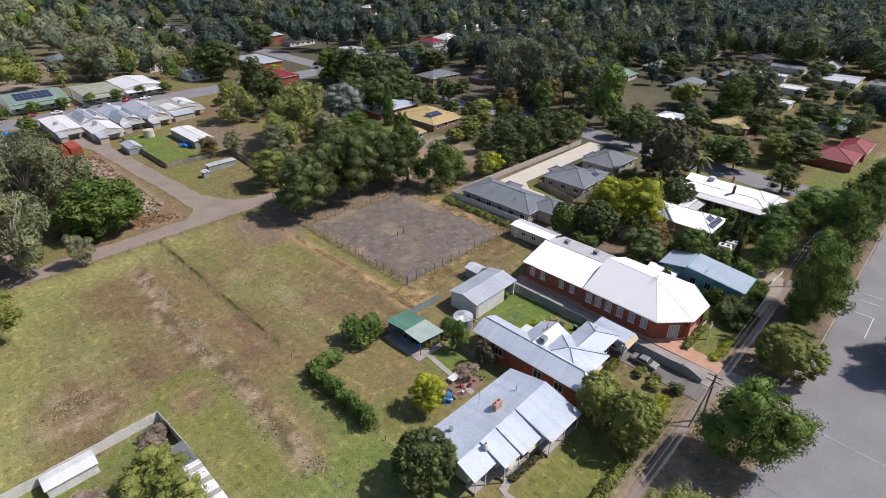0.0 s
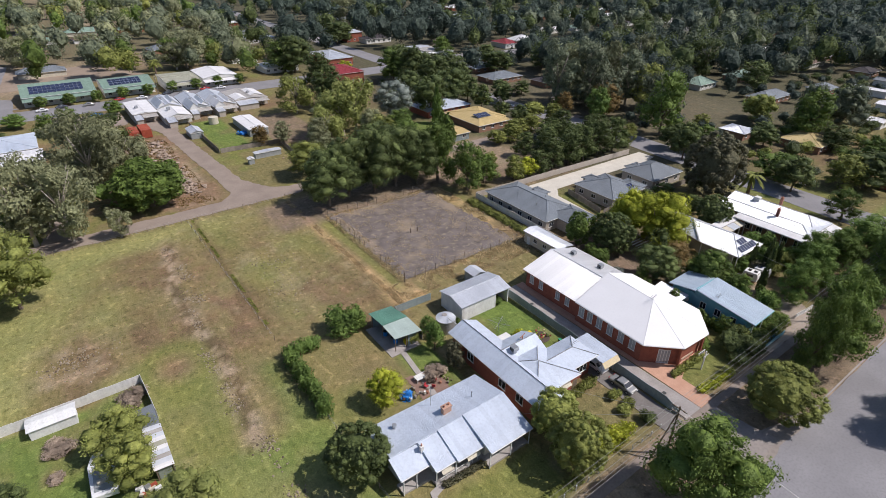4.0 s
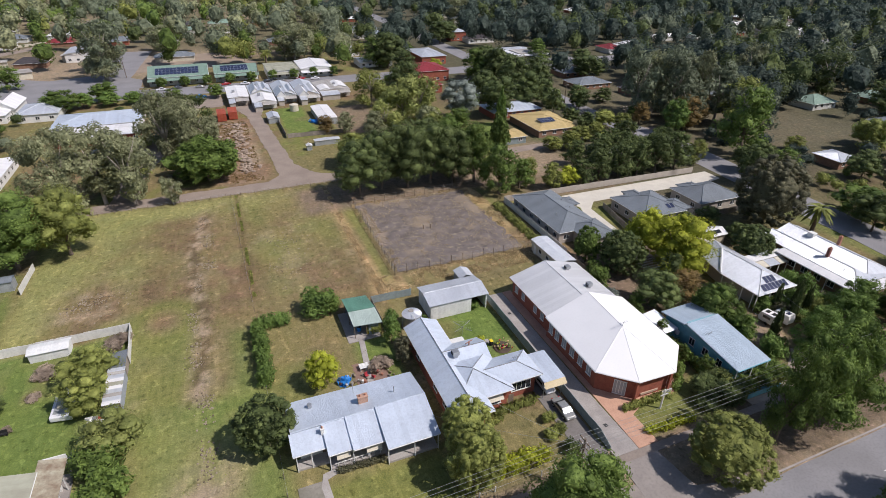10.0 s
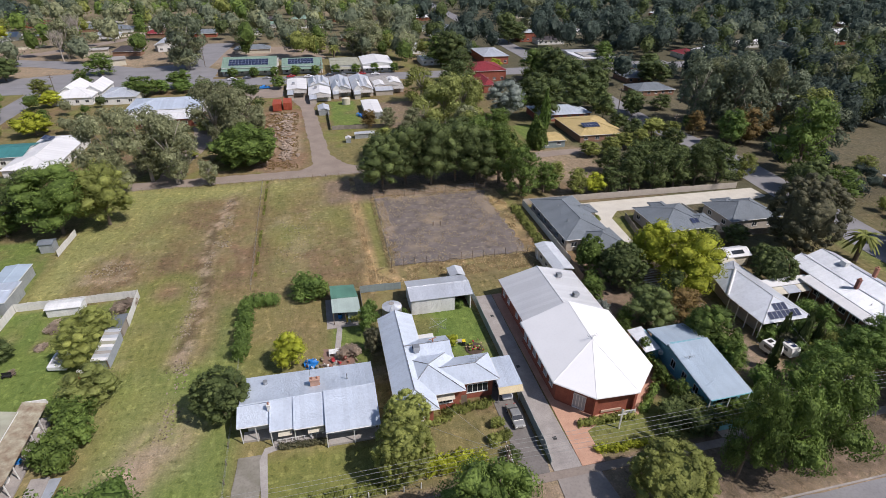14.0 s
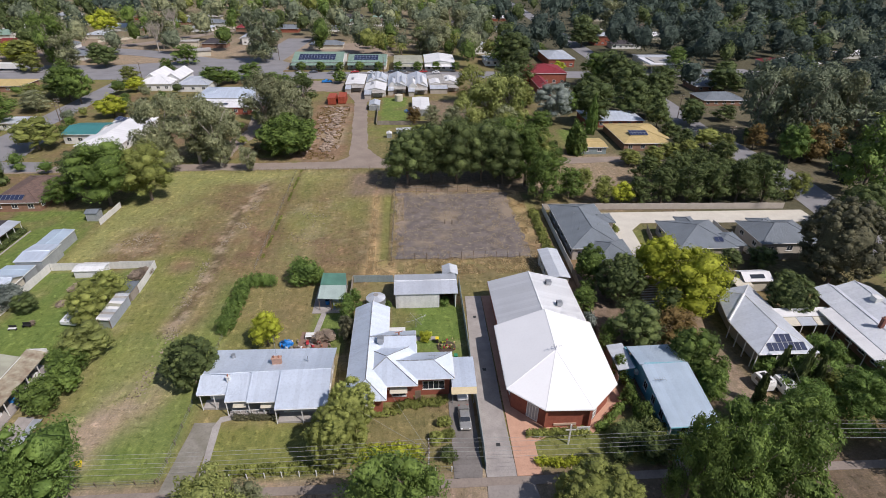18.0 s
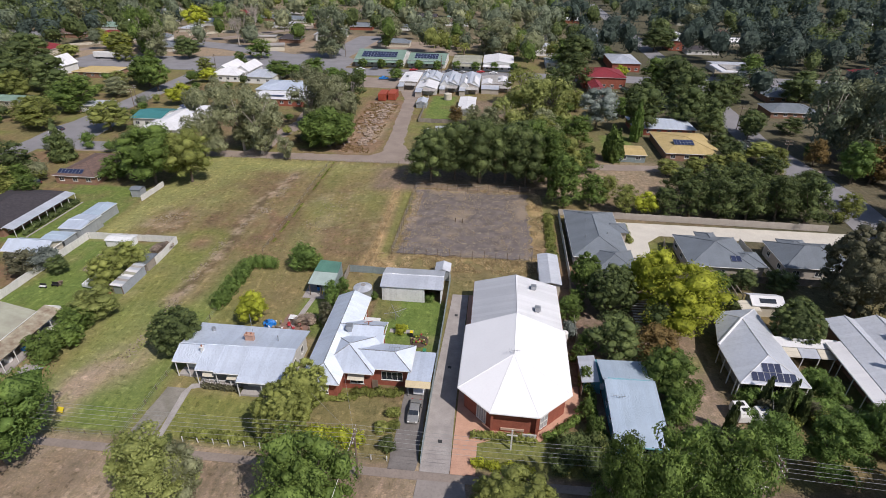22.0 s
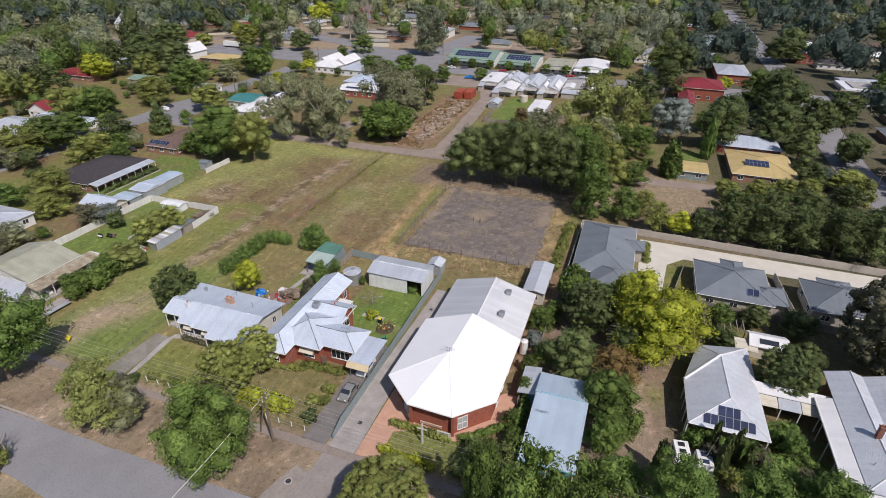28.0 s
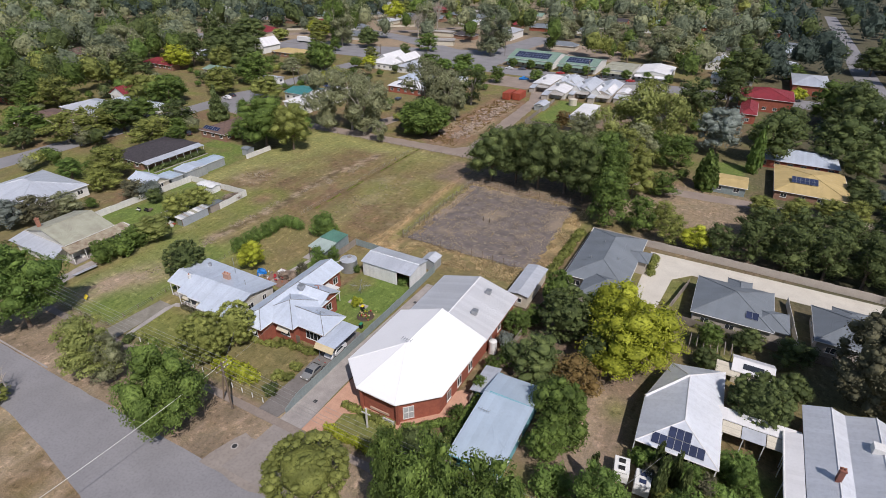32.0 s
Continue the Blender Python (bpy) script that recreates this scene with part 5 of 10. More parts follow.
for nm, x0, x1, yf, zf, lift in (("roof_lean_to", -36.8, -32.3, 61.5, 3.35, -0.36), ("roof_section", -32.3, -29.0, 60.1, 3.15, -0.12), ("roof_section", -29.0, -24.6, 59.7, 3.20, 0.06), ("roof_section", -24.6, -17.0, 58.1, 3.15, 0.22)):
    ridge = RZ + lift
    g = Geo().slab([(x0, yf, zf + lift * 0.3), (x1, yf, zf + lift * 0.3), (x1, RY, ridge), (x0, RY, ridge)], 0.18)
    r = part(nm, g, ROOF_PALE, h)
    part("gutter", Geo().tube([(x0, yf - 0.06, zf + lift * 0.3 - 0.08), (x1, yf - 0.06, zf + lift * 0.3 - 0.08)], 0.07, 6), WHITE_PAINT, r)
    part("barge", Geo().slab([(x0 - 0.06, yf, zf + lift * 0.3 + 0.06), (x0 + 0.1, yf, zf + lift * 0.3 + 0.06), (x0 + 0.1, RY, ridge + 0.06), (x0 - 0.06, RY, ridge + 0.06)], 0.3), ROOF_PALE, r)
part("roof_rear", Geo().slab([(-17.0, 71.1, 3.5), (-36.6, 71.4, 3.5), (-36.6, RY, RZ - 0.2), (-17.0, RY, RZ + 0.18)], 0.18), ROOF_PALE, h)
part("ridge_cap", Geo().tube([(-36.6, RY, RZ - 0.18), (-17.0, RY, RZ + 0.22)], 0.10, 6), ROOF_PALE, h)
part("chimney", Geo().box(-26.5, -25.1, 66.5, 67.2, 4.0, 5.35).box(-26.58, -25.02, 66.42, 67.28, 5.35, 5.48), mat("pale_brick", (0.50, 0.31, 0.23), (0.42, 0.26, 0.19), courses=0.086), h)
for x in (-26.2, -25.4):
    part("chimney_pot", Geo().tube([(x, 66.85, 5.45), (x, 66.85, 5.8)], 0.13, 8), TERRACOTTA, h)
chimney(h, -32.4, 63.4, 3.6, 4.9, 0.45, WHITE_PAINT, 1)
part("vent_pipe", Geo().tube([(-21, 67.0, 4.0), (-21, 67.0, 5.4)], 0.09, 6), STEEL, h)
part("vent_cowl", Geo().tube([(-33.2, 69.0, 3.6), (-33.2, 69.0, 4.5)], [0.3, 0.35], 8), STEEL, h)
part("tv_mast", Geo().tube([(-26.6, 69.6, 3.6), (-26.6, 69.6, 7.4)], 0.04, 5), STEEL, h)
for u in (-30.0, -27.0):
    window(h, "s", u, 62.2, 1.0, 1.5, 1.5)
window(h, "s", -21.5, 60.2, 1.0, 2.2, 1.5)
window(h, "e", 64.5, -17.6, 1.2, 1.4, 1.4)
window(h, "e", 68.0, -17.6, 1.2, 1.0, 1.4)
door(h, "s", -32.3, 63.4)
for x in (-36.4, -34.4, -32.2, -29.0, -26.8, -24.6, -20.8, -17.3):
    y = 61.6 if x < -32.3 else 60.2 if x < -24.7 else 58.3
    part("verandah_post", Geo().box(x - 0.06, x + 0.06, y - 0.06, y + 0.06, 0.0, 3.1), WHITE_PAINT, h)
part("verandah_floor", Geo().prism([(-36.4, 61.7), (-32.2, 61.5), (-32.1, 60.2), (-24.6, 60.2), (-24.6, 58.4), (-17.3, 58.4), (-17.3, 60.2), (-24.0, 60.2), (-24.0, 62.2), (-31.4, 62.2), (-31.4, 63.4), (-36.4, 63.4)], 0, 0.35), CONCRETE, h)
for i in range(8):
    x = -31.6 + i * 0.85
    part("baluster_rail", Geo().box(x, x + 0.8, 60.2, 60.26, 1.05, 1.13).box(x + 0.36, x + 0.42, 60.2, 60.26, 0.35, 1.05), WHITE_PAINT, h)
part("blind", Geo().slab([(-31.3, 60.0, 1.9), (-29.4, 60.0, 1.9), (-29.4, 61.0, 3.0), (-31.3, 61.0, 3.0)], 0.03), CREAM, h)
part("blind", Geo().slab([(-27.2, 59.8, 1.8), (-25.0, 59.8, 1.8), (-25.0, 60.8, 3.0), (-27.2, 60.8, 3.0)], 0.03), CREAM, h)

# ---- the red-brick house with its hipped roof and carport ----
h = thing("house", -7, 69, "red-brick house with a pale blue-grey hipped steel roof", "house")
FLASHING = mat("weathered_flashing", (0.34, 0.36, 0.38), (0.10, 0.10, 0.11), 1.1, 5.0, 0.6)
part("wall", Geo().box(-13.9, -9.1, 59.2, 80.8, -0.2, 3.9), BRICK, h)
part("wall", Geo().box(-9.1, -4.4, 61.9, 73.6, -0.2, 3.9), BRICK, h)
part("wall", Geo().box(-4.4, 1.3, 63.2, 67.9, -0.2, 3.9), BRICK, h)
for nm, x0, x1, y0, y1, zr, ax, hp in (("roof_main", -14.6, -8.4, 58.2, 81.4, 5.5, "y", (True, False)), ("roof_front", -13.3, -3.7, 61.0, 70.8, 5.75, "y", (True, True)),
                                        ("roof_rear_wing", -11.5, -3.8, 68.3, 74.3, 5.5, "x", (False, False)), ("roof_wing", -7.0, 2.0, 62.3, 68.5, 5.2, "x", (False, True))):
    g, cg, gg = Geo(), Geo(), Geo()
    a, b, c = roof_hip(g, x0, x1, y0, y1, 4.1, zr, ax, *hp)
    r = part(nm, g, ROOF_PALE, h)
    caps(cg, a, b, c, *hp, ax, 0.075)
    part("ridge_cap", cg, FLASHING, r)
    gutters(gg, c, 4.1)
    part("gutter", gg, WHITE_PAINT, r)
ge = Geo()
ge.v, ge.f = [(-4.4, 68.6, 3.9), (-4.4, 74.0, 3.9), (-4.4, 71.3, 5.3)], [(0, 1, 2)]
part("gable", ge, BRICK, h)
ge = Geo()
ge.v, ge.f = [(-14.3, 80.8, 3.9), (-8.7, 80.8, 3.9), (-11.5, 80.8, 5.3)], [(2, 1, 0)]
part("gable", ge, BRICK, h)
cooler(h, -9.6, 70.2, 5.2, 1.1)
part("flue", Geo().tube([(-6.6, 71.5, 5.2), (-6.6, 71.5, 6.1)], 0.12, 6).tube([(-7.3, 71.3, 6.05), (-5.9, 71.7, 6.15)], 0.07, 4), TERRACOTTA, h)
antenna(h, -1.0, 65.4, 5.2, 1.0)
for u, at in ((-11.6, 59.2), (-6.6, 61.9)):
    window(h, "s", u, at, 1.2, 2.2, 1.7)
window(h, "s", -1.2, 63.2, 1.2, 3.4, 1.7, None, 4)
door(h, "s", -3.7, 61.9)
for u in (64, 68, 76):
    window(h, "w", u, -13.9, 1.3, 1.6, 1.6)
window(h, "e", 71.3, -4.4, 1.3, 1.6, 1.5)
for u in (76.5, 79.2):
    window(h, "e", u, -9.1, 1.3, 1.4, 1.5)
part("window_awning", Geo().slab([(-12.9, 58.4, 2.5), (-10.2, 58.4, 2.5), (-10.2, 59.2, 3.1), (-12.9, 59.2, 3.1)], 0.04), WHITE_PAINT, h)
part("window_awning", Geo().slab([(-8.0, 61.1, 2.5), (-5.3, 61.1, 2.5), (-5.3, 61.9, 3.1), (-8.0, 61.9, 3.1)], 0.04), CREAM, h)
part("rear_porch_roof", Geo().slab([(-8.4, 74.4, 3.4), (-5.6, 74.4, 3.4), (-5.6, 76.4, 3.25), (-8.4, 76.4, 3.25)], 0.12), WHITE_PAINT, h)
for x in (-8.2, -5.8):
    part("porch_post", Geo().box(x - 0.05, x + 0.05, 76.2, 76.3, 0, 3.2), WHITE_PAINT, h)
cp = thing("carport", 3.4, 64, "flat-roofed steel carport with a cream front blind", "carport")
part("roof", Geo().slab([(1.5, 60.9, 3.6), (5.3, 60.9, 3.6), (5.45, 67.6, 3.7), (1.6, 67.6, 3.7)], 0.12), ROOF_PALE, cp)
part("front_blind", Geo().slab([(1.4, 60.2, 2.8), (5.3, 60.2, 2.8), (5.3, 60.95, 3.6), (1.4, 60.95, 3.6)], 0.05), mat("cream_canvas", (0.62, 0.52, 0.33), (0.55, 0.45, 0.28)), cp)
for x, y in ((1.7, 61.1), (5.0, 61.1), (1.7, 67.2), (5.0, 67.2)):
    part("post", Geo().box(x - 0.05, x + 0.05, y - 0.05, y + 0.05, 0, 3.6), STEEL, cp)

# ---- the brick hall with an eight-sided front ----
h = thing("brick_hall", 18.3, 72, "long red-brick building with a bright white faceted steel roof", "house")
OUT = [(9.6, 59.2), (14.5, 54.7), (21.4, 54.5), (26.5, 59.4), (26.8, 74.4), (9.9, 74.4)]
INN = [(10.6, 60.0), (15.0, 55.6), (21.3, 55.5), (25.8, 60.0), (26.0, 74.4), (10.6, 74.4)]
ZE, ZP = 4.6, 7.9
part("wall", Geo().prism(INN, -0.2, ZE - 0.05), BRICK, h)
part("wall_rear", Geo().box(11.4, 26.0, 74.4, 88.8, -0.2, 3.8), BRICK, h)
part("soffit", Geo().prism([(x + (18.2 - x) * 0.01, y + (65 - y) * 0.01) for x, y in OUT], ZE - 0.26, ZE - 0.2), WHITE_PAINT, h)
ROOF_REAR = mat("pale_grey_steel", (0.76, 0.76, 0.77), (0.71, 0.71, 0.72), 0.2, 3.0, 0.40, metal=0.40, bump=0.1, sheets=0.76, wear=0.2)
A, B = (17.8, 63.8, ZP), (18.4, 74.4, ZP)
E3 = [(x, y, ZE) for x, y in OUT]
facets = [[E3[5], E3[0], A, B], [E3[0], E3[1], A], [E3[1], E3[2], A], [E3[2], E3[3], A], [E3[3], E3[4], B, A]]
for f in facets:
    part("roof_facet", Geo().slab(f, 0.2), ROOF_SMOOTH, h)
for a, b in ((A, B),) + tuple((A, q) for q in E3[:4]):
    part("ridge_cap", Geo().tube([a, b], 0.05, 5), ROOF_SMOOTH, h)
gr = Geo()
gr.v, gr.f = [(10.1, 74.3, ZE), (26.7, 74.3, ZE), (18.5, 74.3, ZP - 0.1)], [(2, 1, 0)]
part("gable", gr, ROOF_SMOOTH, h)
g, cg = Geo(), Geo()
a, b, c = roof_hip(g, 10.7, 26.7, 74.3, 89.4, 3.9, 6.1, "y", False, False)
r = part("roof_rear", g, ROOF_REAR, h)
caps(cg, a, b, c, False, False, "y")
part("ridge_cap", cg, ROOF_SMOOTH, r)
gr = Geo()
gr.v, gr.f = [(11.4, 88.8, 3.7), (26.0, 88.8, 3.7), (18.7, 88.8, 5.9)], [(2, 1, 0)]
part("gable", gr, BRICK, h)
FASCIA = mat("dark_fascia", (0.30, 0.16, 0.12), (0.25, 0.13, 0.1))
for i in (0, 1, 2, 3, 5):
    p, q = E3[i], E3[(i + 1) % 6]
    part("gutter", Geo().tube([(p[0], p[1], ZE - 0.13), (q[0], q[1], ZE - 0.13)], 0.11, 6), WHITE_PAINT, h)
for x in (10.7, 26.7):
    part("rear_gutter", Geo().tube([(x, 74.6, 3.78), (x, 89.4, 3.78)], 0.09, 6), FASCIA, h)
hall_windows = []
for u in (61.8, 64.2, 66.6, 69.0, 71.2, 73.2):
    hall_windows.append(window(h, "w", u, 10.6, 1.5, 1.25, 2.1))
for u in (77.5, 80.0, 84.6, 87.2):
    hall_windows.append(window(h, "w", u, 11.4, 1.3, 1.1, 1.8))
for u in (62.5, 66, 70, 78, 82, 86):
    window(h, "e", u, 26.0, 0.9, 1.3, 1.8)
dx, dy = (15.0 - 10.6), (55.6 - 60.0)
L = math.hypot(dx, dy)


def on_corner(g):
    """From along-the-wall coordinates to the slanted front wall."""
    g.v = [(10.6 + x * dx / L + y * -dy / L, 60.0 + x * dy / L + y * dx / L, z) for x, y, z in g.v]
    return g


CURTAINED = mat("curtained_glass", (0.45, 0.46, 0.46), (0.35, 0.36, 0.36), rough=0.2, bump=0.0)
for q in hall_windows:
    for k in q.children:
        if k.name.startswith("pane"):
            k.data.materials[0] = CURTAINED
wg = Geo()
for i in range(5):
    s = L * 0.62 - 0.95 + i * 0.475
    wg.box(s - 0.05, s + 0.05, -0.10, 0.02, 0.3, 3.0)
wg.box(L * 0.62 - 1.0, L * 0.62 + 1.0, -0.10, 0.02, 2.95, 3.1).box(L * 0.62 - 1.0, L * 0.62 + 1.0, -0.10, 0.02, 0.2, 0.35)
fw = part("corner_window", on_corner(wg), WHITE_PAINT, h)
part("pane", on_corner(Geo().box(L * 0.62 - 0.95, L * 0.62 + 0.95, -0.04, 0.02, 0.3, 3.0)), CURTAINED, fw)
FX, FY = 0.7071, 0.7071


def on_east_corner(g):
    """From along-the-wall coordinates to the other slanted front wall."""
    g.v = [(21.3 + x * FX + y * FY, 55.5 + x * FY - y * FX, z) for x, y, z in g.v]
    return g


wg = Geo()
for x in (0.7, 1.5, 2.3):
    wg.box(x - 0.05, x + 0.05, 0.0, 0.10, 0.5, 2.9)
for z in (0.5, 1.7, 2.85):
    wg.box(0.65, 2.35, 0.0, 0.10, z, z + 0.1)
fw = part("arched_window", on_east_corner(wg), WHITE_PAINT, h)
part("pane", on_east_corner(Geo().box(0.7, 2.3, 0.0, 0.04, 0.55, 2.9)), CURTAINED, fw)
part("nameboard", Geo().box(16.2, 19.6, 55.42, 55.58, 0.5, 0.9), mat("plain_board", (0.55, 0.40, 0.30), (0.5, 0.36, 0.27)), h)
for q in (0.0, 1.0):
    x, y = (14.85, 55.25) if q == 0 else (21.35, 55.15)
    part("verandah_column", Geo().box(x - 0.2, x + 0.2, y - 0.2, y + 0.2, 0, ZE - 0.2), BRICK, h)
antenna(h, 17.8, 63.8, ZP, 0.75)
for x, y in ((22.0, 85.9), (22.4, 79.0)):
    cooler(h, x, y, 5.15, 1.0)
part("vent_cowl", Geo().tube([(20.7, 56.8, 4.8), (20.7, 56.8, 5.3)], [0.07, 0.1], 8), STEEL, h)
ht = thing("water_heater", 27.2, 76.5, "white cylindrical water tank against a brick wall", "water tank")
part("tank", Geo().tube([(27.2, 76.5, 0.3), (27.2, 76.5, 2.8)], 0.7, 14), WHITE_PAINT, ht)
part("stand", Geo().box(26.6, 27.8, 75.9, 77.1, 0, 0.3), TIMBER, ht)
part("lid", Geo().tube([(27.2, 76.5, 2.8), (27.2, 76.5, 3.05)], [0.7, 0.3], 14), WHITE_PAINT, ht)

# ---- the blue weatherboard house ----
h = thing("house", 36, 60, "turquoise weatherboard cottage with a pale blue skillion roof", "house")
part("wall", Geo().prism([(32.3, 52.9), (38.4, 52.9), (38.6, 68.2), (32.3, 68.2)], -0.2, 3.6), BLUE_WALL, h)
part("wall_upper", Geo().prism([(32.3, 54.5), (38.5, 54.5), (38.6, 63.6), (32.3, 63.6)], 3.5, [3.9, 3.9, 4.75, 4.75]), BLUE_WALL, h)
part("roof_front", Geo().slab([(31.6, 51.4, 3.75), (39.0, 51.6, 3.75), (39.2, 63.3, 4.95), (31.7, 63.0, 4.95)], 0.18), ROOF_BLUE, h)
part("roof_rear", Geo().slab([(31.5, 63.3, 4.75), (39.1, 63.6, 4.75), (38.8, 69.0, 3.75), (31.5, 68.8, 3.75)], 0.18), ROOF_BLUE, h)
part("fascia", Geo().tube([(31.6, 51.4, 3.62), (39.0, 51.6, 3.62)], 0.1, 6), BLUE_WALL, h)
part("barge", Geo().tube([(31.6, 51.4, 3.65), (31.7, 63.0, 4.85)], 0.1, 6), ROOF_PALE, h)
part("lean_to_roof", Geo().slab([(28.7, 64.2, 2.8), (31.4, 64.2, 3.2), (31.4, 70.4, 3.2), (28.7, 70.4, 2.8)], 0.1), ROOF_GALV, h)
part("lean_to_wall", Geo().box(29.3, 32.0, 65.0, 70.0, -0.2, 2.7), BLUE_WALL, h)
for u in (55.5, 58.5, 61.5):
    window(h, "w", u, 32.3, 1.2, 1.2, 1.5)
for u in (55.5, 60.5):
    window(h, "e", u, 38.5, 1.2, 1.2, 1.5)
window(h, "s", 35.4, 52.9, 1.1, 2.4, 1.5)
for x in (31.9, 35.3, 38.7):
    part("verandah_post", Geo().box(x - 0.06, x + 0.06, 51.7, 51.82, 0, 3.6), WHITE_PAINT, h)
part("air_conditioner", Geo().box(31.75, 32.3, 64.4, 65.3, 1.4, 2.1), WHITE_PAINT, h, bevel=0.03)
antenna(h, 33.2, 59.5, 4.5, 0.6)

# ---- sheds behind the houses ----
s = thing("garage_shed", -1.6, 90, "galvanised steel shed with white doors and an open bay", "shed")
part("wall_rear", Geo().box(-7.5, 4.3, 93.0, 93.2, -0.1, 3.3), SHED_WHITE, s)
for x in (-7.5, 4.1):
    part("wall_side", Geo().box(x, x + 0.2, 86.6, 93.0, -0.1, 3.3), SHED_WHITE, s)
part("wall_front", Geo().box(-7.3, 1.0, 86.6, 86.75, -0.1, 3.25), SHED_WHITE, s)
for x0, x1 in ((-7.2, -4.6), (-4.55, -1.7), (-1.65, 0.9)):
    part("door", Geo().box(x0, x1, 86.52, 86.6, 0.0, 2.9), SHED_WHITE, s)
g, cg = Geo(), Geo()
a, b, c = roof_hip(g, -7.8, 4.6, 86.3, 93.5, 3.4, 4.2, "x", False, False, 0.1)
part("roof", g, ROOF_GALV, s)
caps(cg, a, b, c, False, False, "x")
part("ridge_cap", cg, ROOF_GALV, s)
for x in (-7.4, 4.2):
    ge = Geo()
    ge.v, ge.f = [(x, 86.6, 3.3), (x, 93.2, 3.3), (x, 89.9, 4.1)], [(0, 1, 2)]
    part("gable", ge, SHED_WHITE, s)
s = thing("garden_shed", 3.8, 96.5, "small galvanised garden shed", "shed")
part("wall", Geo().box(2.3, 5.2, 95.0, 98.2, -0.1, 2.3), SHED_GREY, s)
g = Geo()
roof_hip(g, 2.1, 5.4, 94.8, 98.4, 2.3, 2.9, "y", False, False, 0.06)
part("roof", g, ROOF_GALV, s)
s = thing("open_shed", -20, 91, "open garden shed with a two-tone green and pale steel roof", "shed")
part("roof_front", Geo().slab([(-22.4, 86.4, 2.95), (-17.2, 85.8, 2.95), (-17.3, 90.4, 3.2), (-22.4, 90.6, 3.2)], 0.08), mat("pale_green_roof", (0.44, 0.53, 0.48), (0.38, 0.46, 0.42), sheets=0.76), s)
part("roof_rear", Geo().slab([(-22.4, 90.6, 3.3), (-17.3, 90.4, 3.3), (-17.8, 95.2, 2.95), (-22.5, 95.6, 2.95)], 0.08), ROOF_GREEN, s)
part("wall_rear", Geo().box(-22.2, -17.8, 94.9, 95.1, -0.1, 2.85), FENCE_GREEN, s)
part("wall_side", Geo().box(-18.0, -17.8, 86.6, 94.9, -0.1, 2.85), FENCE_GREEN, s)
part("wall_front", Geo().box(-19.6, -18.0, 86.6, 86.7, -0.1, 2.85), FENCE_GREEN, s)
for x, y in ((-22.2, 86.6), (-20, 86.5), (-22.2, 91.0), (-22.2, 94.8)):
    part("post", Geo().box(x - 0.06, x + 0.06, y - 0.06, y + 0.06, 0, 2.95), TIMBER, s)
strip("shed_floor", rect(-23.6, -17.6, 85.6, 95.0), 0.05, CONCRETE_DARK, "dark concrete slab under an open shed", "slab")
t = thing("rainwater_tank", -11.3, 86.6, "round galvanised rainwater tank with a weathered lid", "water tank")
part("tank", Geo().tube([(-11.3, 86.6, 0), (-11.3, 86.6, 2.7)], 1.85, 24), STEEL, t)
for z in (0.5, 1.0, 1.5, 2.0):
    part("rib", Geo().tube([(-11.3, 86.6, z - 0.04), (-11.3, 86.6, z + 0.04)], 1.88, 24), STEEL, t)
part("top", Geo().tube([(-11.3, 86.6, 2.7), (-11.3, 86.6, 3.05)], [1.88, 0.5], 24), ROOF_GALV, t)
part("lid", Geo().tube([(-11.3, 87.0, 2.95), (-11.3, 87.0, 3.12)], 0.5, 12), ROOF_TIN, t)
part("inlet_pipe", Geo().tube([(-11.8, 81.4, 4.0), (-11.5, 85.6, 3.2)], 0.07, 6), WHITE_PAINT, t)
s = thing("cabin", 26, 97, "long white transportable cabin with a pale steel roof", "cabin")
part("wall", Geo().box(24.0, 27.8, 91.3, 102.6, 0.4, 3.2), CREAM, s)
part("skirt", Geo().box(24.1, 27.7, 91.4, 102.5, 0, 0.4), TIMBER, s)
g = Geo()
roof_hip(g, 23.7, 28.1, 91.0, 102.9, 3.25, 3.65, "y", False, False, 0.12)
part("roof", g, ROOF_GALV, s)
for u in (93, 96, 99):
    window(s, "w", u, 24.0, 1.4, 1.2, 1.0)
window(s, "s", 25.9, 91.3, 1.4, 1.6, 1.0)
door(s, "w", 101.2, 24.0, material=WHITE_PAINT)

# ---- three grey-roofed units round the court ----
def unit(x0, x1, y0, y1, zr, axis):
    return house("unit_house", "low brick unit with a dark grey hipped steel roof", x0, x1, y0, y1, 3.1, zr, axis, (True, True), ROOF_GREY, RENDERED, 0.5, "swe", (), "house", "units round the court")


u1 = unit(31.6, 43.9, 103.0, 126.4, 5.2, "y")
u2 = unit(56.0, 69.8, 102.0, 116.0, 5.5, "x")
u3 = unit(76.0, 90.8, 103.4, 115.2, 5.5, "x")
for u, (x0, x1, y0, y1) in ((u1, (35.6, 44.6, 97.6, 107.0)), (u1, (39.6, 46.0, 115.5, 120.5)), (u2, (61.4, 65.9, 111, 118.0)), (u2, (65.4, 72.3, 102.8, 109.5)), (u3, (79.4, 85.4, 111, 116.6))):
    g, cg = Geo(), Geo()
    ax = "y" if y1 - y0 > x1 - x0 else "x"
    a, b, c = roof_hip(g, x0, x1, y0, y1, 3.1, 3.1 + 0.36 * min(x1 - x0, y1 - y0) / 2, ax)
    r = part("roof_wing", g, ROOF_GREY, u)
    caps(cg, a, b, c, True, True, ax)
    part("ridge_cap", cg, ROOF_GREY, r)
    part("wall", Geo().box(x0 + 0.5, x1 - 0.5, y0 + 0.5, y1 - 0.5, -0.2, 3.0), RENDERED, u)
panels(u2, (65.0, 103.6, 3.72), (1, 0, 0), (0, 0.95, 0.33), 2, 1)
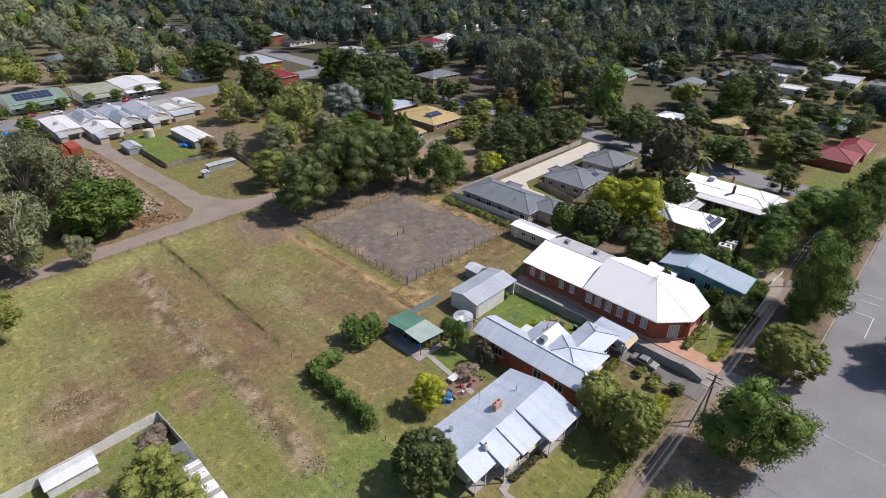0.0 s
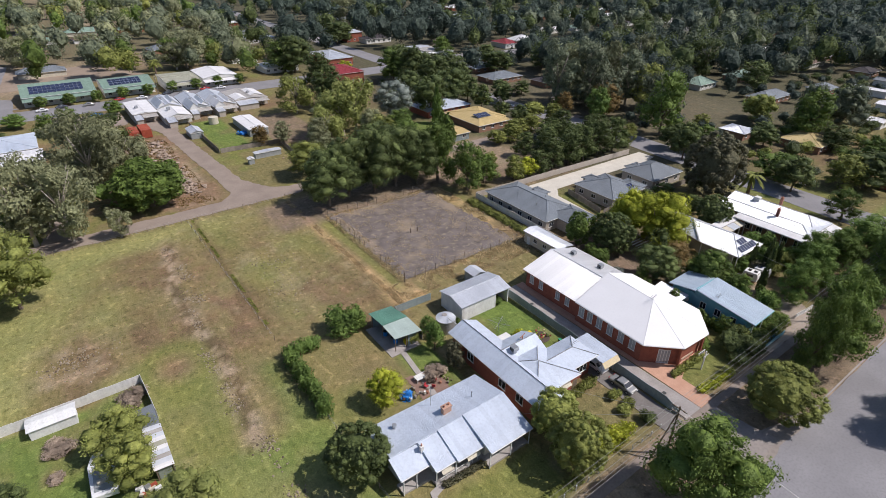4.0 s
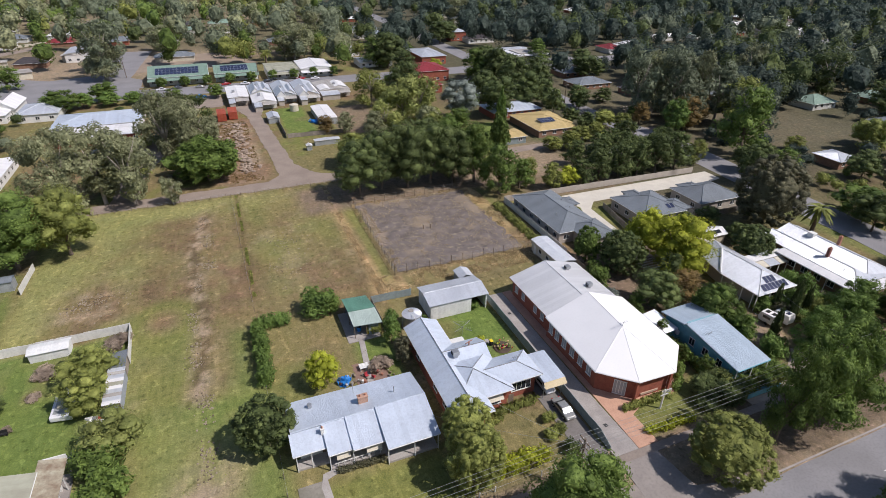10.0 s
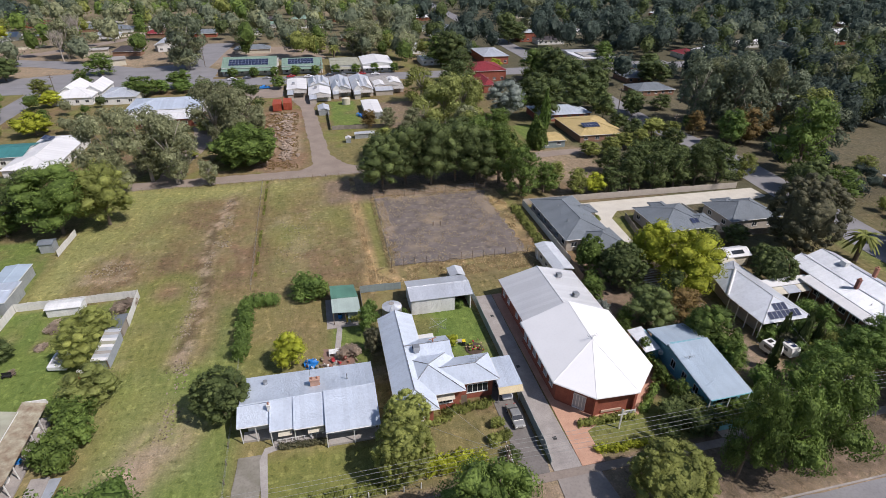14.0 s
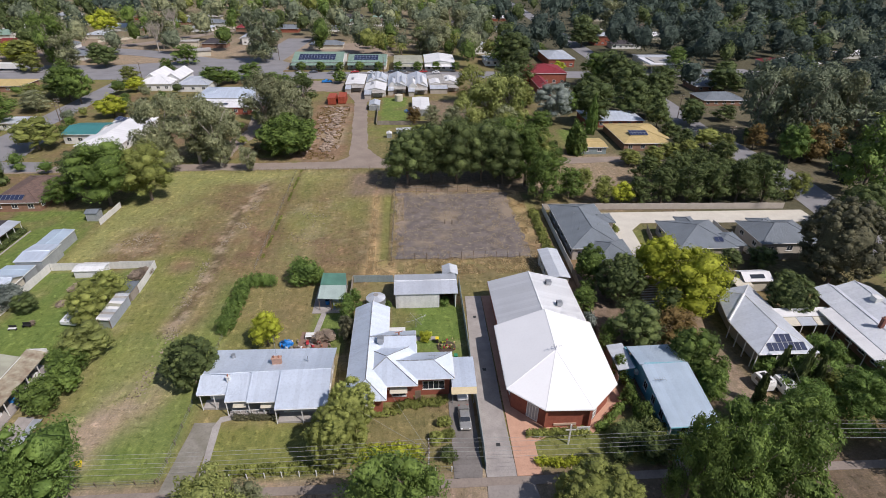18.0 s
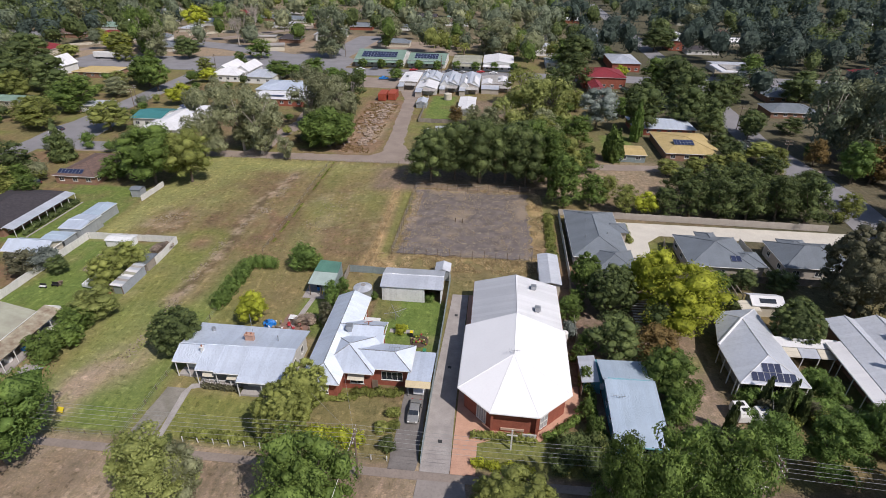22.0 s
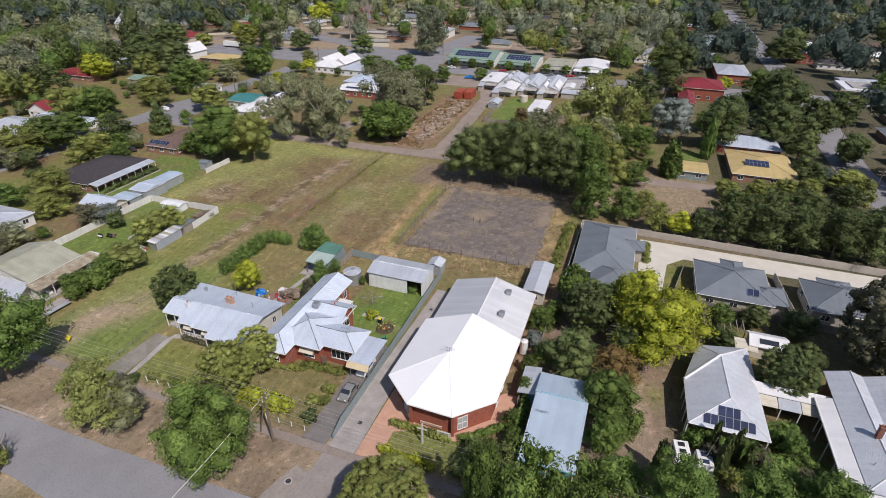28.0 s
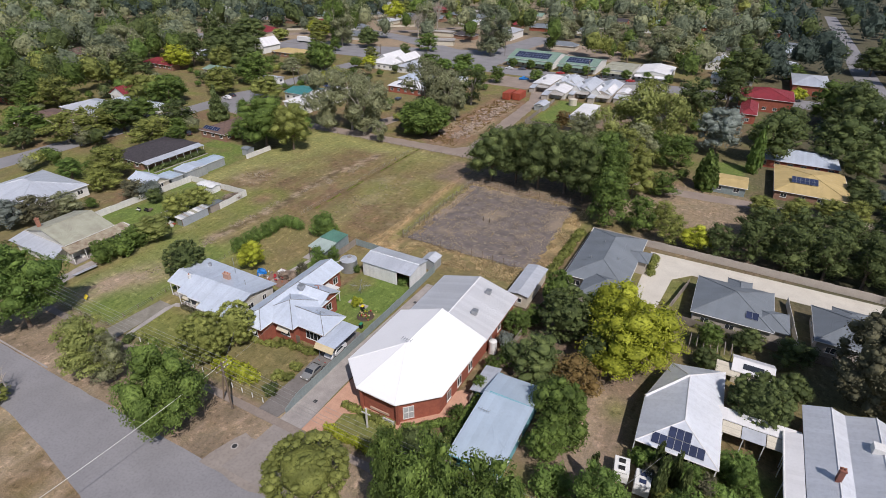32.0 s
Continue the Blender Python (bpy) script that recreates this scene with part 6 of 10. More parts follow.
for x, y in ((36.0, 118), (40.2, 112), (35.0, 110)):
    part("roof_vent", Geo().tube([(x, y, 4.0), (x, y, 4.9)], 0.1, 6), STEEL, u1)

# ---- the white-roofed homestead ----
h = thing("house", 58, 75, "low house with a bright pale faceted roof and deep verandahs", "house")
V3 = [(53.0, 65.9, 3.6), (63.5, 65.9, 3.6), (62.9, 86.4, 3.6), (55.2, 84.6, 3.6), (52.7, 75.0, 3.6)]
VR = [(58.4, 70.5, 5.7), (57.9, 80.3, 5.7)]
FOOT.append((52, 64, 65, 87))
for f in ([V3[0], V3[1], VR[0]], [V3[1], V3[2], VR[1], VR[0]], [V3[2], V3[3], VR[1]], [V3[3], V3[4], VR[1]], [V3[4], V3[0], VR[0], VR[1]]):
    part("roof_facet", Geo().slab(f, 0.16), ROOF_GALV, h)
for a, b in ((V3[0], VR[0]), (V3[1], VR[0]), (V3[2], VR[1]), (V3[3], VR[1]), (VR[0], VR[1])):
    part("ridge_cap", Geo().tube([a, b], 0.10, 6), ROOF_WHITE, h)
part("hip_flashing", Geo().tube([V3[4], VR[1]], 0.26, 6), ROOF_WHITE, h)
for i in range(5):
    part("gutter", Geo().tube([(q[0], q[1], 3.5) for q in (V3[i], V3[(i + 1) % 5])], 0.09, 6), WHITE_PAINT, h)
part("wall", Geo().prism([(54.6, 67.6), (62.0, 67.6), (61.6, 85.0), (56.0, 83.6), (54.2, 75.2)], -0.2, 3.45), RENDERED, h)
for u in (57.0, 60.0):
    window(h, "s", u, 67.6, 0.9, 1.6, 1.5)
for u in (69.0, 72.0):
    window(h, "e", u, 62.0, 0.9, 1.4, 1.5)
panels(h, (54.9, 66.35, 3.81), (1, 0, 0), (0, 0.91, 0.415), 7, 1, 0.92, 1.5)
panels(h, (56.82, 67.78, 4.46), (1, 0, 0), (0, 0.91, 0.415), 3, 1, 0.92, 1.5)
for x in (53.0, 56.5, 60.0, 63.3):
    part("verandah_post", Geo().box(x - 0.07, x + 0.07, 66.05, 66.2, 0, 3.5), WHITE_PAINT, h)
for y in (67, 69.5, 72, 74.5):
    part("verandah_post", Geo().box(52.9, 53.05, y, y + 0.14, 0, 3.5), WHITE_PAINT, h)
w = thing("covered_walkway", 69, 77, "white roofed walkway between two houses", "walkway")
part("roof", Geo().slab([(62.2, 75.9, 3.5), (73.1, 75.9, 3.5), (73.1, 78.0, 3.9), (62.2, 78.0, 3.9)], 0.12), ROOF_WHITE, w)
for x0, x1, m in ((63.4, 65.8, CREAM), (65.9, 68.9, ROOF_GALV), (69.0, 71.4, CREAM)):
    part("awning", Geo().slab([(x0, 73.8, 3.0), (x1, 73.8, 3.0), (x1, 75.8, 3.4), (x0, 75.8, 3.4)], 0.06), m, w)
for x in (63.6, 66.2, 68.8, 71.2):
    part("post", Geo().box(x - 0.06, x + 0.06, 73.9, 74.02, 0, 3.0), WHITE_PAINT, w)
FOOT.append((73, 86, 58, 84))
h = thing("house", 80, 71, "long house with a twin-ridged pale steel roof and white verandah", "house")
part("wall", Geo().box(73.8, 84.6, 61.0, 82.4, -0.2, 4.75), BRICK_BROWN, h)
for nm, pts in (("roof_west", [(73.0, 83.0, 4.7), (73.0, 60.4, 4.7), (76.3, 63.6, 5.75), (76.3, 83.0, 5.75)]),
                ("roof_inner", [(76.3, 83.0, 5.75), (76.3, 63.6, 5.75), (78.1, 62.0, 5.1), (78.1, 83.0, 5.1)]),
                ("roof_middle", [(78.1, 83.0, 5.1), (78.1, 62.0, 5.1), (81.4, 64.6, 6.3), (81.4, 83.0, 6.3)]),
                ("roof_east", [(81.4, 83.0, 6.3), (81.4, 64.6, 6.3), (85.4, 60.4, 4.7), (85.4, 83.0, 4.7)]),
                ("roof_south", [(73.0, 60.4, 4.7), (85.4, 60.4, 4.7), (81.4, 64.6, 6.3), (78.1, 62.0, 5.1), (76.3, 63.6, 5.75)])):
    part(nm, Geo().slab(pts, 0.16), ROOF_GALV, h)
for a, b in (((76.3, 63.6, 5.78), (76.3, 83.0, 5.78)), ((81.4, 64.6, 6.33), (81.4, 83.0, 6.33)), ((73.0, 60.4, 4.73), (76.3, 63.6, 5.78)), ((78.1, 62.0, 5.13), (81.4, 64.6, 6.33)), ((85.4, 60.4, 4.73), (81.4, 64.6, 6.33))):
    part("ridge_cap", Geo().tube([a, b], 0.09, 6), ROOF_WHITE, h)
ge = Geo()
ge.v, ge.f = [(73.8, 82.4, 4.6), (84.6, 82.4, 4.6), (81.4, 82.4, 6.15), (78.1, 82.4, 4.95), (76.3, 82.4, 5.6)], [(0, 4, 3, 2, 1)]
part("gable", ge, BRICK_BROWN, h)
for y in (62.5, 65.5, 68.5, 71.5, 74.5):
    window(h, "w", y, 73.8, 0.95, 1.5, 1.5)
chimney(h, 76.1, 69.4, 5.2, 7.5, 0.6, mat("dark_chimney_brick", (0.26, 0.105, 0.075), (0.20, 0.08, 0.06), courses=0.086), 2)
chimney(h, 83.2, 72.0, 5.2, 7.6, 0.6)
part("roof_cooler", Geo().box(80.2, 81.5, 76.0, 77.4, 5.6, 6.9), WHITE_PAINT, h, bevel=0.05)
part("vent_pipe", Geo().tube([(74.6, 64.6, 4.9), (74.6, 64.6, 5.7)], 0.06, 6), STEEL, h)
part("verandah_south", Geo().slab([(70.8, 58.2, 4.1), (85.8, 58.2, 4.1), (85.4, 60.3, 4.6), (73.0, 60.3, 4.6)], 0.1), ROOF_WHITE, h)
for x in (71.0, 74.6, 78.2, 81.8, 85.4):
    part("verandah_post", Geo().box(x - 0.06, x + 0.06, 58.3, 58.42, 0, 4.05), WHITE_PAINT, h)
part("verandah_roof", Geo().slab([(70.8, 58.2, 4.1), (72.95, 60.3, 4.6), (72.95, 76.9, 4.6), (70.8, 76.9, 4.1)], 0.12), ROOF_WHITE, h)
part("verandah_fascia", Geo().tube([(70.8, 58.2, 4.0), (70.8, 76.9, 4.0)], 0.16, 8), WHITE_PAINT, h)
for y in (61.5, 65, 68.5, 72):
    part("verandah_post", Geo().box(70.9, 71.02, y, y + 0.12, 0, 4.0), WHITE_PAINT, h)
s = thing("pavilion", 66.6, 91.0, "small pale pavilion with a skylight", "shed")
part("wall", Geo().box(64.2, 69.6, 89.2, 92.8, -0.1, 2.7), CREAM, s)
g = Geo()
roof_hip(g, 63.8, 70.0, 88.8, 93.2, 2.7, 3.7, "x", False, False)
part("roof", g, ROOF_WHITE, s)
part("skylight", Geo().slab([(65.4, 89.4, 3.06), (68.4, 89.4, 3.06), (68.4, 90.3, 3.46), (65.4, 90.3, 3.46)], 0.04), GLASS_DARK, s)
part("awning", Geo().slab([(61.6, 87.6, 2.3), (65.2, 87.6, 2.3), (65.2, 90.6, 2.6), (61.6, 90.6, 2.6)], 0.06), CREAM, s)

# ---- west: cream-roofed house, sheds, neighbours ----
h = house("house", "old house with a weathered cream steel roof and verandah", -82.8, -67.3, 59.2, 70.8, 3.9, 5.9, "y", (False, False), ROOF_CREAM, BOARDS, 0.4, "sn", [(-79.6, 61.0, 6.6)])
part("verandah_roof", Geo().slab([(-67.6, 58.6, 3.72), (-64.6, 58.6, 2.9), (-64.6, 73.0, 2.9), (-67.6, 73.0, 3.72)], 0.1), ROOF_STREAKED, h)
part("verandah_barge", Geo().box(-67.7, -64.6, 72.95, 73.1, 2.7, 3.6), WHITE_PAINT, h)
for i in range(6):
    part("verandah_post", Geo().box(-64.8, -64.68, 58.9 + i * 2.75, 59.02 + i * 2.75, 0, 2.85), WHITE_PAINT, h)
    part("verandah_bracket", Geo().slab([(-64.78, 58.9 + i * 2.75, 2.85), (-64.7, 58.9 + i * 2.75, 2.85), (-64.7, 59.7 + i * 2.75, 2.85), (-64.78, 59.7 + i * 2.75, 2.85)], 0.22), WHITE_PAINT, h)
part("verandah_floor", Geo().box(-67.8, -64.5, 58.8, 72.8, 0, 0.25), CONCRETE_DARK, h)
part("side_roof", Geo().slab([(-83.2, 55.6, 2.8), (-66.0, 55.6, 2.8), (-67.4, 59.2, 3.6), (-83.2, 59.2, 3.6)], 0.1), ROOF_GALV, h)
part("side_wall", Geo().box(-82.4, -68.4, 56.6, 59.4, -0.1, 2.85), BOARDS, h)
for x, y, w_, m_, nm in ((-66.4, 61.6, 0.5, WHITE_PAINT, "white washing machine"), (-66.0, 64.6, 0.4, BLUE_TARP, "blue plastic tub"), (-66.6, 67.4, 0.6, FENCE_WOOD, "old timber box"), (-65.8, 70.2, 0.4, WHITE_PAINT, "white bucket"), (-66.9, 71.6, 0.5, STEEL, "grey steel trunk")):
    tagged(part("stored_box", Geo().box(x - w_, x + w_, y - w_ * 0.7, y + w_ * 0.7, 0.25, 0.3 + 1.3 * w_), m_), f"{nm} stored on a cluttered verandah", "box", "verandah clutter")
strip("side_drive", [(-62.6, 47.6), (-59.2, 47.6), (-59.8, 52.5), (-61.2, 61.6), (-63.5, 61.6), (-62.7, 52.3)], 0.03, CONCRETE_DARK, "grey stained drive beside a hedgerow", "driveway", 0.15, 61, 1.2)
tagged(part("tin_sheet", Geo().slab([(-60.9, 55.8, 0.25), (-59.5, 55.9, 0.6), (-59.2, 60.5, 0.6), (-60.9, 60.9, 0.25)], 0.04), ROOF_GALV), "blue-grey tin sheets leaning beside a drive", "tin sheet")
s = thing("garden_shed", -84.6, 128.6, "small grey garden shed at the paddock edge", "shed")
part("wall", Geo().box(-86.0, -83.2, 127.4, 130.0, -0.1, 2.2), SHED_GREY, s)
g = Geo()
roof_hip(g, -86.2, -83.0, 127.2, 130.2, 2.2, 2.7, "x", False, False, 0.06)
part("roof", g, ROOF_GREY, s)
s = thing("white_shed", -72.5, 101.8, "low white steel garden shed with a shallow gabled roof", "shed")
part("wall", Geo().box(-75.1, -69.2, 100.4, 103.2, -0.1, 1.75), SHED_WHITE, s)
g = Geo()
roof_hip(g, -75.3, -69.0, 100.2, 103.4, 1.75, 2.1, "x", False, False, 0.08)
part("roof", g, SHED_WHITE, s)
s = thing("timber_carport", -60.6, 87, "narrow open carport with a patched and streaked pale roof", "carport")
for y in (82.6, 86.6, 90.6):
    for x in (-61.7, -59.65):
        part("post", Geo().box(x, x + 0.12, y, y + 0.12, -0.1, 2.1), TIMBER, s)
part("side_wall", Geo().box(-59.6, -59.5, 82.8, 90.5, -0.1, 2.0), mat("blue_grey_steel", (0.42, 0.45, 0.50), (0.36, 0.39, 0.44), 0.4, 3.0, 0.6, sheets=0.5), s)
part("door", Geo().box(-61.5, -59.8, 82.75, 82.82, 0.0, 1.75), mat("dull_green_door", (0.30, 0.33, 0.28), (0.24, 0.27, 0.23), 0.6, 4.0, 0.7), s)
for i in range(10):
    y = 82.4 + i * 0.86
    part("roof_sheet", Geo().slab([(-59.4, y, 2.05), (-59.4, y + 0.9, 2.05), (-61.9, y + 0.9, 2.25 + 0.03 * (i % 2)), (-61.9, y, 2.25 + 0.03 * (i % 2))], 0.05), (ROOF_GALV, ROOF_WHITE, ROOF_CREAM, ROOF_WHITE, ROOF_GALV, RUST_BOX if i == 3 else ROOF_TIN)[(i * 7 + 3) % 6], s)
s = thing("lean_to", -61.1, 93.5, "low grey tin lean-to beside a fence", "shed")
part("wall", Geo().box(-62.4, -59.6, 91.5, 95.5, -0.1, 1.75), FENCE_WOOD, s)
part("roof", Geo().slab([(-62.7, 91.2, 1.8), (-59.5, 91.2, 1.98), (-59.5, 95.8, 1.98), (-62.7, 95.8, 1.8)], 0.05), ROOF_GREY, s)
for nm, lb, x0, x1, y0, y1, ze, zr, ax, rf, wl in (
        ("shed", "low pale steel shed beside a fence", -88.2, -82.4, 102.8, 110.4, 2.9, 3.3, "x", ROOF_PALE, SHED_GREY),
        ("shed", "flat grey-blue steel shed beside a fence", -88.4, -83.4, 110.6, 118.0, 2.6, 2.8, "y", ROOF_BLUE, SHED_GREY),
        ("shed", "flat grey steel carport by the fence", -89.6, -83.6, 98.4, 102.6, 2.2, 2.35, "x", ROOF_BLUE, SHED_GREY),
        ("garage", "cream garage with a pale gabled roof", -93.5, -83.0, 91.8, 98.0, 2.6, 4.0, "x", ROOF_PALE, CREAM),
        ("house", "dark tiled house with a pale verandah roof", -117.5, -101.5, 101.5, 123.5, 2.6, 4.6, "y", ROOF_TILE_DARK, BRICK_BROWN),
        ("house", "brick house with a brown tiled hipped roof", -113.5, -100.5, 133.5, 152.5, 2.6, 4.6, "y", ROOF_TILE, BRICK_BROWN),
        ("house", "white house with a pale hipped steel roof", -120.0, -98.0, 65.0, 83.5, 3.0, 5.4, "x", ROOF_GALV, WHITE_PAINT),
        ("house", "white-roofed house with solar panels", -114.0, -99.5, 177.0, 210.0, 3.0, 4.6, "y", ROOF_WHITE, WHITE_PAINT),
        ("house", "pale blue-roofed long building", -96.0, -66.0, 238.0, 258.0, 3.2, 5.0, "x", ROOF_PALE, WHITE_PAINT),
        ("house", "flat white-roofed building with roof panels", -92.0, -65.0, 223.5, 237.5, 3.0, 3.6, "x", ROOF_WHITE, BRICK),
        ("house", "white hipped house behind gum trees", -131.0, -115.0, 264.0, 282.0, 3.2, 5.8, "x", ROOF_WHITE, WHITE_PAINT),
        ("house", "pale house with a wide verandah", -112.0, -97.0, 262.0, 281.0, 3.2, 5.2, "x", ROOF_GALV, WHITE_PAINT),
        ("house", "house with a sandy steel roof", 69.5, 88.0, 175.0, 198.5, 2.7, 4.8, "x", ROOF_YELLOW, BRICK_BROWN),
        ("garage", "small garage with a sandy roof", 53.0, 63.0, 172.0, 181.8, 2.6, 3.0, "x", ROOF_YELLOW, FENCE_GREEN),
        ("house", "house with a pale blue-grey hipped roof", 64.5, 87.5, 202.0, 217.0, 2.7, 4.4, "x", ROOF_PALE, BRICK),
        ("house", "two-storey brick building with a dark red hipped roof", 55.0, 76.0, 275.0, 296.0, 5.4, 8.2, "x", ROOF_RED, BRICK),
        ("house", "brick wing with a dark red roof", 56.5, 63.0, 252.0, 274.6, 3.8, 5.4, "y", ROOF_RED, BRICK),
        ("house", "low flat-roofed shop behind a fuel canopy", 133.0, 153.0, 322.0, 338.0, 3.4, 4.2, "x", ROOF_GALV, CREAM),
        ("house", "house with a grey hipped roof", 135.0, 150.0, 258.0, 273.0, 2.7, 5.6, "x", ROOF_GREY, BRICK_BROWN),
        ("house", "brick house with a dark red roof", 134.0, 148.0, 52.0, 66.0, 3.0, 5.6, "x", ROOF_RED, BRICK),
        ("house", "wide house with a dark red roof", 148.0, 164.0, 51.0, 60.0, 3.0, 4.8, "x", ROOF_RED, BRICK),
        ("house", "house with a sage green hipped roof", 174.0, 192.0, 58.0, 72.0, 3.0, 5.2, "x", ROOF_SAGE, CREAM),
        ("house", "brick house with a brown tiled roof", -186.0, -166.0, 107.0, 124.0, 2.7, 4.8, "x", ROOF_TILE, BRICK_BROWN),
        ("house", "house with a pale hipped roof", -186.0, -163.0, 126.0, 142.0, 2.7, 4.8, "x", ROOF_GALV, WHITE_PAINT),
        ("house", "white-roofed house behind trees", 76.0, 84.0, 142.0, 151.0, 2.8, 4.6, "x", ROOF_WHITE, WHITE_PAINT),
        ("house", "low white building with a long flat roof", 372.0, 404.0, 368.0, 394.0, 3.4, 5.2, "x", ROOF_WHITE, WHITE_PAINT),
        ("house", "low white building with a long flat roof", 403.0, 428.0, 330.0, 358.0, 3.4, 5.2, "x", ROOF_WHITE, WHITE_PAINT)):
    hip = nm == "house" and "flat" not in lb
    house(nm, lb, x0, x1, y0, y1, ze, zr, ax, (hip, hip), rf, wl, 0.15 if nm == "shed" else 0.4, "" if nm == "shed" else "s" if y0 > 250 else "se", (), "shed" if nm in ("shed", "garage") else "house")

# ---- shops along the main street ----
for lb, x0, x1, y0, y1, ze, zr, ax, rf in (
        ("green-roofed shop with rows of solar panels", -68.0, -40.0, 312.0, 340.0, 4.0, 7.0, "x", ROOF_SAGE), ("green-roofed shop with solar panels", -37.5, -16.0, 312.0, 336.0, 4.0, 6.0, "x", ROOF_SAGE),
        ("pale shop with a parapet", -12.0, 4.0, 308.0, 330.0, 4.4, 4.8, "x", ROOF_CREAM), ("white-fronted shop with gables", 5.0, 22.0, 308.0, 332.0, 4.4, 5.6, "y", ROOF_WHITE)):
    h = house("shop", lb, x0, x1, y0, y1, ze, zr, ax, (False, False), rf, WHITE_PAINT, 0.3, "s", (), "shop", "main street shops")
    if "solar" in lb:
        k = (zr - ze) / ((y1 - y0) / 2)
        panels(h, (x0 + 3.4, y0 + 3.0, ze + k * 3.0), (1, 0, 0), (0, 1, k), int((x1 - x0 - 6.8) / 1.7), 3, 1.62, 2.6, 0.06)
    part("awning", Geo().slab([(x0, y0 - 3.4, 2.9), (x1, y0 - 3.4, 2.9), (x1, y0 + 0.2, 3.4), (x0, y0 + 0.2, 3.4)], 0.1), rf, h)
for lb, x0, x1, y0, y1, ze, zr in (("white flat-roofed shop by the lane", -34.0, -25.0, 262.0, 284.0, 3.4, 3.8), ("white shop with a lower rear roof", -24.5, -14.5, 252.0, 266.0, 2.8, 4.0), ("pale shop with twin gables", -24.5, -14.5, 266.5, 284.0, 3.2, 4.9),
                                   ("pale shop with a gabled roof", -14.0, -5.0, 259.0, 284.0, 3.2, 4.9), ("pale shop with a gabled roof", -4.6, 5.0, 257.0, 284.0, 3.2, 4.9), ("grey shop with a flat roof", 5.6, 20.0, 262.0, 282.0, 3.0, 3.8)):
    h = house("shop", lb, x0, x1, y0, y1, ze, zr, "y", (False, False), ROOF_TIN if "grey" in lb else ROOF_GALV if "pale" in lb else ROOF_WHITE, (BOARDS, RENDERED, SHED_GREY)[int(-x0) % 3], 0.2, "s", (), "shop", "main street shops")
    m_ = (x0 + x1) / 2 + (1.5 if int(-x0) % 2 else -1.5)
    part("lean_to_roof", Geo().slab([(x0 + 0.3, y0 - 5.5, 2.3), (m_, y0 - 5.5, 2.3), (m_, y0 + 0.4, 3.0), (x0 + 0.3, y0 + 0.4, 3.0)], 0.1), ROOF_GALV, h)
    part("lean_to_roof", Geo().slab([(m_ + 0.2, y0 - 3.4, 2.4), (x1 - 0.3, y0 - 3.4, 2.4), (x1 - 0.3, y0 + 0.4, 2.9), (m_ + 0.2, y0 + 0.4, 2.9)], 0.1), ROOF_TIN, h)
    part("lean_to_wall", Geo().box(x0 + 0.5, m_ - 0.2, y0 - 5.2, y0 + 0.3, -0.1, 2.25), RENDERED, h)
    for x in (m_ + 0.5, x1 - 0.5):
        part("lean_to_post", Geo().box(x - 0.06, x + 0.06, y0 - 3.3, y0 - 3.18, 0, 2.35), TIMBER, h)
    part("roof_duct", Geo().box(m_ - 0.6, m_ + 0.6, y0 + 8, y0 + 9.4, zr - 0.6, zr + 0.7), STEEL, h, bevel=0.05)

# ---- more of the town, street by street ----
def add_verandah(x0, x1, y0, y1, z0, z1, material, parent, axis="x"):
    q = [(x0, y0, z0), (x1, y0, z1), (x1, y1, z1), (x0, y1, z0)] if axis == "x" else [(x0, y0, z0), (x1, y0, z0), (x1, y1, z1), (x0, y1, z1)]
    part("verandah_roof", Geo().slab(q, 0.1), material, parent)


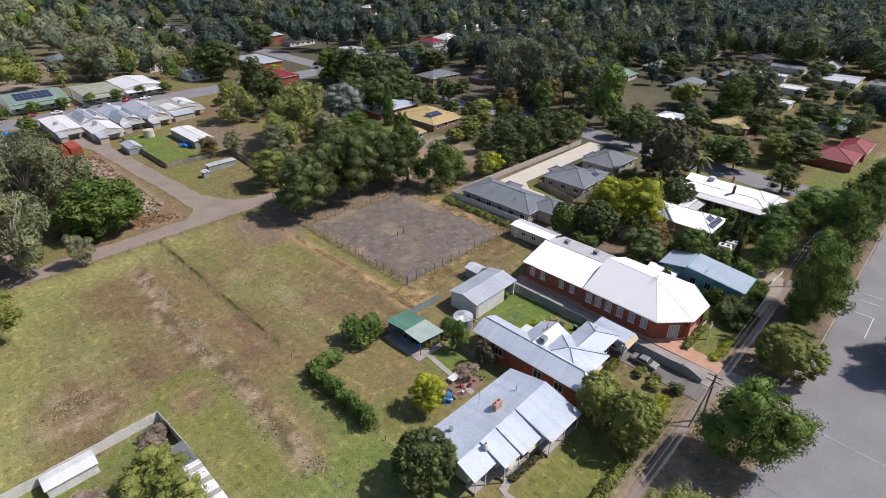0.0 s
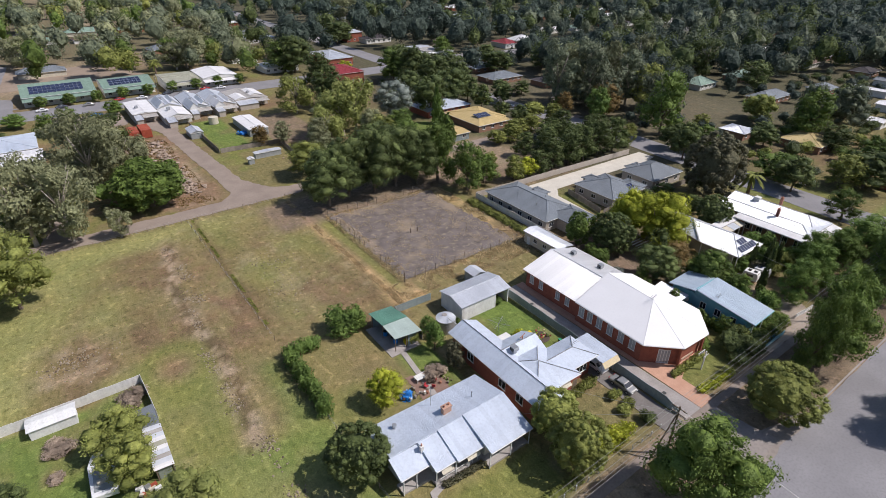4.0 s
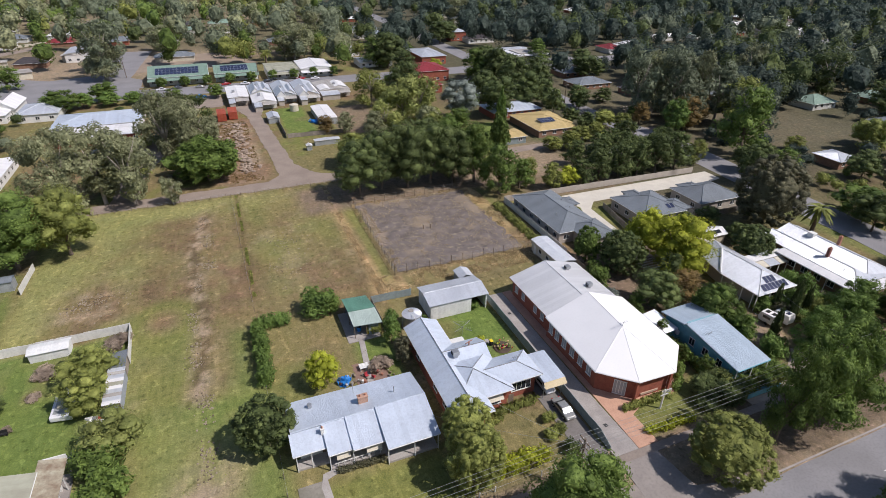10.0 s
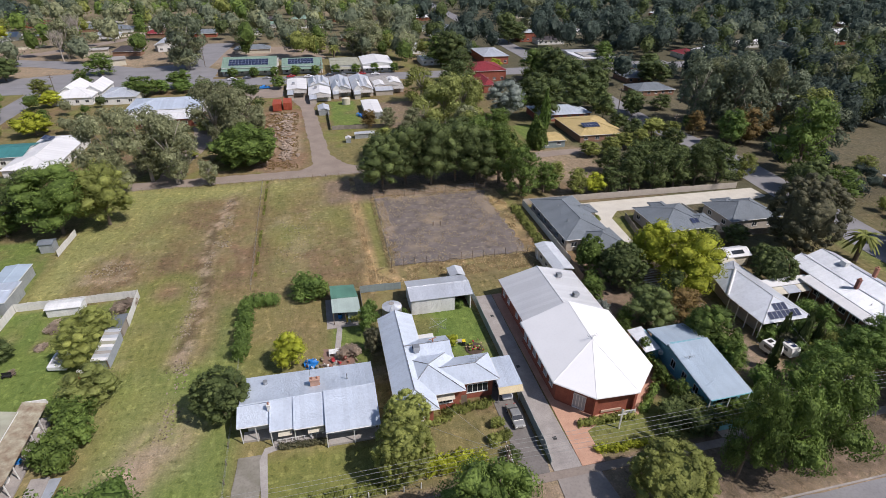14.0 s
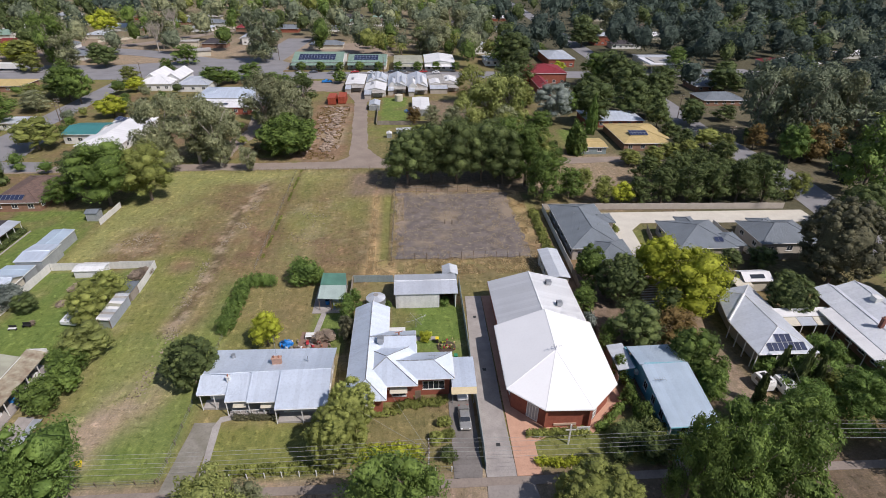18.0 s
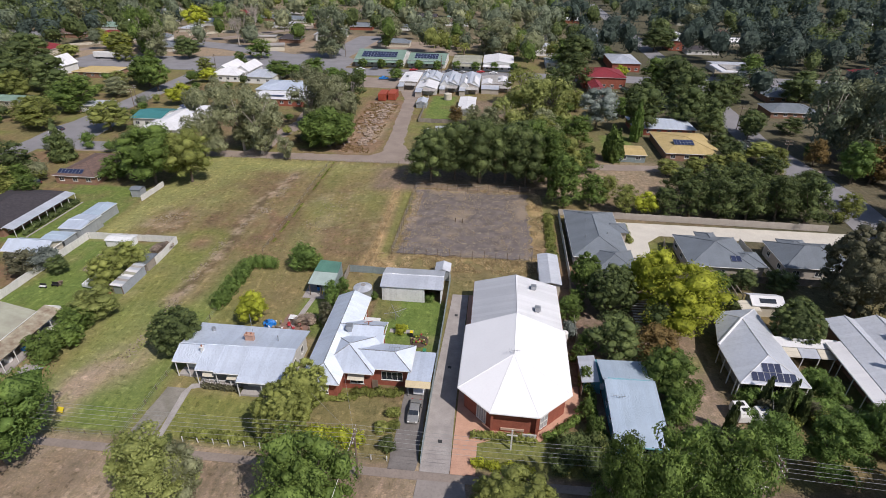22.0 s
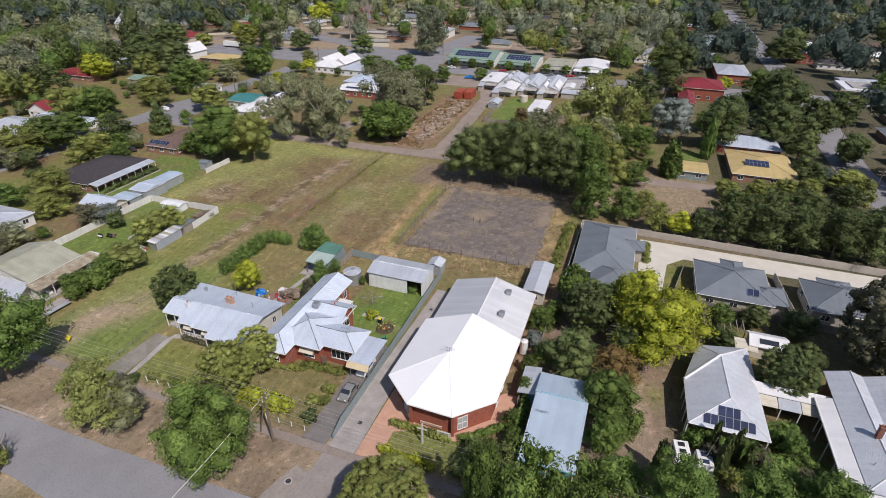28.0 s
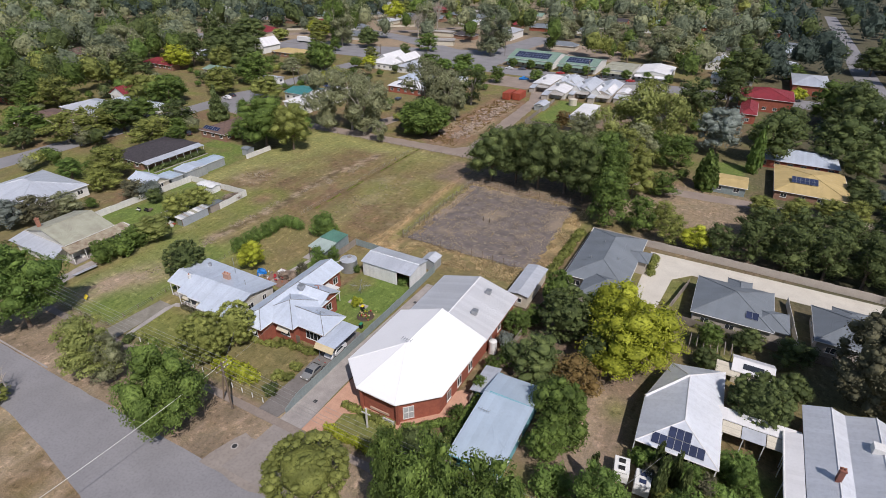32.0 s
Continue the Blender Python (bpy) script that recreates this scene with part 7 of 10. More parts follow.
for nm, lb, x0, x1, y0, y1, ze, zr, ax, hip, rf, wl in (
        ("house", "white cottage with twin red gables", -189.0, -177.0, 149.0, 160.0, 3.0, 6.2, "y", 0, ROOF_RED, WHITE_PAINT),
        ("house", "long house with a pale hipped roof", -177.0, -152.0, 140.0, 150.5, 2.8, 4.8, "x", 1, ROOF_PALE, WHITE_PAINT),
        ("shed", "white shed behind a garden", -160.0, -146.0, 204.0, 213.0, 2.8, 3.6, "x", 0, ROOF_GALV, WHITE_PAINT),
        ("house", "pale building with a long red roof", -280.0, -255.0, 312.0, 330.0, 3.5, 7.0, "x", 1, ROOF_RED, CREAM),
        ("house", "white hall with a steep pale gabled roof", -220.5, -211.0, 265.0, 280.0, 4.2, 8.6, "y", 0, ROOF_WHITE, WHITE_PAINT),
        ("house", "low house with a sandy roof", -203.0, -181.0, 262.5, 277.0, 2.8, 4.4, "x", 1, ROOF_YELLOW, BRICK_BROWN),
        ("house", "house with a teal roof end", -124.0, -112.0, 188.0, 202.0, 3.4, 4.6, "x", 0, ROOF_TEAL, WHITE_PAINT),
        ("house", "brick and white corner hotel building", 76.0, 92.0, 317.0, 347.0, 4.6, 6.6, "x", 1, ROOF_GALV, BRICK),
        ("house", "pale house among far trees", 66.0, 86.0, 424.0, 440.0, 3.0, 5.0, "x", 1, ROOF_PALE, WHITE_PAINT),
        ("house", "large pale store building", -116.0, -98.0, 392.0, 418.0, 5.0, 6.0, "y", 0, ROOF_GALV, WHITE_PAINT),
        ("house", "house with a white gabled roof", 34.0, 50.0, 358.0, 376.0, 3.2, 6.0, "y", 0, ROOF_GALV, WHITE_PAINT),
        ("shed", "pale shed beside the main street", 40.0, 60.0, 321.0, 338.0, 3.0, 4.2, "x", 0, ROOF_WHITE, WHITE_PAINT),
        ("house", "olive-roofed house in a leafy garden", 150.0, 166.0, 89.0, 103.0, 2.8, 4.6, "x", 1, ROOF_YELLOW, BRICK_BROWN),
        ("house", "brick house with a dark roof", 143.0, 160.0, 212.0, 224.0, 2.6, 4.4, "x", 1, ROOF_TILE_DARK, BRICK_BROWN),
        ("house", "brick house with a dark roof", 126.0, 146.0, 232.0, 246.0, 2.6, 4.8, "x", 1, ROOF_GREY, BRICK_BROWN),
        ("house", "house with a bright red roof", 204.0, 216.0, 310.0, 326.0, 3.0, 5.4, "x", 1, ROOF_RED, WHITE_PAINT),
        ("house", "white house beside a red-roofed one", 220.0, 236.0, 312.0, 328.0, 3.0, 6.4, "x", 1, ROOF_WHITE, WHITE_PAINT),
        ("house", "pale house with a wide hipped roof", 152.0, 168.0, 276.0, 288.0, 2.8, 4.6, "x", 1, ROOF_GREY, BRICK_BROWN),
        ("house", "two-storey red building with white verandahs", 126.0, 139.0, 392.0, 404.0, 6.2, 8.4, "x", 1, ROOF_GALV, BRICK),
        ("house", "pale low house with shaded walls", 134.0, 155.0, 378.0, 390.0, 3.0, 4.8, "x", 1, ROOF_TILE_DARK, WHITE_PAINT),
        ("house", "house with a grey roof and white carport", 143.0, 153.0, 112.0, 122.0, 2.8, 4.0, "y", 1, ROOF_GALV, BRICK_BROWN),
        ("cabin", "long white park cabin", 262.0, 268.0, 106.0, 122.0, 3.0, 3.6, "y", 0, ROOF_WHITE, WHITE_PAINT),
        ("cabin", "long white park cabin", 290.0, 300.0, 104.0, 122.0, 3.0, 3.8, "y", 0, ROOF_GREY, WHITE_PAINT),
        ("cabin", "long white park cabin", 234.0, 244.0, 90.0, 102.0, 3.0, 3.6, "y", 0, ROOF_WHITE, WHITE_PAINT),
        ("cabin", "long white park cabin", 270.0, 292.0, 76.0, 92.0, 3.0, 3.8, "y", 0, ROOF_GALV, WHITE_PAINT),
        ("cabin", "long pale park cabin", 274.0, 286.0, 56.0, 72.0, 3.0, 3.8, "y", 0, ROOF_GREY, WHITE_PAINT),
        ("cabin", "pale cabin in a park", 202.0, 210.0, 88.0, 98.0, 2.8, 3.4, "y", 0, ROOF_WHITE, WHITE_PAINT),
        ("cabin", "white park building among trees", 386.0, 402.0, 264.0, 282.0, 3.0, 4.0, "y", 0, ROOF_WHITE, WHITE_PAINT),
        ("cabin", "white park building among trees", 382.0, 397.0, 226.0, 240.0, 3.0, 4.4, "x", 0, ROOF_WHITE, WHITE_PAINT),
        ("cabin", "small white park building among trees", 285.0, 296.0, 254.0, 266.0, 3.0, 4.0, "y", 0, ROOF_WHITE, WHITE_PAINT),
        ("house", "white hall with a row of gables", -131.0, -122.0, 271.0, 290.0, 3.4, 6.4, "y", 0, ROOF_WHITE, WHITE_PAINT),
        ("house", "white hall with a row of gables", -121.7, -113.5, 273.0, 292.0, 3.4, 6.2, "y", 0, ROOF_WHITE, WHITE_PAINT),
        ("house", "green-roofed shed with roof panels among trees", -197.0, -184.0, 206.0, 216.0, 2.8, 4.0, "x", 0, ROOF_SAGE, CREAM),
        ("house", "low grey school building", 470.0, 520.0, 380.0, 400.0, 4.0, 5.5, "x", 1, ROOF_WHITE, WHITE_PAINT)):
    hp = bool(hip)
    house(nm, lb, x0, x1, y0, y1, ze, zr, ax, (hp, hp), rf, wl, 0.5, "se" if y0 < 260 else "s", (), "house")
# stone church with a steep pale roof
h = house("church", "pale stone church with a steep slate roof", -350.0, -322.0, 340.0, 362.0, 5.0, 13.0, "x", (False, False), ROOF_GALV, CREAM, 0.3, "s", (), "church")
part("porch", Geo().box(-339, -333, 335, 340.4, 0, 5.0), CREAM, h)
# verandahs and roof panels on houses placed above
vd = thing("verandah", -100.2, 112, "pale steel verandah roof along a dark tiled house", "verandah")
add_verandah(-101.6, -98.8, 101.8, 123.2, 2.75, 2.35, ROOF_GALV, vd)
for i in range(9):
    part("post", Geo().box(-99.0, -98.88, 102.0 + i * 2.6, 102.12 + i * 2.6, 0, 2.35), WHITE_PAINT, vd)
vw = thing("verandah", -101.0, 66, "white lean-to verandah beside a white house", "verandah")
add_verandah(-123.0, -100.5, 61.8, 65.6, 2.4, 2.9, ROOF_GALV, vw, "y")
for i in range(7):
    part("post", Geo().box(-122.8 + i * 3.6, -122.66 + i * 3.6, 61.9, 62.04, 0, 2.4), WHITE_PAINT, vw)
for nm, org, al, up, c_, r_ in (("tiled house roof panels", (-112.6, 134.6, 2.95), (1, 0, 0), (0, 0.9, 0.42), 7, 1), ("sandy roof panels", (73.6, 180.6, 3.86), (1, 0, 0), (0, 0.984, 0.176), 6, 2),
                                ("white roof panels", (-107.5, 200.0, 4.2), (0, 1, 0), (-0.96, 0, 0.25), 4, 2), ("flat roof panels", (-88.0, 226.0, 3.42), (1, 0, 0), (0, 1, 0.085), 9, 1), ("white hall roof panels", (-219.9, 279.0, 4.95), (0, -1, 0), (0.733, 0, 0.68), 6, 2)):
    s = thing("solar_array", org[0], org[1], f"dark blue solar panels, {nm}", "solar panels")
    panels(s, org, al, up, c_, r_, 1.05, 1.75)
# gabled extensions on shops, so that the row reads as small roofs
for x0, x1, y0, y1, ze, zr in ((-13.6, -9.6, 258, 270, 3.6, 5.6), (-9.4, -5.2, 260, 272, 3.6, 5.5), (-4.2, 0.2, 256, 270, 3.5, 5.5), (0.4, 4.8, 258, 272, 3.5, 5.4), (-23.8, -19.6, 267, 280, 3.6, 5.6), (-19.4, -15.0, 269, 280, 3.6, 5.5),
                               (6.0, 12.0, 262.5, 272, 3.3, 4.2), (12.4, 19.4, 266, 278, 3.3, 4.3)):
    s = thing("shop_annex", (x0 + x1) / 2, (y0 + y1) / 2, "small gabled tin roof of a shop annex", "shop", "shop annexes")
    g = Geo()
    roof_hip(g, x0, x1, y0, y1, ze, zr, "y", False, False, 0.1)
    part("roof", g, (ROOF_WHITE, ROOF_GALV)[int(x0) % 2], s)
    part("wall", Geo().box(x0 + 0.2, x1 - 0.2, y0 + 0.2, y1 - 0.2, 0, ze), WHITE_PAINT, s)
    ge = Geo()
    ge.v, ge.f = [(x0 + 0.2, y0 + 0.2, ze - 0.1), (x1 - 0.2, y0 + 0.2, ze - 0.1), ((x0 + x1) / 2, y0 + 0.2, zr - 0.15)], [(0, 1, 2)]
    part("gable", ge, WHITE_PAINT, s)
# curved path behind the gum trees, yard of the motel, pale gravel yards
strip("side_track", [(-70, 167), (-63, 167), (-63, 182), (-58, 203), (-62, 222), (-68, 222), (-65, 203), (-69, 184)], 0.02, GRAVEL, "curving gravel track behind gum trees", "track", 0.3, 31)
strip("gravel_yard", rect(-60, -36, 262, 284), 0.02, GRAVEL, "gravel yard behind the shops", "yard", 0.5, 32, 3)
strip("station_yard", rect(-80, -14, 350, 400), 0.02, mat("dusty_yard", (0.33, 0.26, 0.20), (0.26, 0.20, 0.15), 0.08, 1.0, 0.97), "dusty bare yard behind the shops", "yard", 2.0, 33, 6)
strip("forecourt", rect(126, 190, 294, 312), 0.025, ASPHALT, "wide asphalt forecourt", "yard", 0.3, 34, 5)
strip("road_junction", [(-152, 299), (-136, 286), (-108, 299), (-72, 304), (-72, 330), (-90, 350), (-118, 341), (-168, 324), (-235, 324), (-235, 306), (-170, 305)], 0.085, ASPHALT, "wide grey asphalt junction of two town roads", "road", 0.4, 35, 6)
strip("car_park", [(-152, 184), (-150, 193), (-132, 192), (-130, 176), (-137, 168), (-150, 166)], 0.07, ASPHALT, "asphalt car park beside a white building", "car park", 0.3, 36, 5)
cp = thing("fuel_canopy", 138, 305, "flat white canopy on posts over a fuel forecourt", "canopy")
part("canopy_roof", Geo().box(127.5, 149.5, 297.0, 316.0, 5.0, 5.8), ROOF_SMOOTH_GREY, cp, bevel=0.1)
part("canopy_top", Geo().box(131.0, 147.0, 300.0, 313.0, 5.8, 6.3), ROOF_TIN, cp, bevel=0.05)
for x in (130.0, 138.5, 147.0):
    for y in (299.5, 313.5):
        part("post", Geo().box(x - 0.2, x + 0.2, y - 0.2, y + 0.2, 0, 5.0), STEEL, cp)
for x in (133.0, 143.0):
    fp = thing("fuel_pump", x, 306, "white and dark fuel pump under a canopy", "fuel pump", "fuel pumps")
    part("cabinet", Geo().box(x - 0.5, x + 0.5, 305.6, 306.4, 0, 1.9), WHITE_PAINT, fp, bevel=0.05)
    part("display", Geo().box(x - 0.35, x + 0.35, 305.55, 305.62, 1.2, 1.7), GLASS_DARK, fp)
lorry = thing("lorry", -216.5, 311, "white box lorry parked by the road", "lorry")
part("box", Geo().box(-224.0, -211.5, 309.6, 312.2, 1.1, 3.9), WHITE_PAINT, lorry, bevel=0.06)
part("cab", Geo().box(-211.2, -208.8, 309.7, 312.1, 0.7, 3.2), CAR_WHITE, lorry, bevel=0.2)
part("windscreen", Geo().box(-208.85, -208.76, 309.9, 311.9, 2.0, 2.9), GLASS_DARK, lorry)
for x in (-222.4, -221.0, -213.0, -209.8):
    for y in (309.55, 312.0):
        part("wheel", Geo().tube([(x, y, 0.5), (x, y + 0.25, 0.5)], 0.5, 12), BLACK, lorry)
for i in range(9):
    tree("round", "green", -62 + i * 10.5, 306.3 + (i % 2) * 0.6, 5.2, 2.6, "along the main street", "main street trees")
for x, y in ((-62, 262), (-55, 267), (-130, 300), (-180, 296)):
    tree("open", "green", x, y, 8.5, 4.5, "in the town")

# ---- trees of the town ----
trees("round", "moss", [(-169.9, 157.6, 11.1, 6.1), (-217.7, 209.9, 11.5, 6.3), (-128.8, 182.7, 10.9, 6.9), (-213.1, 170.6, 11.4, 6.1), (-196.4, 218.9, 12.6, 6.1)], "in a town garden")
trees("round", "green", [(-161.7, 160.9, 11.1, 6.5), (-144.4, 125.2, 10.8, 8.2), (-160.5, 204.4, 11.4, 7.8), (-97.6, 275.3, 9.1, 7), (-83.7, 288, 8.3, 6), (-38.3, 278.9, 6.4, 3.5), (114.2, 86.7, 9, 6.9), (-150.5, 136.2, 8.6, 6.6)], "in a town garden")
trees("open", "olive", [(-123.5, 124.6, 8.5, 6.5), (-167.4, 190.2, 9, 6.9), (-202.3, 306.7, 9.4, 7.2), (-15, 376.7, 8.9, 6.8), (99.7, 166.3, 8.9, 4.7), (147.8, 131.5, 5.3, 4), (124.7, 72.3, 10.6, 6.4), (-194, 130.7, 13.6, 9), (-143.6, 113.3, 11.5, 8.9), (-98.1, 87, 6.2, 4.7), (-104.5, 93.7, 9.7, 7.4)], "in a town garden")
trees("open", "green", [(-122.3, 131.4, 6.1, 4.7), (41.3, 162.3, 6.9, 4.9), (34.9, 196.3, 8.2, 5.4), (118.7, 182.3, 6, 3.5), (119.3, 114.3, 9.9, 6.1), (164.9, 99.9, 19, 7.8), (145.5, 71.9, 11.4, 8.8), (175.9, 67.2, 9.3, 5.3), (101, 63.2, 8.3, 4.8), (77.4, 350.4, 8.5, 6.5), (143.2, 300.8, 13.8, 8.4), (-165.5, 104.1, 11.7, 9), (-112.5, 123, 6.3, 4.8)], "in a town garden")
trees("open", "dark", [(-239.7, 251.5, 22.9, 9), (73.6, 229.8, 12.8, 6.5), (51.2, 276.2, 16.5, 9), (24.3, 171.8, 13.3, 8.7), (-181.5, 333.7, 10.4, 7.2), (228.1, 152.9, 14.4, 9), (124.4, 210.2, 6.7, 5.1), (153.4, 110.7, 6.1, 4.7), (287, 211.5, 12.4, 9), (159.8, 88.6, 9.4, 6.5), (199.7, 102.3, 15.7, 8.7), (116.1, 254.1, 13.2, 9), (176.1, 247.6, 15.9, 9), (-216.8, 127.1, 15, 9), (-217.6, 217.8, 18.1, 9), (-128.3, 136.9, 10.8, 7.3)], "in a town garden")
trees("round", "dark", [(-158.7, 254.3, 11, 7.5), (93.6, 263.1, 17.1, 9), (109.1, 242.7, 9.9, 4.8), (123, 394.7, 13.8, 9), (108.3, 207, 9.5, 4.8), (105.8, 201.9, 8.9, 3.9), (328.4, 289.6, 17.5, 9), (146.7, 253.3, 12, 9)], "in a town garden")
trees("round", "fresh", [(-82.8, 151.6, 9.7, 5.3), (120.3, 161.4, 13.8, 4.8), (177.6, 124.9, 9.5, 6.2)], "in a town garden")
trees("round", "olive", [(99.7, 177.3, 6.7, 5), (34, 157.6, 12.5, 5.6), (66.7, 161.8, 5.1, 3.6), (74.9, 163.1, 5.8, 3.5), (82.7, 167.8, 5.5, 4)], "in a town garden")
trees("column", "green", [(51.3, 173.7, 11.9, 2.7)], "in a town garden")
trees("open", "fresh", [(64.3, 225.5, 8.3, 4.2), (85.2, 52, 9.5, 7.1), (97.3, 48.2, 7.1, 4.5), (-113.8, 87.5, 6.4, 4.9)], "in a town garden")
trees("gum", "gum", [(-260.8, 205.5, 21.1, 9), (-222.4, 171, 19.2, 9), (-321.6, 336.8, 16.4, 9), (-188.1, 313.9, 18.8, 9), (-94.4, 360.1, 20.8, 9), (-65.8, 419, 16.1, 9), (-26.9, 392, 14.1, 8.7), (4.3, 360.3, 13.6, 9), (149.6, 180.2, 28, 8.2), (132.5, 187.4, 28, 8.1), (204.9, 202.8, 23.8, 9), (-254.6, 205.6, 22.4, 9), (-258.3, 292.3, 17, 9), (-140.2, 107.3, 7.7, 5.7)], "in a town garden")
trees("open", "moss", [(-234.1, 342.7, 9.7, 7)], "in a town garden")
trees("open", "rust", [(137.5, 171.4, 12.7, 7.4)], "in a town garden")
trees("gum", "grey", [(140.8, 147.4, 20.4, 9)], "in a town garden")
trees("gum", "dark", [(230, 181.1, 21.1, 9)], "in a town garden")
trees("open", "bronze", [(-92.6, 66.3, 7.2, 5.6), (-85, 87.5, 5.8, 3.8)], "in a town garden")
trees("open", "gum", [(-92.5, 73.3, 5.7, 4.4)], "in a town garden")
trees("round", "blue", [(-95, 61, 7.8, 4.1)], "in a town garden")
trees("round", "grey", [(185.5, 97.0, 18.5, 7.4), (172.0, 103.0, 19.0, 6.0)], "beside park cabins")
trees("round", "dark", [(114.0, 122.5, 9.0, 4.6), (142.7, 104.6, 8.3, 4.7), (131.1, 68.8, 11.5, 7.6), (181.9, 76.0, 9.5, 5.5), (281.8, 94.7, 9.5, 7.0), (227.0, 84.0, 7.0, 5.5), (109.5, 79.8, 10.8, 5.0)], "in a shaded garden")

trees("round", "dark", [(-193.0, 236.0, 16.0, 9.0), (-206.0, 228.0, 15.0, 9.0), (-184.0, 226.0, 12.0, 7.5), (-232.0, 262.0, 17.0, 9.5), (-244.0, 288.0, 17.0, 9.5)], "in a leafy garden")

# ---- more trees of the near streets ----
trees("open", "gum", [(-195.9, 325.2, 27, 9.5), (-331.6, 445.8, 20.1, 9.5)], "beside a quiet town street")
trees("round", "moss", [(-220.8, 331.3, 12.2, 8.3), (-240.0, 310.7, 7.6, 6.4), (-240.0, 477.3, 13.7, 9.5)], "beside a quiet town street")
trees("round", "dark", [(-170.4, 319.3, 11.9, 7.3), (55.6, 316.9, 19.1, 9.5), (94.8, 240.4, 16.6, 7.9), (159.6, 278.3, 10.7, 5.8)], "beside a quiet town street")
trees("round", "green", [(-144.7, 241.8, 15.5, 6.2)], "beside a quiet town street")
trees("open", "olive", [(-139.6, 278.3, 8.8, 5.2), (46.7, 231.0, 9.8, 4.3)], "beside a quiet town street")
trees("open", "dark", [(-334.3, 501.2, 15.3, 9.5)], "beside a quiet town street")
trees("gum", "gum", [(-161.0, 376.7, 23.6, 9.5), (-29.3, 420.8, 15.7, 8.4), (35.9, 438.9, 19.8, 9.5)], "beside a quiet town street")
trees("open", "green", [(-128.5, 326.1, 11.4, 8.2), (41.7, 186.9, 11.1, 6.8)], "beside a quiet town street")
trees("gum", "green", [(8.1, 380.2, 14.4, 9.5)], "beside a quiet town street")
trees("gum", "dark", [(-47.3, 222.0, 15.6, 7.3), (62.2, 483.3, 17.7, 9.5)], "beside a quiet town street")
# cloud shade over these trees is in their leaf tone
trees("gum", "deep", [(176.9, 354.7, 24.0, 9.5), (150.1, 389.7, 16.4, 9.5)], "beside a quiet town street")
trees("round", "lime", [(-121.4, 221.4, 8.6, 6.0), (-130.4, 262.9, 6.6, 4.3)], "beside a quiet town street")
trees("open", "sage", [(-167.9, 249.5, 7.0, 6.0), (-62.8, 216.8, 4.3, 4.2)], "beside a quiet town street")
trees("open", "gum", [(-156.9, 230.7, 8.3, 7.4)], "beside a quiet town street")

# ---- large trees that close the streets behind ----
trees("gum", "green", [(-193.1, 312.9, 29.0, 9.4)], "beside the main road")
trees("round", "lime", [(-225.7, 437.7, 17.0, 9.5), (-223.8, 333.0, 11.3, 8.9), (-217.0, 208.3, 13.0, 7.6), (78.8, 302.8, 6.1, 3.7)], "in a town garden")
trees("round", "moss", [(-242.9, 171.0, 10.5, 8.0), (-164.7, 148.6, 13.6, 7.5), (-262.0, 369.4, 8.1, 6.2)], "in a town garden")
trees("gum", "grey", [(-87.6, 333.2, 30.0, 11.0), (38.7, 447.6, 23.0, 12.5), (-245.3, 161.3, 12.0, 5.5), (-231.9, 180.0, 20.7, 11.5)], "among town gardens")
trees("open", "dark", [(-210.1, 175.1, 14.0, 11.0), (-213.8, 236.4, 18.0, 13.0), (40.2, 241.4, 18.0, 8.7), (-142.6, 124.0, 11.8, 7.4), (95.1, 273.3, 17.2, 9.0)], "in a leafy garden")
trees("open", "green", [(-156.6, 204.2, 14.5, 8.9), (51.6, 321.8, 17.0, 11.5), (-204.4, 124.5, 10.9, 6.9)], "in a leafy garden")
trees("round", "green", [(-155.5, 153.5, 13.6, 7.0), (-151.5, 246.8, 14.6, 7.6), (87.9, 265.8, 16.5, 8.3)], "in a leafy garden")
trees("open", "olive", [(-155.7, 182.1, 12.0, 8.3), (-121.9, 119.7, 9.0, 6.2), (-278.8, 250.7, 20.0, 10.0), (28.8, 176.1, 13.2, 7.2)], "in a leafy garden")
trees("gum", "olive", [(-147.1, 106.4, 11.0, 8.5)], "on a street corner")
trees("round", "dark", [(68.4, 205.4, 16.5, 7.6), (86.4, 216.6, 16.0, 8.0), (101.6, 228.9, 15.0, 5.8), (115.5, 386.0, 15.8, 9.5), (102.3, 425.8, 9.6, 7.1), (-153.7, 94.7, 7.3, 3.3)], "beside a side road")
trees("gum", "gum", [(-64.4, 401.8, 19.0, 7.9), (10.0, 361.4, 21.0, 11.5), (158.8, 454.6, 24.0, 12.0)], "behind the main street")
tree("column", "fresh", 63.8, 194.4, 15.0, 2.3, "beside a blue-grey tree")


def bare_gum(x, y, h, r, seed):
    """A dead gum: pale forked limbs and twigs, no leaves."""
    t = thing("dead_tree", x, y, "bare pale dead gum tree in an open yard", "tree")
    g = limbs(h, r, 0.45, seed, 9, 0.3)
    g.v = [(x + a, y + b, z) for a, b, z in g.v]
    part("trunk", g, BARK_PALE, t)
    rr = random.Random(seed)
    for k in range(14):
        q, a = limbs(h * 0.42, r * 0.5, 0.14, seed + k, 8, 0.3), rr.uniform(0, 6.28)
        u = rr.uniform(0.15, 0.6) * r
        q.v = [(x + b + u * math.cos(a), y + c + u * math.sin(a), z + h * rr.uniform(0.498, 0.502)) for b, c, z in q.v]
        part("branch", q, BARK_PALE, t)


bare_gum(-160.9, 367.9, 20.0, 6.5, 301)
bare_gum(-160.8, 396.8, 25.0, 7.8, 321)

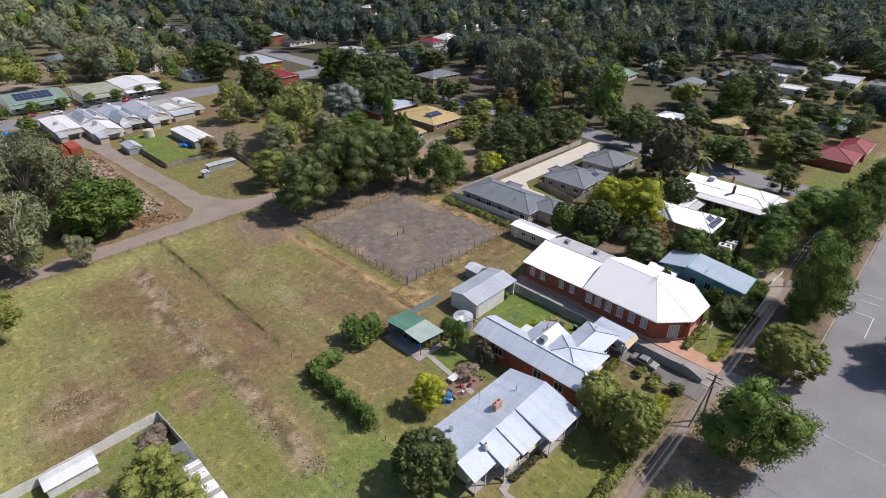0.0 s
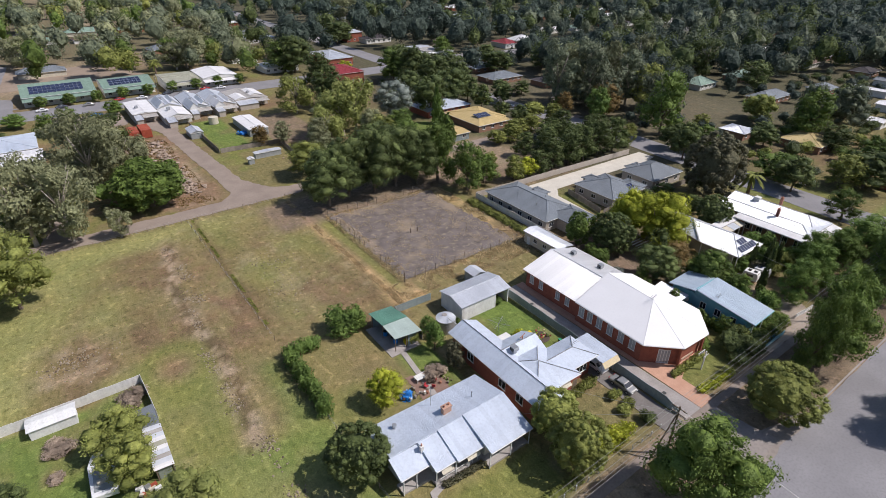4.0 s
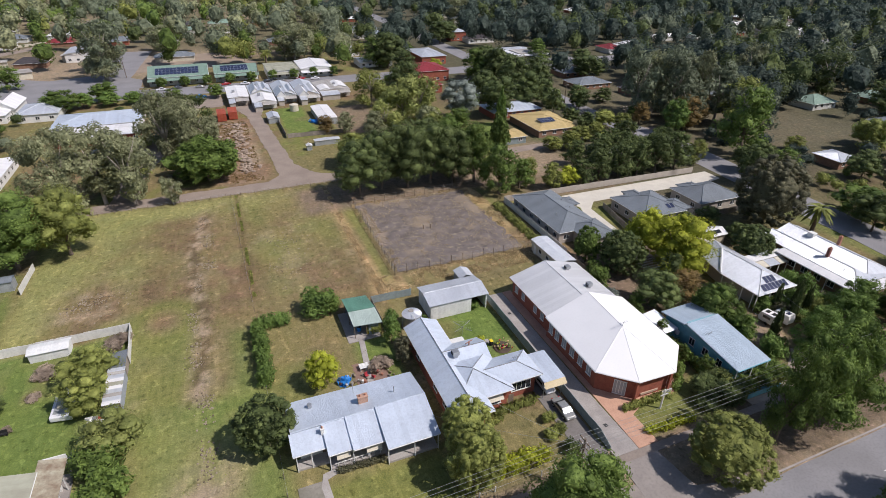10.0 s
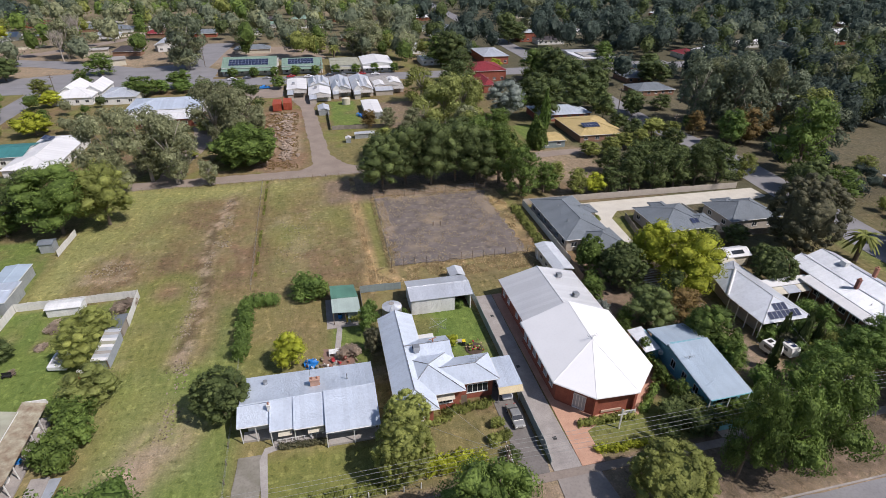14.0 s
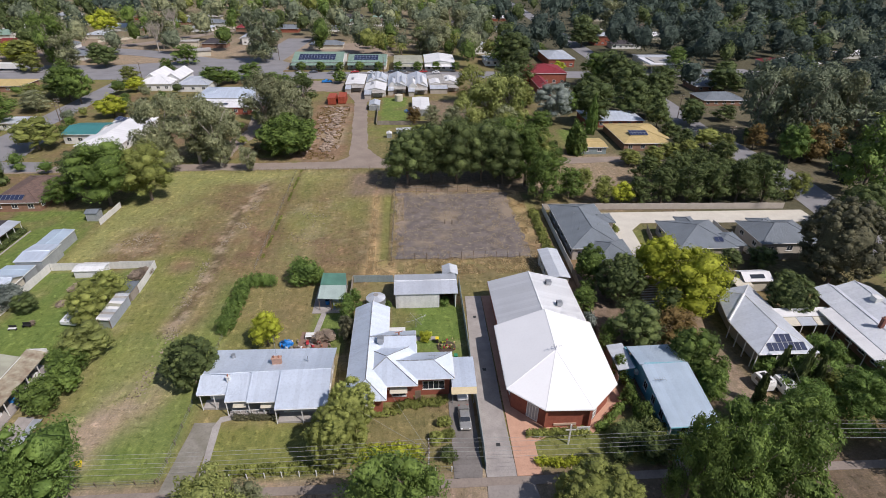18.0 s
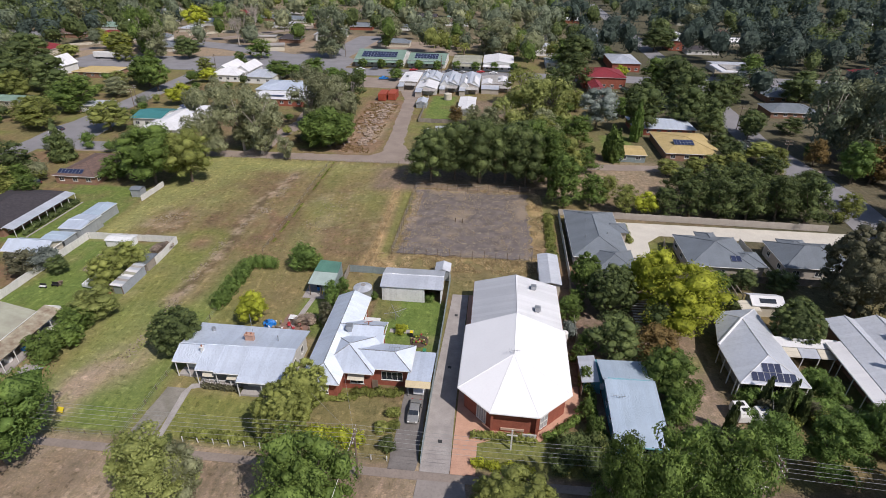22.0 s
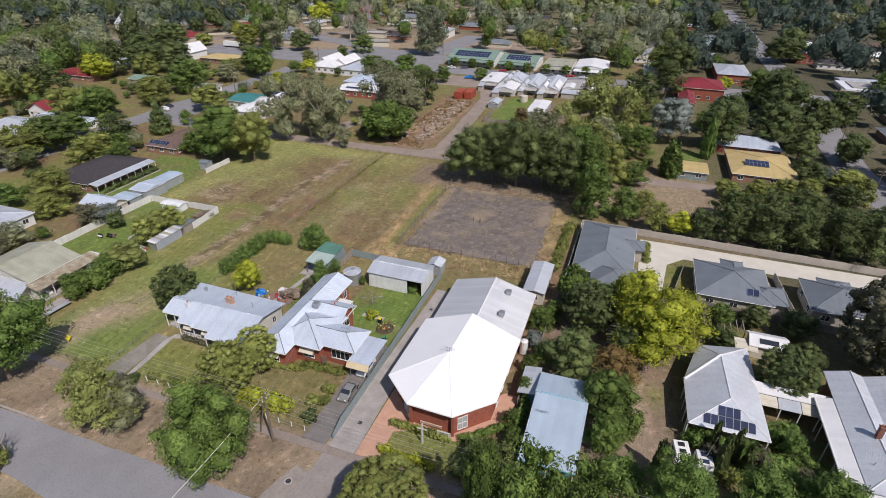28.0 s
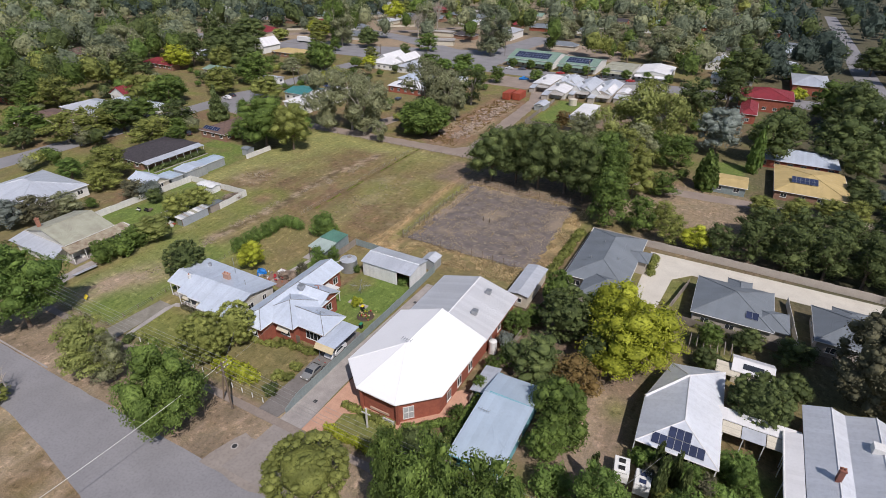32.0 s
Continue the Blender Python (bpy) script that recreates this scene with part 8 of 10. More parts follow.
# ---- fences ----
def panel_fence(name, label, a, b, h, material, step=2.4, thick=0.06, post=True, h_end=None):
    """Fence panels between posts from a to b; the last panel may slope to h_end."""
    L = math.dist(a, b)
    n = max(1, round(L / step))
    ux, uy = (b[0] - a[0]) / L, (b[1] - a[1]) / L
    t = thing(name, (a[0] + b[0]) / 2, (a[1] + b[1]) / 2, label, "fence")
    nx, ny = -uy * thick / 2, ux * thick / 2
    for i in range(n):
        s0, s1 = L * i / n + 0.03, L * (i + 1) / n - 0.03
        p = [(a[0] + ux * s0 + nx, a[1] + uy * s0 + ny), (a[0] + ux * s0 - nx, a[1] + uy * s0 - ny), (a[0] + ux * s1 - nx, a[1] + uy * s1 - ny), (a[0] + ux * s1 + nx, a[1] + uy * s1 + ny)]
        k = h + 0.05 * math.sin(i * 2.3)
        e = h_end if (h_end and i == n - 1) else k
        part("panel", Geo().prism(p, 0.02, [k, k, e, e]), material, t)
        if post:
            x, y = a[0] + ux * L * i / n, a[1] + uy * L * i / n
            part("post", Geo().box(x - 0.05, x + 0.05, y - 0.05, y + 0.05, 0, k + 0.04), material, t)
    return t


def wire_fence(name, label, a, b, h, step=2.6, wires=4, material=None, r=0.06):
    L = math.dist(a, b)
    n = max(1, round(L / step))
    t = thing(name, (a[0] + b[0]) / 2, (a[1] + b[1]) / 2, label, "fence")
    for i in range(n + 1):
        x, y = a[0] + (b[0] - a[0]) * i / n, a[1] + (b[1] - a[1]) * i / n
        q = random.Random(i * 7 + int(abs(x) * 10))
        part("post", Geo().tube([(x, y, -0.2), (x + q.uniform(-0.08, 0.08), y + q.uniform(-0.08, 0.08), h * q.uniform(0.92, 1.08))], r, 5), material or TIMBER, t)
    for k in range(wires):
        z = h * (0.25 + 0.7 * k / max(1, wires - 1))
        part("wire", Geo().tube([(a[0], a[1], z), (b[0], b[1], z)], 0.012, 4), STEEL, t)
    return t


panel_fence("steel_fence", "grey-green steel panel fence along the driveway", (5.5, 94.6), (5.3, 48.7), 1.8, FENCE_GREEN, h_end=0.9)
panel_fence("steel_fence", "grey-green steel panel fence behind the tank", (-16.4, 96.2), (-8.1, 96.0), 1.7, FENCE_GREEN)
panel_fence("paling_fence", "dark timber fence beside an open shed", (-16.6, 86.5), (-16.6, 96.2), 1.7, FENCE_WOOD)
panel_fence("steel_fence", "pale steel panel fence at the paddock corner", (-81.6, 103.6), (-59.9, 104.0), 1.8, FENCE_STEEL)
panel_fence("steel_fence", "pale steel panel fence facing the paddock", (-59.9, 104.0), (-59.4, 94.2), 1.8, FENCE_STEEL)
panel_fence("steel_fence", "pale steel panel fence between two yards", (-82.6, 74.5), (-81.7, 103.5), 1.8, FENCE_STEEL)
panel_fence("steel_fence", "pale steel fence at the paddock edge", (-81.6, 125.0), (-81.2, 135.5), 1.6, FENCE_STEEL)
panel_fence("paling_fence", "weathered pale fence along the shared driveway", (31.0, 129.6), (97.5, 127.9), 1.8, RENDERED)
panel_fence("steel_fence", "pale steel fence beside the old yard", (30.6, 98.0), (30.9, 129.4), 1.8, FENCE_STEEL)
panel_fence("paling_fence", "grey timber fence between the hall and gardens", (28.9, 64.0), (30.5, 97.5), 1.7, FENCE_WOOD)
panel_fence("paling_fence", "timber fence between two units", (74.0, 103.0), (72.6, 118.6), 1.7, FENCE_STEEL)
panel_fence("paling_fence", "timber fence beside the court", (51.8, 102.5), (54.6, 116.5), 1.7, FENCE_WOOD)
panel_fence("paling_fence", "timber fence behind the units", (52.0, 101.6), (92.0, 101.2), 1.7, FENCE_WOOD)
panel_fence("paling_fence", "patchy grey yard fence behind the shops", (-17.0, 208.0), (-17.4, 246.0), 1.6, FENCE_WOOD)
panel_fence("paling_fence", "patchy grey yard fence behind the shops", (-16.6, 208.0), (4.0, 207.0), 1.6, FENCE_WOOD)
panel_fence("paling_fence", "grey timber fence between back yards", (1.6, 176.0), (4.2, 206.5), 1.6, FENCE_WOOD)
wire_fence("yard_fence", "rusty post and mesh fence along the old yard", (-8.8, 104.6), (25.4, 104.2), 2.2, 2.6, 6)
wire_fence("yard_fence", "rusty post and mesh fence along the old yard", (-8.8, 104.8), (-8.4, 142.5), 2.0, 2.6, 6)
wire_fence("yard_fence", "rusty post and mesh fence along the old yard", (-8.4, 142.6), (24.0, 142.6), 2.0, 3.0, 4)
wire_fence("paddock_fence", "old wire fence across the paddock", (-38.4, 102.0), (-39.2, 160.0), 1.1, 4.0, 3)
wire_fence("paddock_fence", "old wire fence along the lane", (-80.0, 160.2), (-9.0, 160.8), 1.1, 4.0, 3)
wire_fence("boundary_fence", "low wire fence on a grassy boundary", (-38.2, 49.0), (-38.6, 80.0), 1.0, 3.0, 3)
wire_fence("street_fence", "low timber rail fence along the street", (-56.0, 48.6), (-38.6, 48.8), 0.9, 2.5, 2)
wire_fence("front_fence", "white timber post and rail front fence", (-29.0, 49.0), (-13.0, 49.0), 1.0, 2.2, 2, WHITE_PAINT, 0.08)
wire_fence("front_fence", "white timber post and rail front fence", (-6.0, 48.8), (0.6, 48.8), 1.0, 2.0, 2, WHITE_PAINT, 0.08)
for x, y in ((4.4, 122.5), (6.2, 122.3)):
    p = thing("tennis_post", x, y, "short dark post standing on the old yard", "post")
    part("post", Geo().tube([(x, y, 0), (x, y, 1.2)], 0.12, 8), TIMBER, p)
    part("cap", Geo().tube([(x, y, 1.2), (x, y, 1.26)], 0.14, 8), STEEL, p)


panel_fence("front_fence", "low teal board fence before a blue cottage", (32.0, 48.8), (39.0, 48.8), 1.0, BLUE_WALL)
for a, b in (((-268, 347), (-236, 371)), ((-214, 401), (-190, 424)), ((-162, 454), (-137, 473))):
    panel_fence("rail_fence", "long low cream fence beside the railway", a, b, 1.5, CREAM, 4.0, 0.15, False)

panel_fence("cottage_fence", "low turquoise fence before a cottage garden", (31.9, 49.6), (37.5, 49.3), 0.9, BLUE_WALL, 1.4, 0.05)
gt = thing("farm_gate", 48.6, 49.6, "low white timber gate standing open on a drive", "gate")
for z in (0.25, 0.65, 1.05):
    part("rail", Geo().box(45.6, 51.6, 49.55, 49.62, z, z + 0.12).turned(48.6, 49.6, -5), WHITE_PAINT, gt)
for x in (45.6, 48.6, 51.5):
    part("upright", Geo().box(x, x + 0.12, 49.5, 49.56, 0, 1.2).turned(48.6, 49.6, -5), WHITE_PAINT, gt)

# ---- hedges ----
def hedge(label, a, b, w, h, tone, seed, size=0.32, wild=0.25):
    """A clipped or shaggy hedge: leaf clumps over a lumpy body."""
    L = math.dist(a, b)
    n = max(2, int(L / (w * 0.6)))
    rnd_ = random.Random(seed)
    lob = []
    for i in range(n + 1):
        t = i / n
        lob.append(((a[0] + (b[0] - a[0]) * t + rnd_.uniform(-wild, wild) * 0.5, a[1] + (b[1] - a[1]) * t + rnd_.uniform(-wild, wild) * 0.5, h * 0.5), (w * rnd_.uniform(0.5, 0.68), w * rnd_.uniform(0.5, 0.68), h * rnd_.uniform(0.5, 0.5 + wild))))
    cx, cy = (a[0] + b[0]) / 2, (a[1] + b[1]) / 2
    t = thing("hedge", cx, cy, label, "hedge")
    part("leaves", crown(lob, int(150 * L * (w + h) / 2 * 0.5 / (size / 0.32) ** 2), size, seed), LEAF[tone], t)
    return t


hedge("shaggy green hedge along a back lawn", (-38.4, 80.4), (-38.2, 95.4), 2.1, 2.6, "fresh", 5, 0.26, 0.4)
hedge("shaggy green hedge along a back lawn", (-37.6, 96.0), (-33.2, 96.0), 1.8, 2.3, "fresh", 6, 0.26, 0.4)
hedge("low clipped flowering hedge before the hall", (12.4, 54.2), (20.6, 54.2), 1.2, 1.0, "olive", 7, 0.26)
hedge("bright green clipped hedge by the street", (12.8, 49.2), (20.0, 48.9), 1.3, 1.0, "lime", 8, 0.26)
hedge("dark low hedge before the hall", (23.0, 54.6), (28.0, 59.0), 1.2, 1.0, "green", 18, 0.26)
hedge("flower bed of low shrubs under brick walls", (-13.4, 58.8), (-6.8, 59.6), 1.3, 0.9, "olive", 9, 0.26)
hedge("flower bed of low shrubs under brick walls", (-6.6, 60.8), (0.4, 61.4), 1.4, 0.9, "olive", 10, 0.26)
hedge("bright green hedge beside the footpath", (-11.6, 51.4), (-4.2, 51.4), 2.6, 1.7, "lime", 11, 0.28)
hedge("low shrubs behind a white front fence", (-29.0, 50.0), (-16.0, 49.9), 1.2, 1.1, "olive", 12, 0.28)
hedge("low shrubs along a verandah", (-31.0, 59.6), (-25.0, 59.2), 0.9, 0.8, "bronze", 13, 0.26)
hedge("overgrown shrubs beside the blue house", (29.6, 56.0), (30.4, 66.0), 1.3, 2.0, "green", 14)
hedge("overgrown garden shrubs before the blue house", (30.0, 50.5), (42.0, 50.8), 2.4, 1.6, "olive", 15)
for i in range(7):
    hedge("clipped box bush along a verandah", (-98.0, 103.6 + i * 2.8), (-97.9, 104.9 + i * 2.8), 1.3, 1.3, "dark", 116 + i)
strip("bed_edging", rect(-97.1, -96.8, 102.5, 122.5), 0.12, CONCRETE, "pale concrete edging of a garden bed", "edging")
hedge("shrubs under a verandah", (54.0, 65.4), (63.0, 65.6), 2.0, 1.8, "green", 17)
hedge("garden bed beside the court", (46.6, 116.4), (46.4, 124.0), 1.6, 1.2, "olive", 19)
hedge("garden shrubs behind a unit", (57.5, 101.9), (69.0, 101.9), 1.4, 1.3, "olive", 20)
hedge("weedy shrubs along a yard fence", (27.6, 106.0), (28.0, 128.0), 2.0, 0.9, "olive", 21)
trees("shrub", "olive", [(0.2, 56.9, 1.6, 1.1), (0.5, 54.3, 1.5, 1.1), (-1.4, 54.0, 1.4, 1.2)], "beside a gravel drive", "drive shrubs")
trees("shrub", "dark", [(0.3, 50.6, 2.0, 1.3), (-30.8, 48.0, 1.6, 1.1)], "beside the street")
tree("shrub", "lime", -2.2, 76.6, 1.9, 1.2, "on a back lawn")
tree("shrub", "fresh", 1.8, 87.4, 1.6, 1.2, "beside a shed")
tree("shrub", "olive", -18.6, 87.0, 2.2, 1.2, "beside an open shed")
tree("open", "fresh", -15.2, 86.5, 4.6, 1.8, "beside a tank")
tree("shrub", "green", -9.2, 86.6, 2.0, 0.9, "beside a tank")
trees("shrub", "dead", [(-72.1, 96.0, 0.9, 2.2), (-72.8, 91.0, 0.5, 1.2), (-75.0, 84.4, 0.6, 0.9), (-61.8, 100.5, 1.6, 2.4), (-20.2, 77.6, 1.8, 2.0)], "as a dry garden clump")


# ---- vehicles ----
def car(name, label, x, y, turn, paint, L=4.6, W=1.78, H=1.42, kind="sedan"):
    t = thing(name, x, y, label, "car")
    prof = {"sedan": [(-0.5, 0.55), (-0.49, 0.80), (-0.30, 0.90), (-0.17, 1.36), (0.12, 1.42), (0.28, 0.96), (0.47, 0.80), (0.5, 0.55)],
            "wagon": [(-0.5, 0.55), (-0.49, 0.95), (-0.45, 1.36), (-0.38, 1.45), (0.10, 1.45), (0.27, 0.98), (0.47, 0.84), (0.5, 0.55)],
            "ute": [(-0.5, 0.6), (-0.5, 0.98), (-0.12, 0.98), (-0.08, 1.5), (0.14, 1.52), (0.28, 1.02), (0.48, 0.9), (0.5, 0.6)]}[kind]
    g = Geo()
    n, k = 0, len(prof)
    for side, inset in ((-1, 0), (1, 0)):
        for u, z in prof:
            w = W / 2 * (0.80 if z > 1.2 else 0.97)
            g.v.append((side * w, u * L, z * H / 1.42))
        for u in (prof[0][0], prof[-1][0]):
            g.v.append((side * W / 2 * 0.95, u * L * 0.99, 0.28))
    m = k + 2
    for i in range(k - 1):
        g.f.append((i, i + 1, m + i + 1, m + i))
    g.f += [tuple(range(k - 1, -1, -1)) + (k, k + 1), tuple(m + i for i in range(k)) + (m + k + 1, m + k), (0, m, m + k, k), (k - 1, k + 1, m + k + 1, m + k - 1), (k, m + k, m + k + 1, k + 1)]

    def put(gg):
        c, s = math.cos(radians(turn)), math.sin(radians(turn))
        gg.v = [(x + a * c - b * s, y + a * s + b * c, z + 0.05) for a, b, z in gg.v]
        return gg

    body = part("body", put(g), paint, t, bevel=0.13)
    hz = H / 1.42
    for nm, pts in (("windscreen", (4, 5)), ("rear_window", (2, 3))):
        (u0, z0), (u1, z1) = prof[pts[0]], prof[pts[1]]
        lo, hi = ((u0, z0), (u1, z1)) if z0 < z1 else ((u1, z1), (u0, z0))
        if kind == "ute" and nm == "rear_window":
            continue
        off = 0.03 if nm == "windscreen" else -0.03
        f = Geo()
        pl = lambda s_, k_: ((s_ * W / 2 * (0.86 - 0.10 * k_)), (lo[0] + (hi[0] - lo[0]) * (0.12 + 0.78 * k_)) * L + off, (lo[1] + (hi[1] - lo[1]) * (0.12 + 0.78 * k_)) * hz + 0.02)
        f.slab([pl(-1, 0), pl(1, 0), pl(1, 1), pl(-1, 1)], 0.02)
        part(nm, put(f), GLASS_DARK, body)
    for s_ in (-1, 1):
        f = Geo()
        f.v = [(s_ * W / 2 * q, u * L, z * hz) for q, u, z in ((0.985, -0.24, 0.98), (0.985, 0.20, 0.98), (0.86, 0.08, 1.30), (0.86, -0.16, 1.30))]
        f.f = [(0, 1, 2, 3)]
        part("side_window", put(f), GLASS_DARK, body)
        f = Geo().box(s_ * W * 0.34 - 0.16, s_ * W * 0.34 + 0.16, L * 0.485, L * 0.505, 0.6 * hz, 0.75 * hz)
        part("headlight", put(f), WHITE_PAINT, body)
        f = Geo().box(s_ * W * 0.36 - 0.14, s_ * W * 0.36 + 0.14, -L * 0.505, -L * 0.485, 0.62 * hz, 0.78 * hz)
        part("tail_light", put(f), CAR_RED, body)
        for u in (-0.31, 0.31):
            wh = part("wheel", put(Geo().tube([(s_ * W * 0.38, u * L, 0.28), (s_ * W * 0.51, u * L, 0.28)], 0.31, 14)), BLACK, t)
            part("rim", put(Geo().tube([(s_ * W * 0.505, u * L, 0.28), (s_ * W * 0.52, u * L, 0.28)], 0.19, 10)), STEEL, wh)
    return t


car("sedan", "silver-bronze sedan parked on a gravel drive", 3.2, 57.6, 180, CAR_SILVER)
car("station_wagon", "white car parked under a carport", 3.3, 63.4, 180, CAR_WHITE, 4.4, 1.75, 1.45, "wagon")
car("sedan", "silver car parked on a side road", 104.5, 196.0, 20, CAR_SILVER)
car("ute", "white utility parked under street trees", 119.5, 79.6, 75, CAR_WHITE, 5.0, 1.8, 1.6, "ute")
car("sedan", "silver car parked in a shaded driveway", 112.0, 66.0, 75, CAR_SILVER)
car("station_wagon", "white car on a quiet side street", -146.0, 176.0, 80, CAR_WHITE, 4.5, 1.8, 1.6, "wagon")
car("sedan", "dark car on a quiet side street", -148.0, 180.5, 80, CAR_DARK)
car("sedan", "dark blue car beside a tiled house", -119.0, 133.2, 60, CAR_DARK)
car("sedan", "silver car on a quiet side street", -143.5, 152.0, 10, CAR_SILVER)
for i, x in enumerate((-62, -55, -45, -33, -24, -13, -6, 4, 11)):
    car("sedan", "car parked on the main street", x, 301.5 + (i % 2) * 2.0, 90 + 20 * (i % 2), (CAR_WHITE, CAR_DARK, CAR_SILVER, CAR_RED)[i % 4])
car("ute", "blue utility behind the shops", -45.0, 280.0, 100, BLUE_TARP, 5.0, 1.8, 1.6, "ute")

def caravan(x, y, turn, word, cells):
    """A small caravan, 2.1 m wide and 3.1 m long, its nose cut back, on one axle."""
    c = thing("caravan", x, y, f"small white caravan with {word} on a dirt yard", "caravan", "two caravans")
    prof = [(-1.55, 0.45), (1.35, 0.45), (1.60, 1.1), (1.25, 2.25), (-1.35, 2.35), (-1.60, 1.6)]
    g, k = Geo(), len(prof)
    g.v = [(x + q, y + u, z) for q in (-1.0, 1.0) for u, z in prof]
    g.f = [tuple(range(k)), tuple(range(2 * k - 1, k - 1, -1))] + [(i, k + i, k + (i + 1) % k, (i + 1) % k) for i in range(k)]
    body = part("body", g.turned(x, y, turn), WHITE_PAINT, c, bevel=0.08)
    for u in (-0.75, 0.45):
        part("roof_hatch", Geo().box(x - 0.42, x + 0.42, y + u - 0.32, y + u + 0.32, 2.3, 2.42).turned(x, y, turn), SOLAR if cells else BLACK, body)
    for q in (-1.0, 1.0):
        part("window", Geo().box(x + q - 0.02, x + q + 0.02, y - 0.7, y + 0.7, 1.3, 1.85).turned(x, y, turn), GLASS_DARK, body)
        part("wheel", Geo().tube([(x + q * 0.82, y - 0.2, 0.33), (x + q * 1.0, y - 0.2, 0.33)], 0.33, 12).turned(x, y, turn), BLACK, c)
    part("window", Geo().slab([(x - 0.7, y - 1.55, 1.62), (x + 0.7, y - 1.55, 1.62), (x + 0.7, y - 1.42, 2.15), (x - 0.7, y - 1.42, 2.15)], 0.03).turned(x, y, turn), GLASS_DARK, body)
    part("drawbar", Geo().tube([(x, y + 1.5, 0.5), (x, y + 2.6, 0.45)], 0.06, 6).turned(x, y, turn), STEEL, c)


caravan(52.3, 62.2, 8, "black hatches", False)
caravan(55.2, 61.4, 4, "solar cells", True)
c = thing("boat", -67.4, 87.0, "white boat with a grey open cockpit on a lawn beside trees", "boat")
part("hull", Geo().prism([(-69.2, 83.8), (-66.2, 83.3), (-66.0, 88.9), (-67.2, 91.4), (-68.4, 91.4), (-69.1, 89.4)], 0.3, 1.1), CAR_WHITE, c, bevel=0.1)
part("cockpit", Geo().prism([(-68.8, 84.5), (-66.6, 84.1), (-66.4, 88.4), (-68.6, 88.6)], 1.05, 1.14), SHED_GREY, c)
part("seat", Geo().box(-68.3, -66.9, 85.4, 86.0, 1.1, 1.5), CREAM, c)
part("windscreen", Geo().slab([(-68.4, 88.2, 1.1), (-66.7, 88.2, 1.1), (-66.9, 87.8, 1.6), (-68.2, 87.8, 1.6)], 0.03), GLASS_DARK, c)
rj = random.Random(8)
jk = thing("junk_pile", -63.1, 81.6, "pile of white and grey boards and boxes by a carport", "junk")
for i in range(9):
    x, y, z = -63.1 + rj.uniform(-0.9, 0.9), 81.5 + rj.uniform(-0.9, 0.9), rj.uniform(0, 0.25)
    part("board" if i % 2 else "box", Geo().box(x, x + rj.uniform(0.3, 0.9), y, y + rj.uniform(0.3, 0.8), z - 0.05, z + rj.uniform(0.1, 0.5)).turned(x, y, rj.uniform(0, 90)), (WHITE_PAINT, SHED_WHITE, RUST_BOX, CREAM, STEEL)[i % 5], jk)
wf = thing("wire_fence", -64.5, 77.5, "low green wire fence on a back lawn", "fence")
for i in range(5):
    x, y = -63.9 - i * 0.33, 80.2 - i * 1.33
    part("post", Geo().tube([(x, y, -0.1), (x, y, 1.15)], 0.04, 6), STEEL, wf)
for z in (0.25, 0.55, 0.85, 1.1):
    part("wire", Geo().tube([(-63.9, 80.2, z), (-65.22, 74.88, z)], 0.015, 4), FENCE_GREEN, wf)
c = thing("cargo_trailer", -79.4, 213, "dark trailer in a yard", "trailer")
part("tray", Geo().box(-80.4, -78.4, 211.6, 214.4, 0.5, 1.1), CAR_DARK, c)
part("wheel", Geo().tube([(-80.5, 213, 0.3), (-80.3, 213, 0.3)], 0.3, 10), BLACK, c)

# ---- power poles and lines ----
def power_pole(x, y, h, turn=0, label="tall dark timber power pole with a crossarm"):
    p = thing("power_pole", x, y, label, "power pole")
    part("pole", Geo().tube([(x, y, -0.5), (x, y, h)], [0.17, 0.12], 8), BARK, p)
    for z in (h - 0.4, h - 1.3):
        part("crossarm", Geo().box(x - 0.06, x + 0.06, y - 1.1, y + 1.1, z - 0.07, z + 0.07).turned(x, y, turn), TIMBER, p)
        for k in (-1.0, -0.4, 0.4, 1.0):
            part("insulator", Geo().tube([(x, y + k, z + 0.07), (x, y + k, z + 0.25)], 0.05, 6).turned(x, y, turn), WHITE_PAINT, p)
    part("stay", Geo().tube([(x, y, h - 1.0), (x - 0.35, y + 0.35, 0)], 0.02, 4), STEEL, p)
    return p


PALE_WIRE = mat("pale_cable", (0.36, 0.36, 0.34), (0.30, 0.30, 0.28), 1.0, 8.0, 0.6, bump=0.0)


def cable(a, b, sag=0.8, r=0.017, m=None):
    n = 14
    pts = [(a[0] + (b[0] - a[0]) * i / n, a[1] + (b[1] - a[1]) * i / n, a[2] + (b[2] - a[2]) * i / n - sag * 4 * (i / n) * (1 - i / n)) for i in range(n + 1)]
    c = part("overhead_cable", Geo().tube(pts, r, 4), m or PALE_WIRE)
    return tagged(c, "thin overhead power cable along the street", "cable", "street power lines")


POLES = [(-58.5, 45.6), (-2.6, 45.6), (49.0, 46.0), (108, 45.0)]
for x, y in POLES:
    power_pole(x, y, 9.6 if x == 49 else 9.2)
prop = thing("pole_prop", -5.4, 46.4, "pale leaning timber prop against a power pole", "power pole")
part("strut", Geo().tube([(-5.4, 46.4, -0.3), (-2.75, 45.65, 7.9)], [0.13, 0.10], 7), TIMBER, prop)
for (xa, ya), (xb, yb) in zip(POLES, POLES[1:]):
    for k in (-1.0, -0.4, 0.4, 1.0):
        cable((xa, ya + k, 9.05), (xb, yb + k, 9.05), 0.7)
    cable((xa, ya - 1.0, 8.1), (xb, yb - 1.0, 8.1), 0.8)
cable((-2.6, 45.6, 8.2), (-9.0, 63.0, 3.4), 0.4, 0.02)
cable((-2.6, 45.6, 8.2), (-17.5, 62, 3.2), 0.5, 0.02)
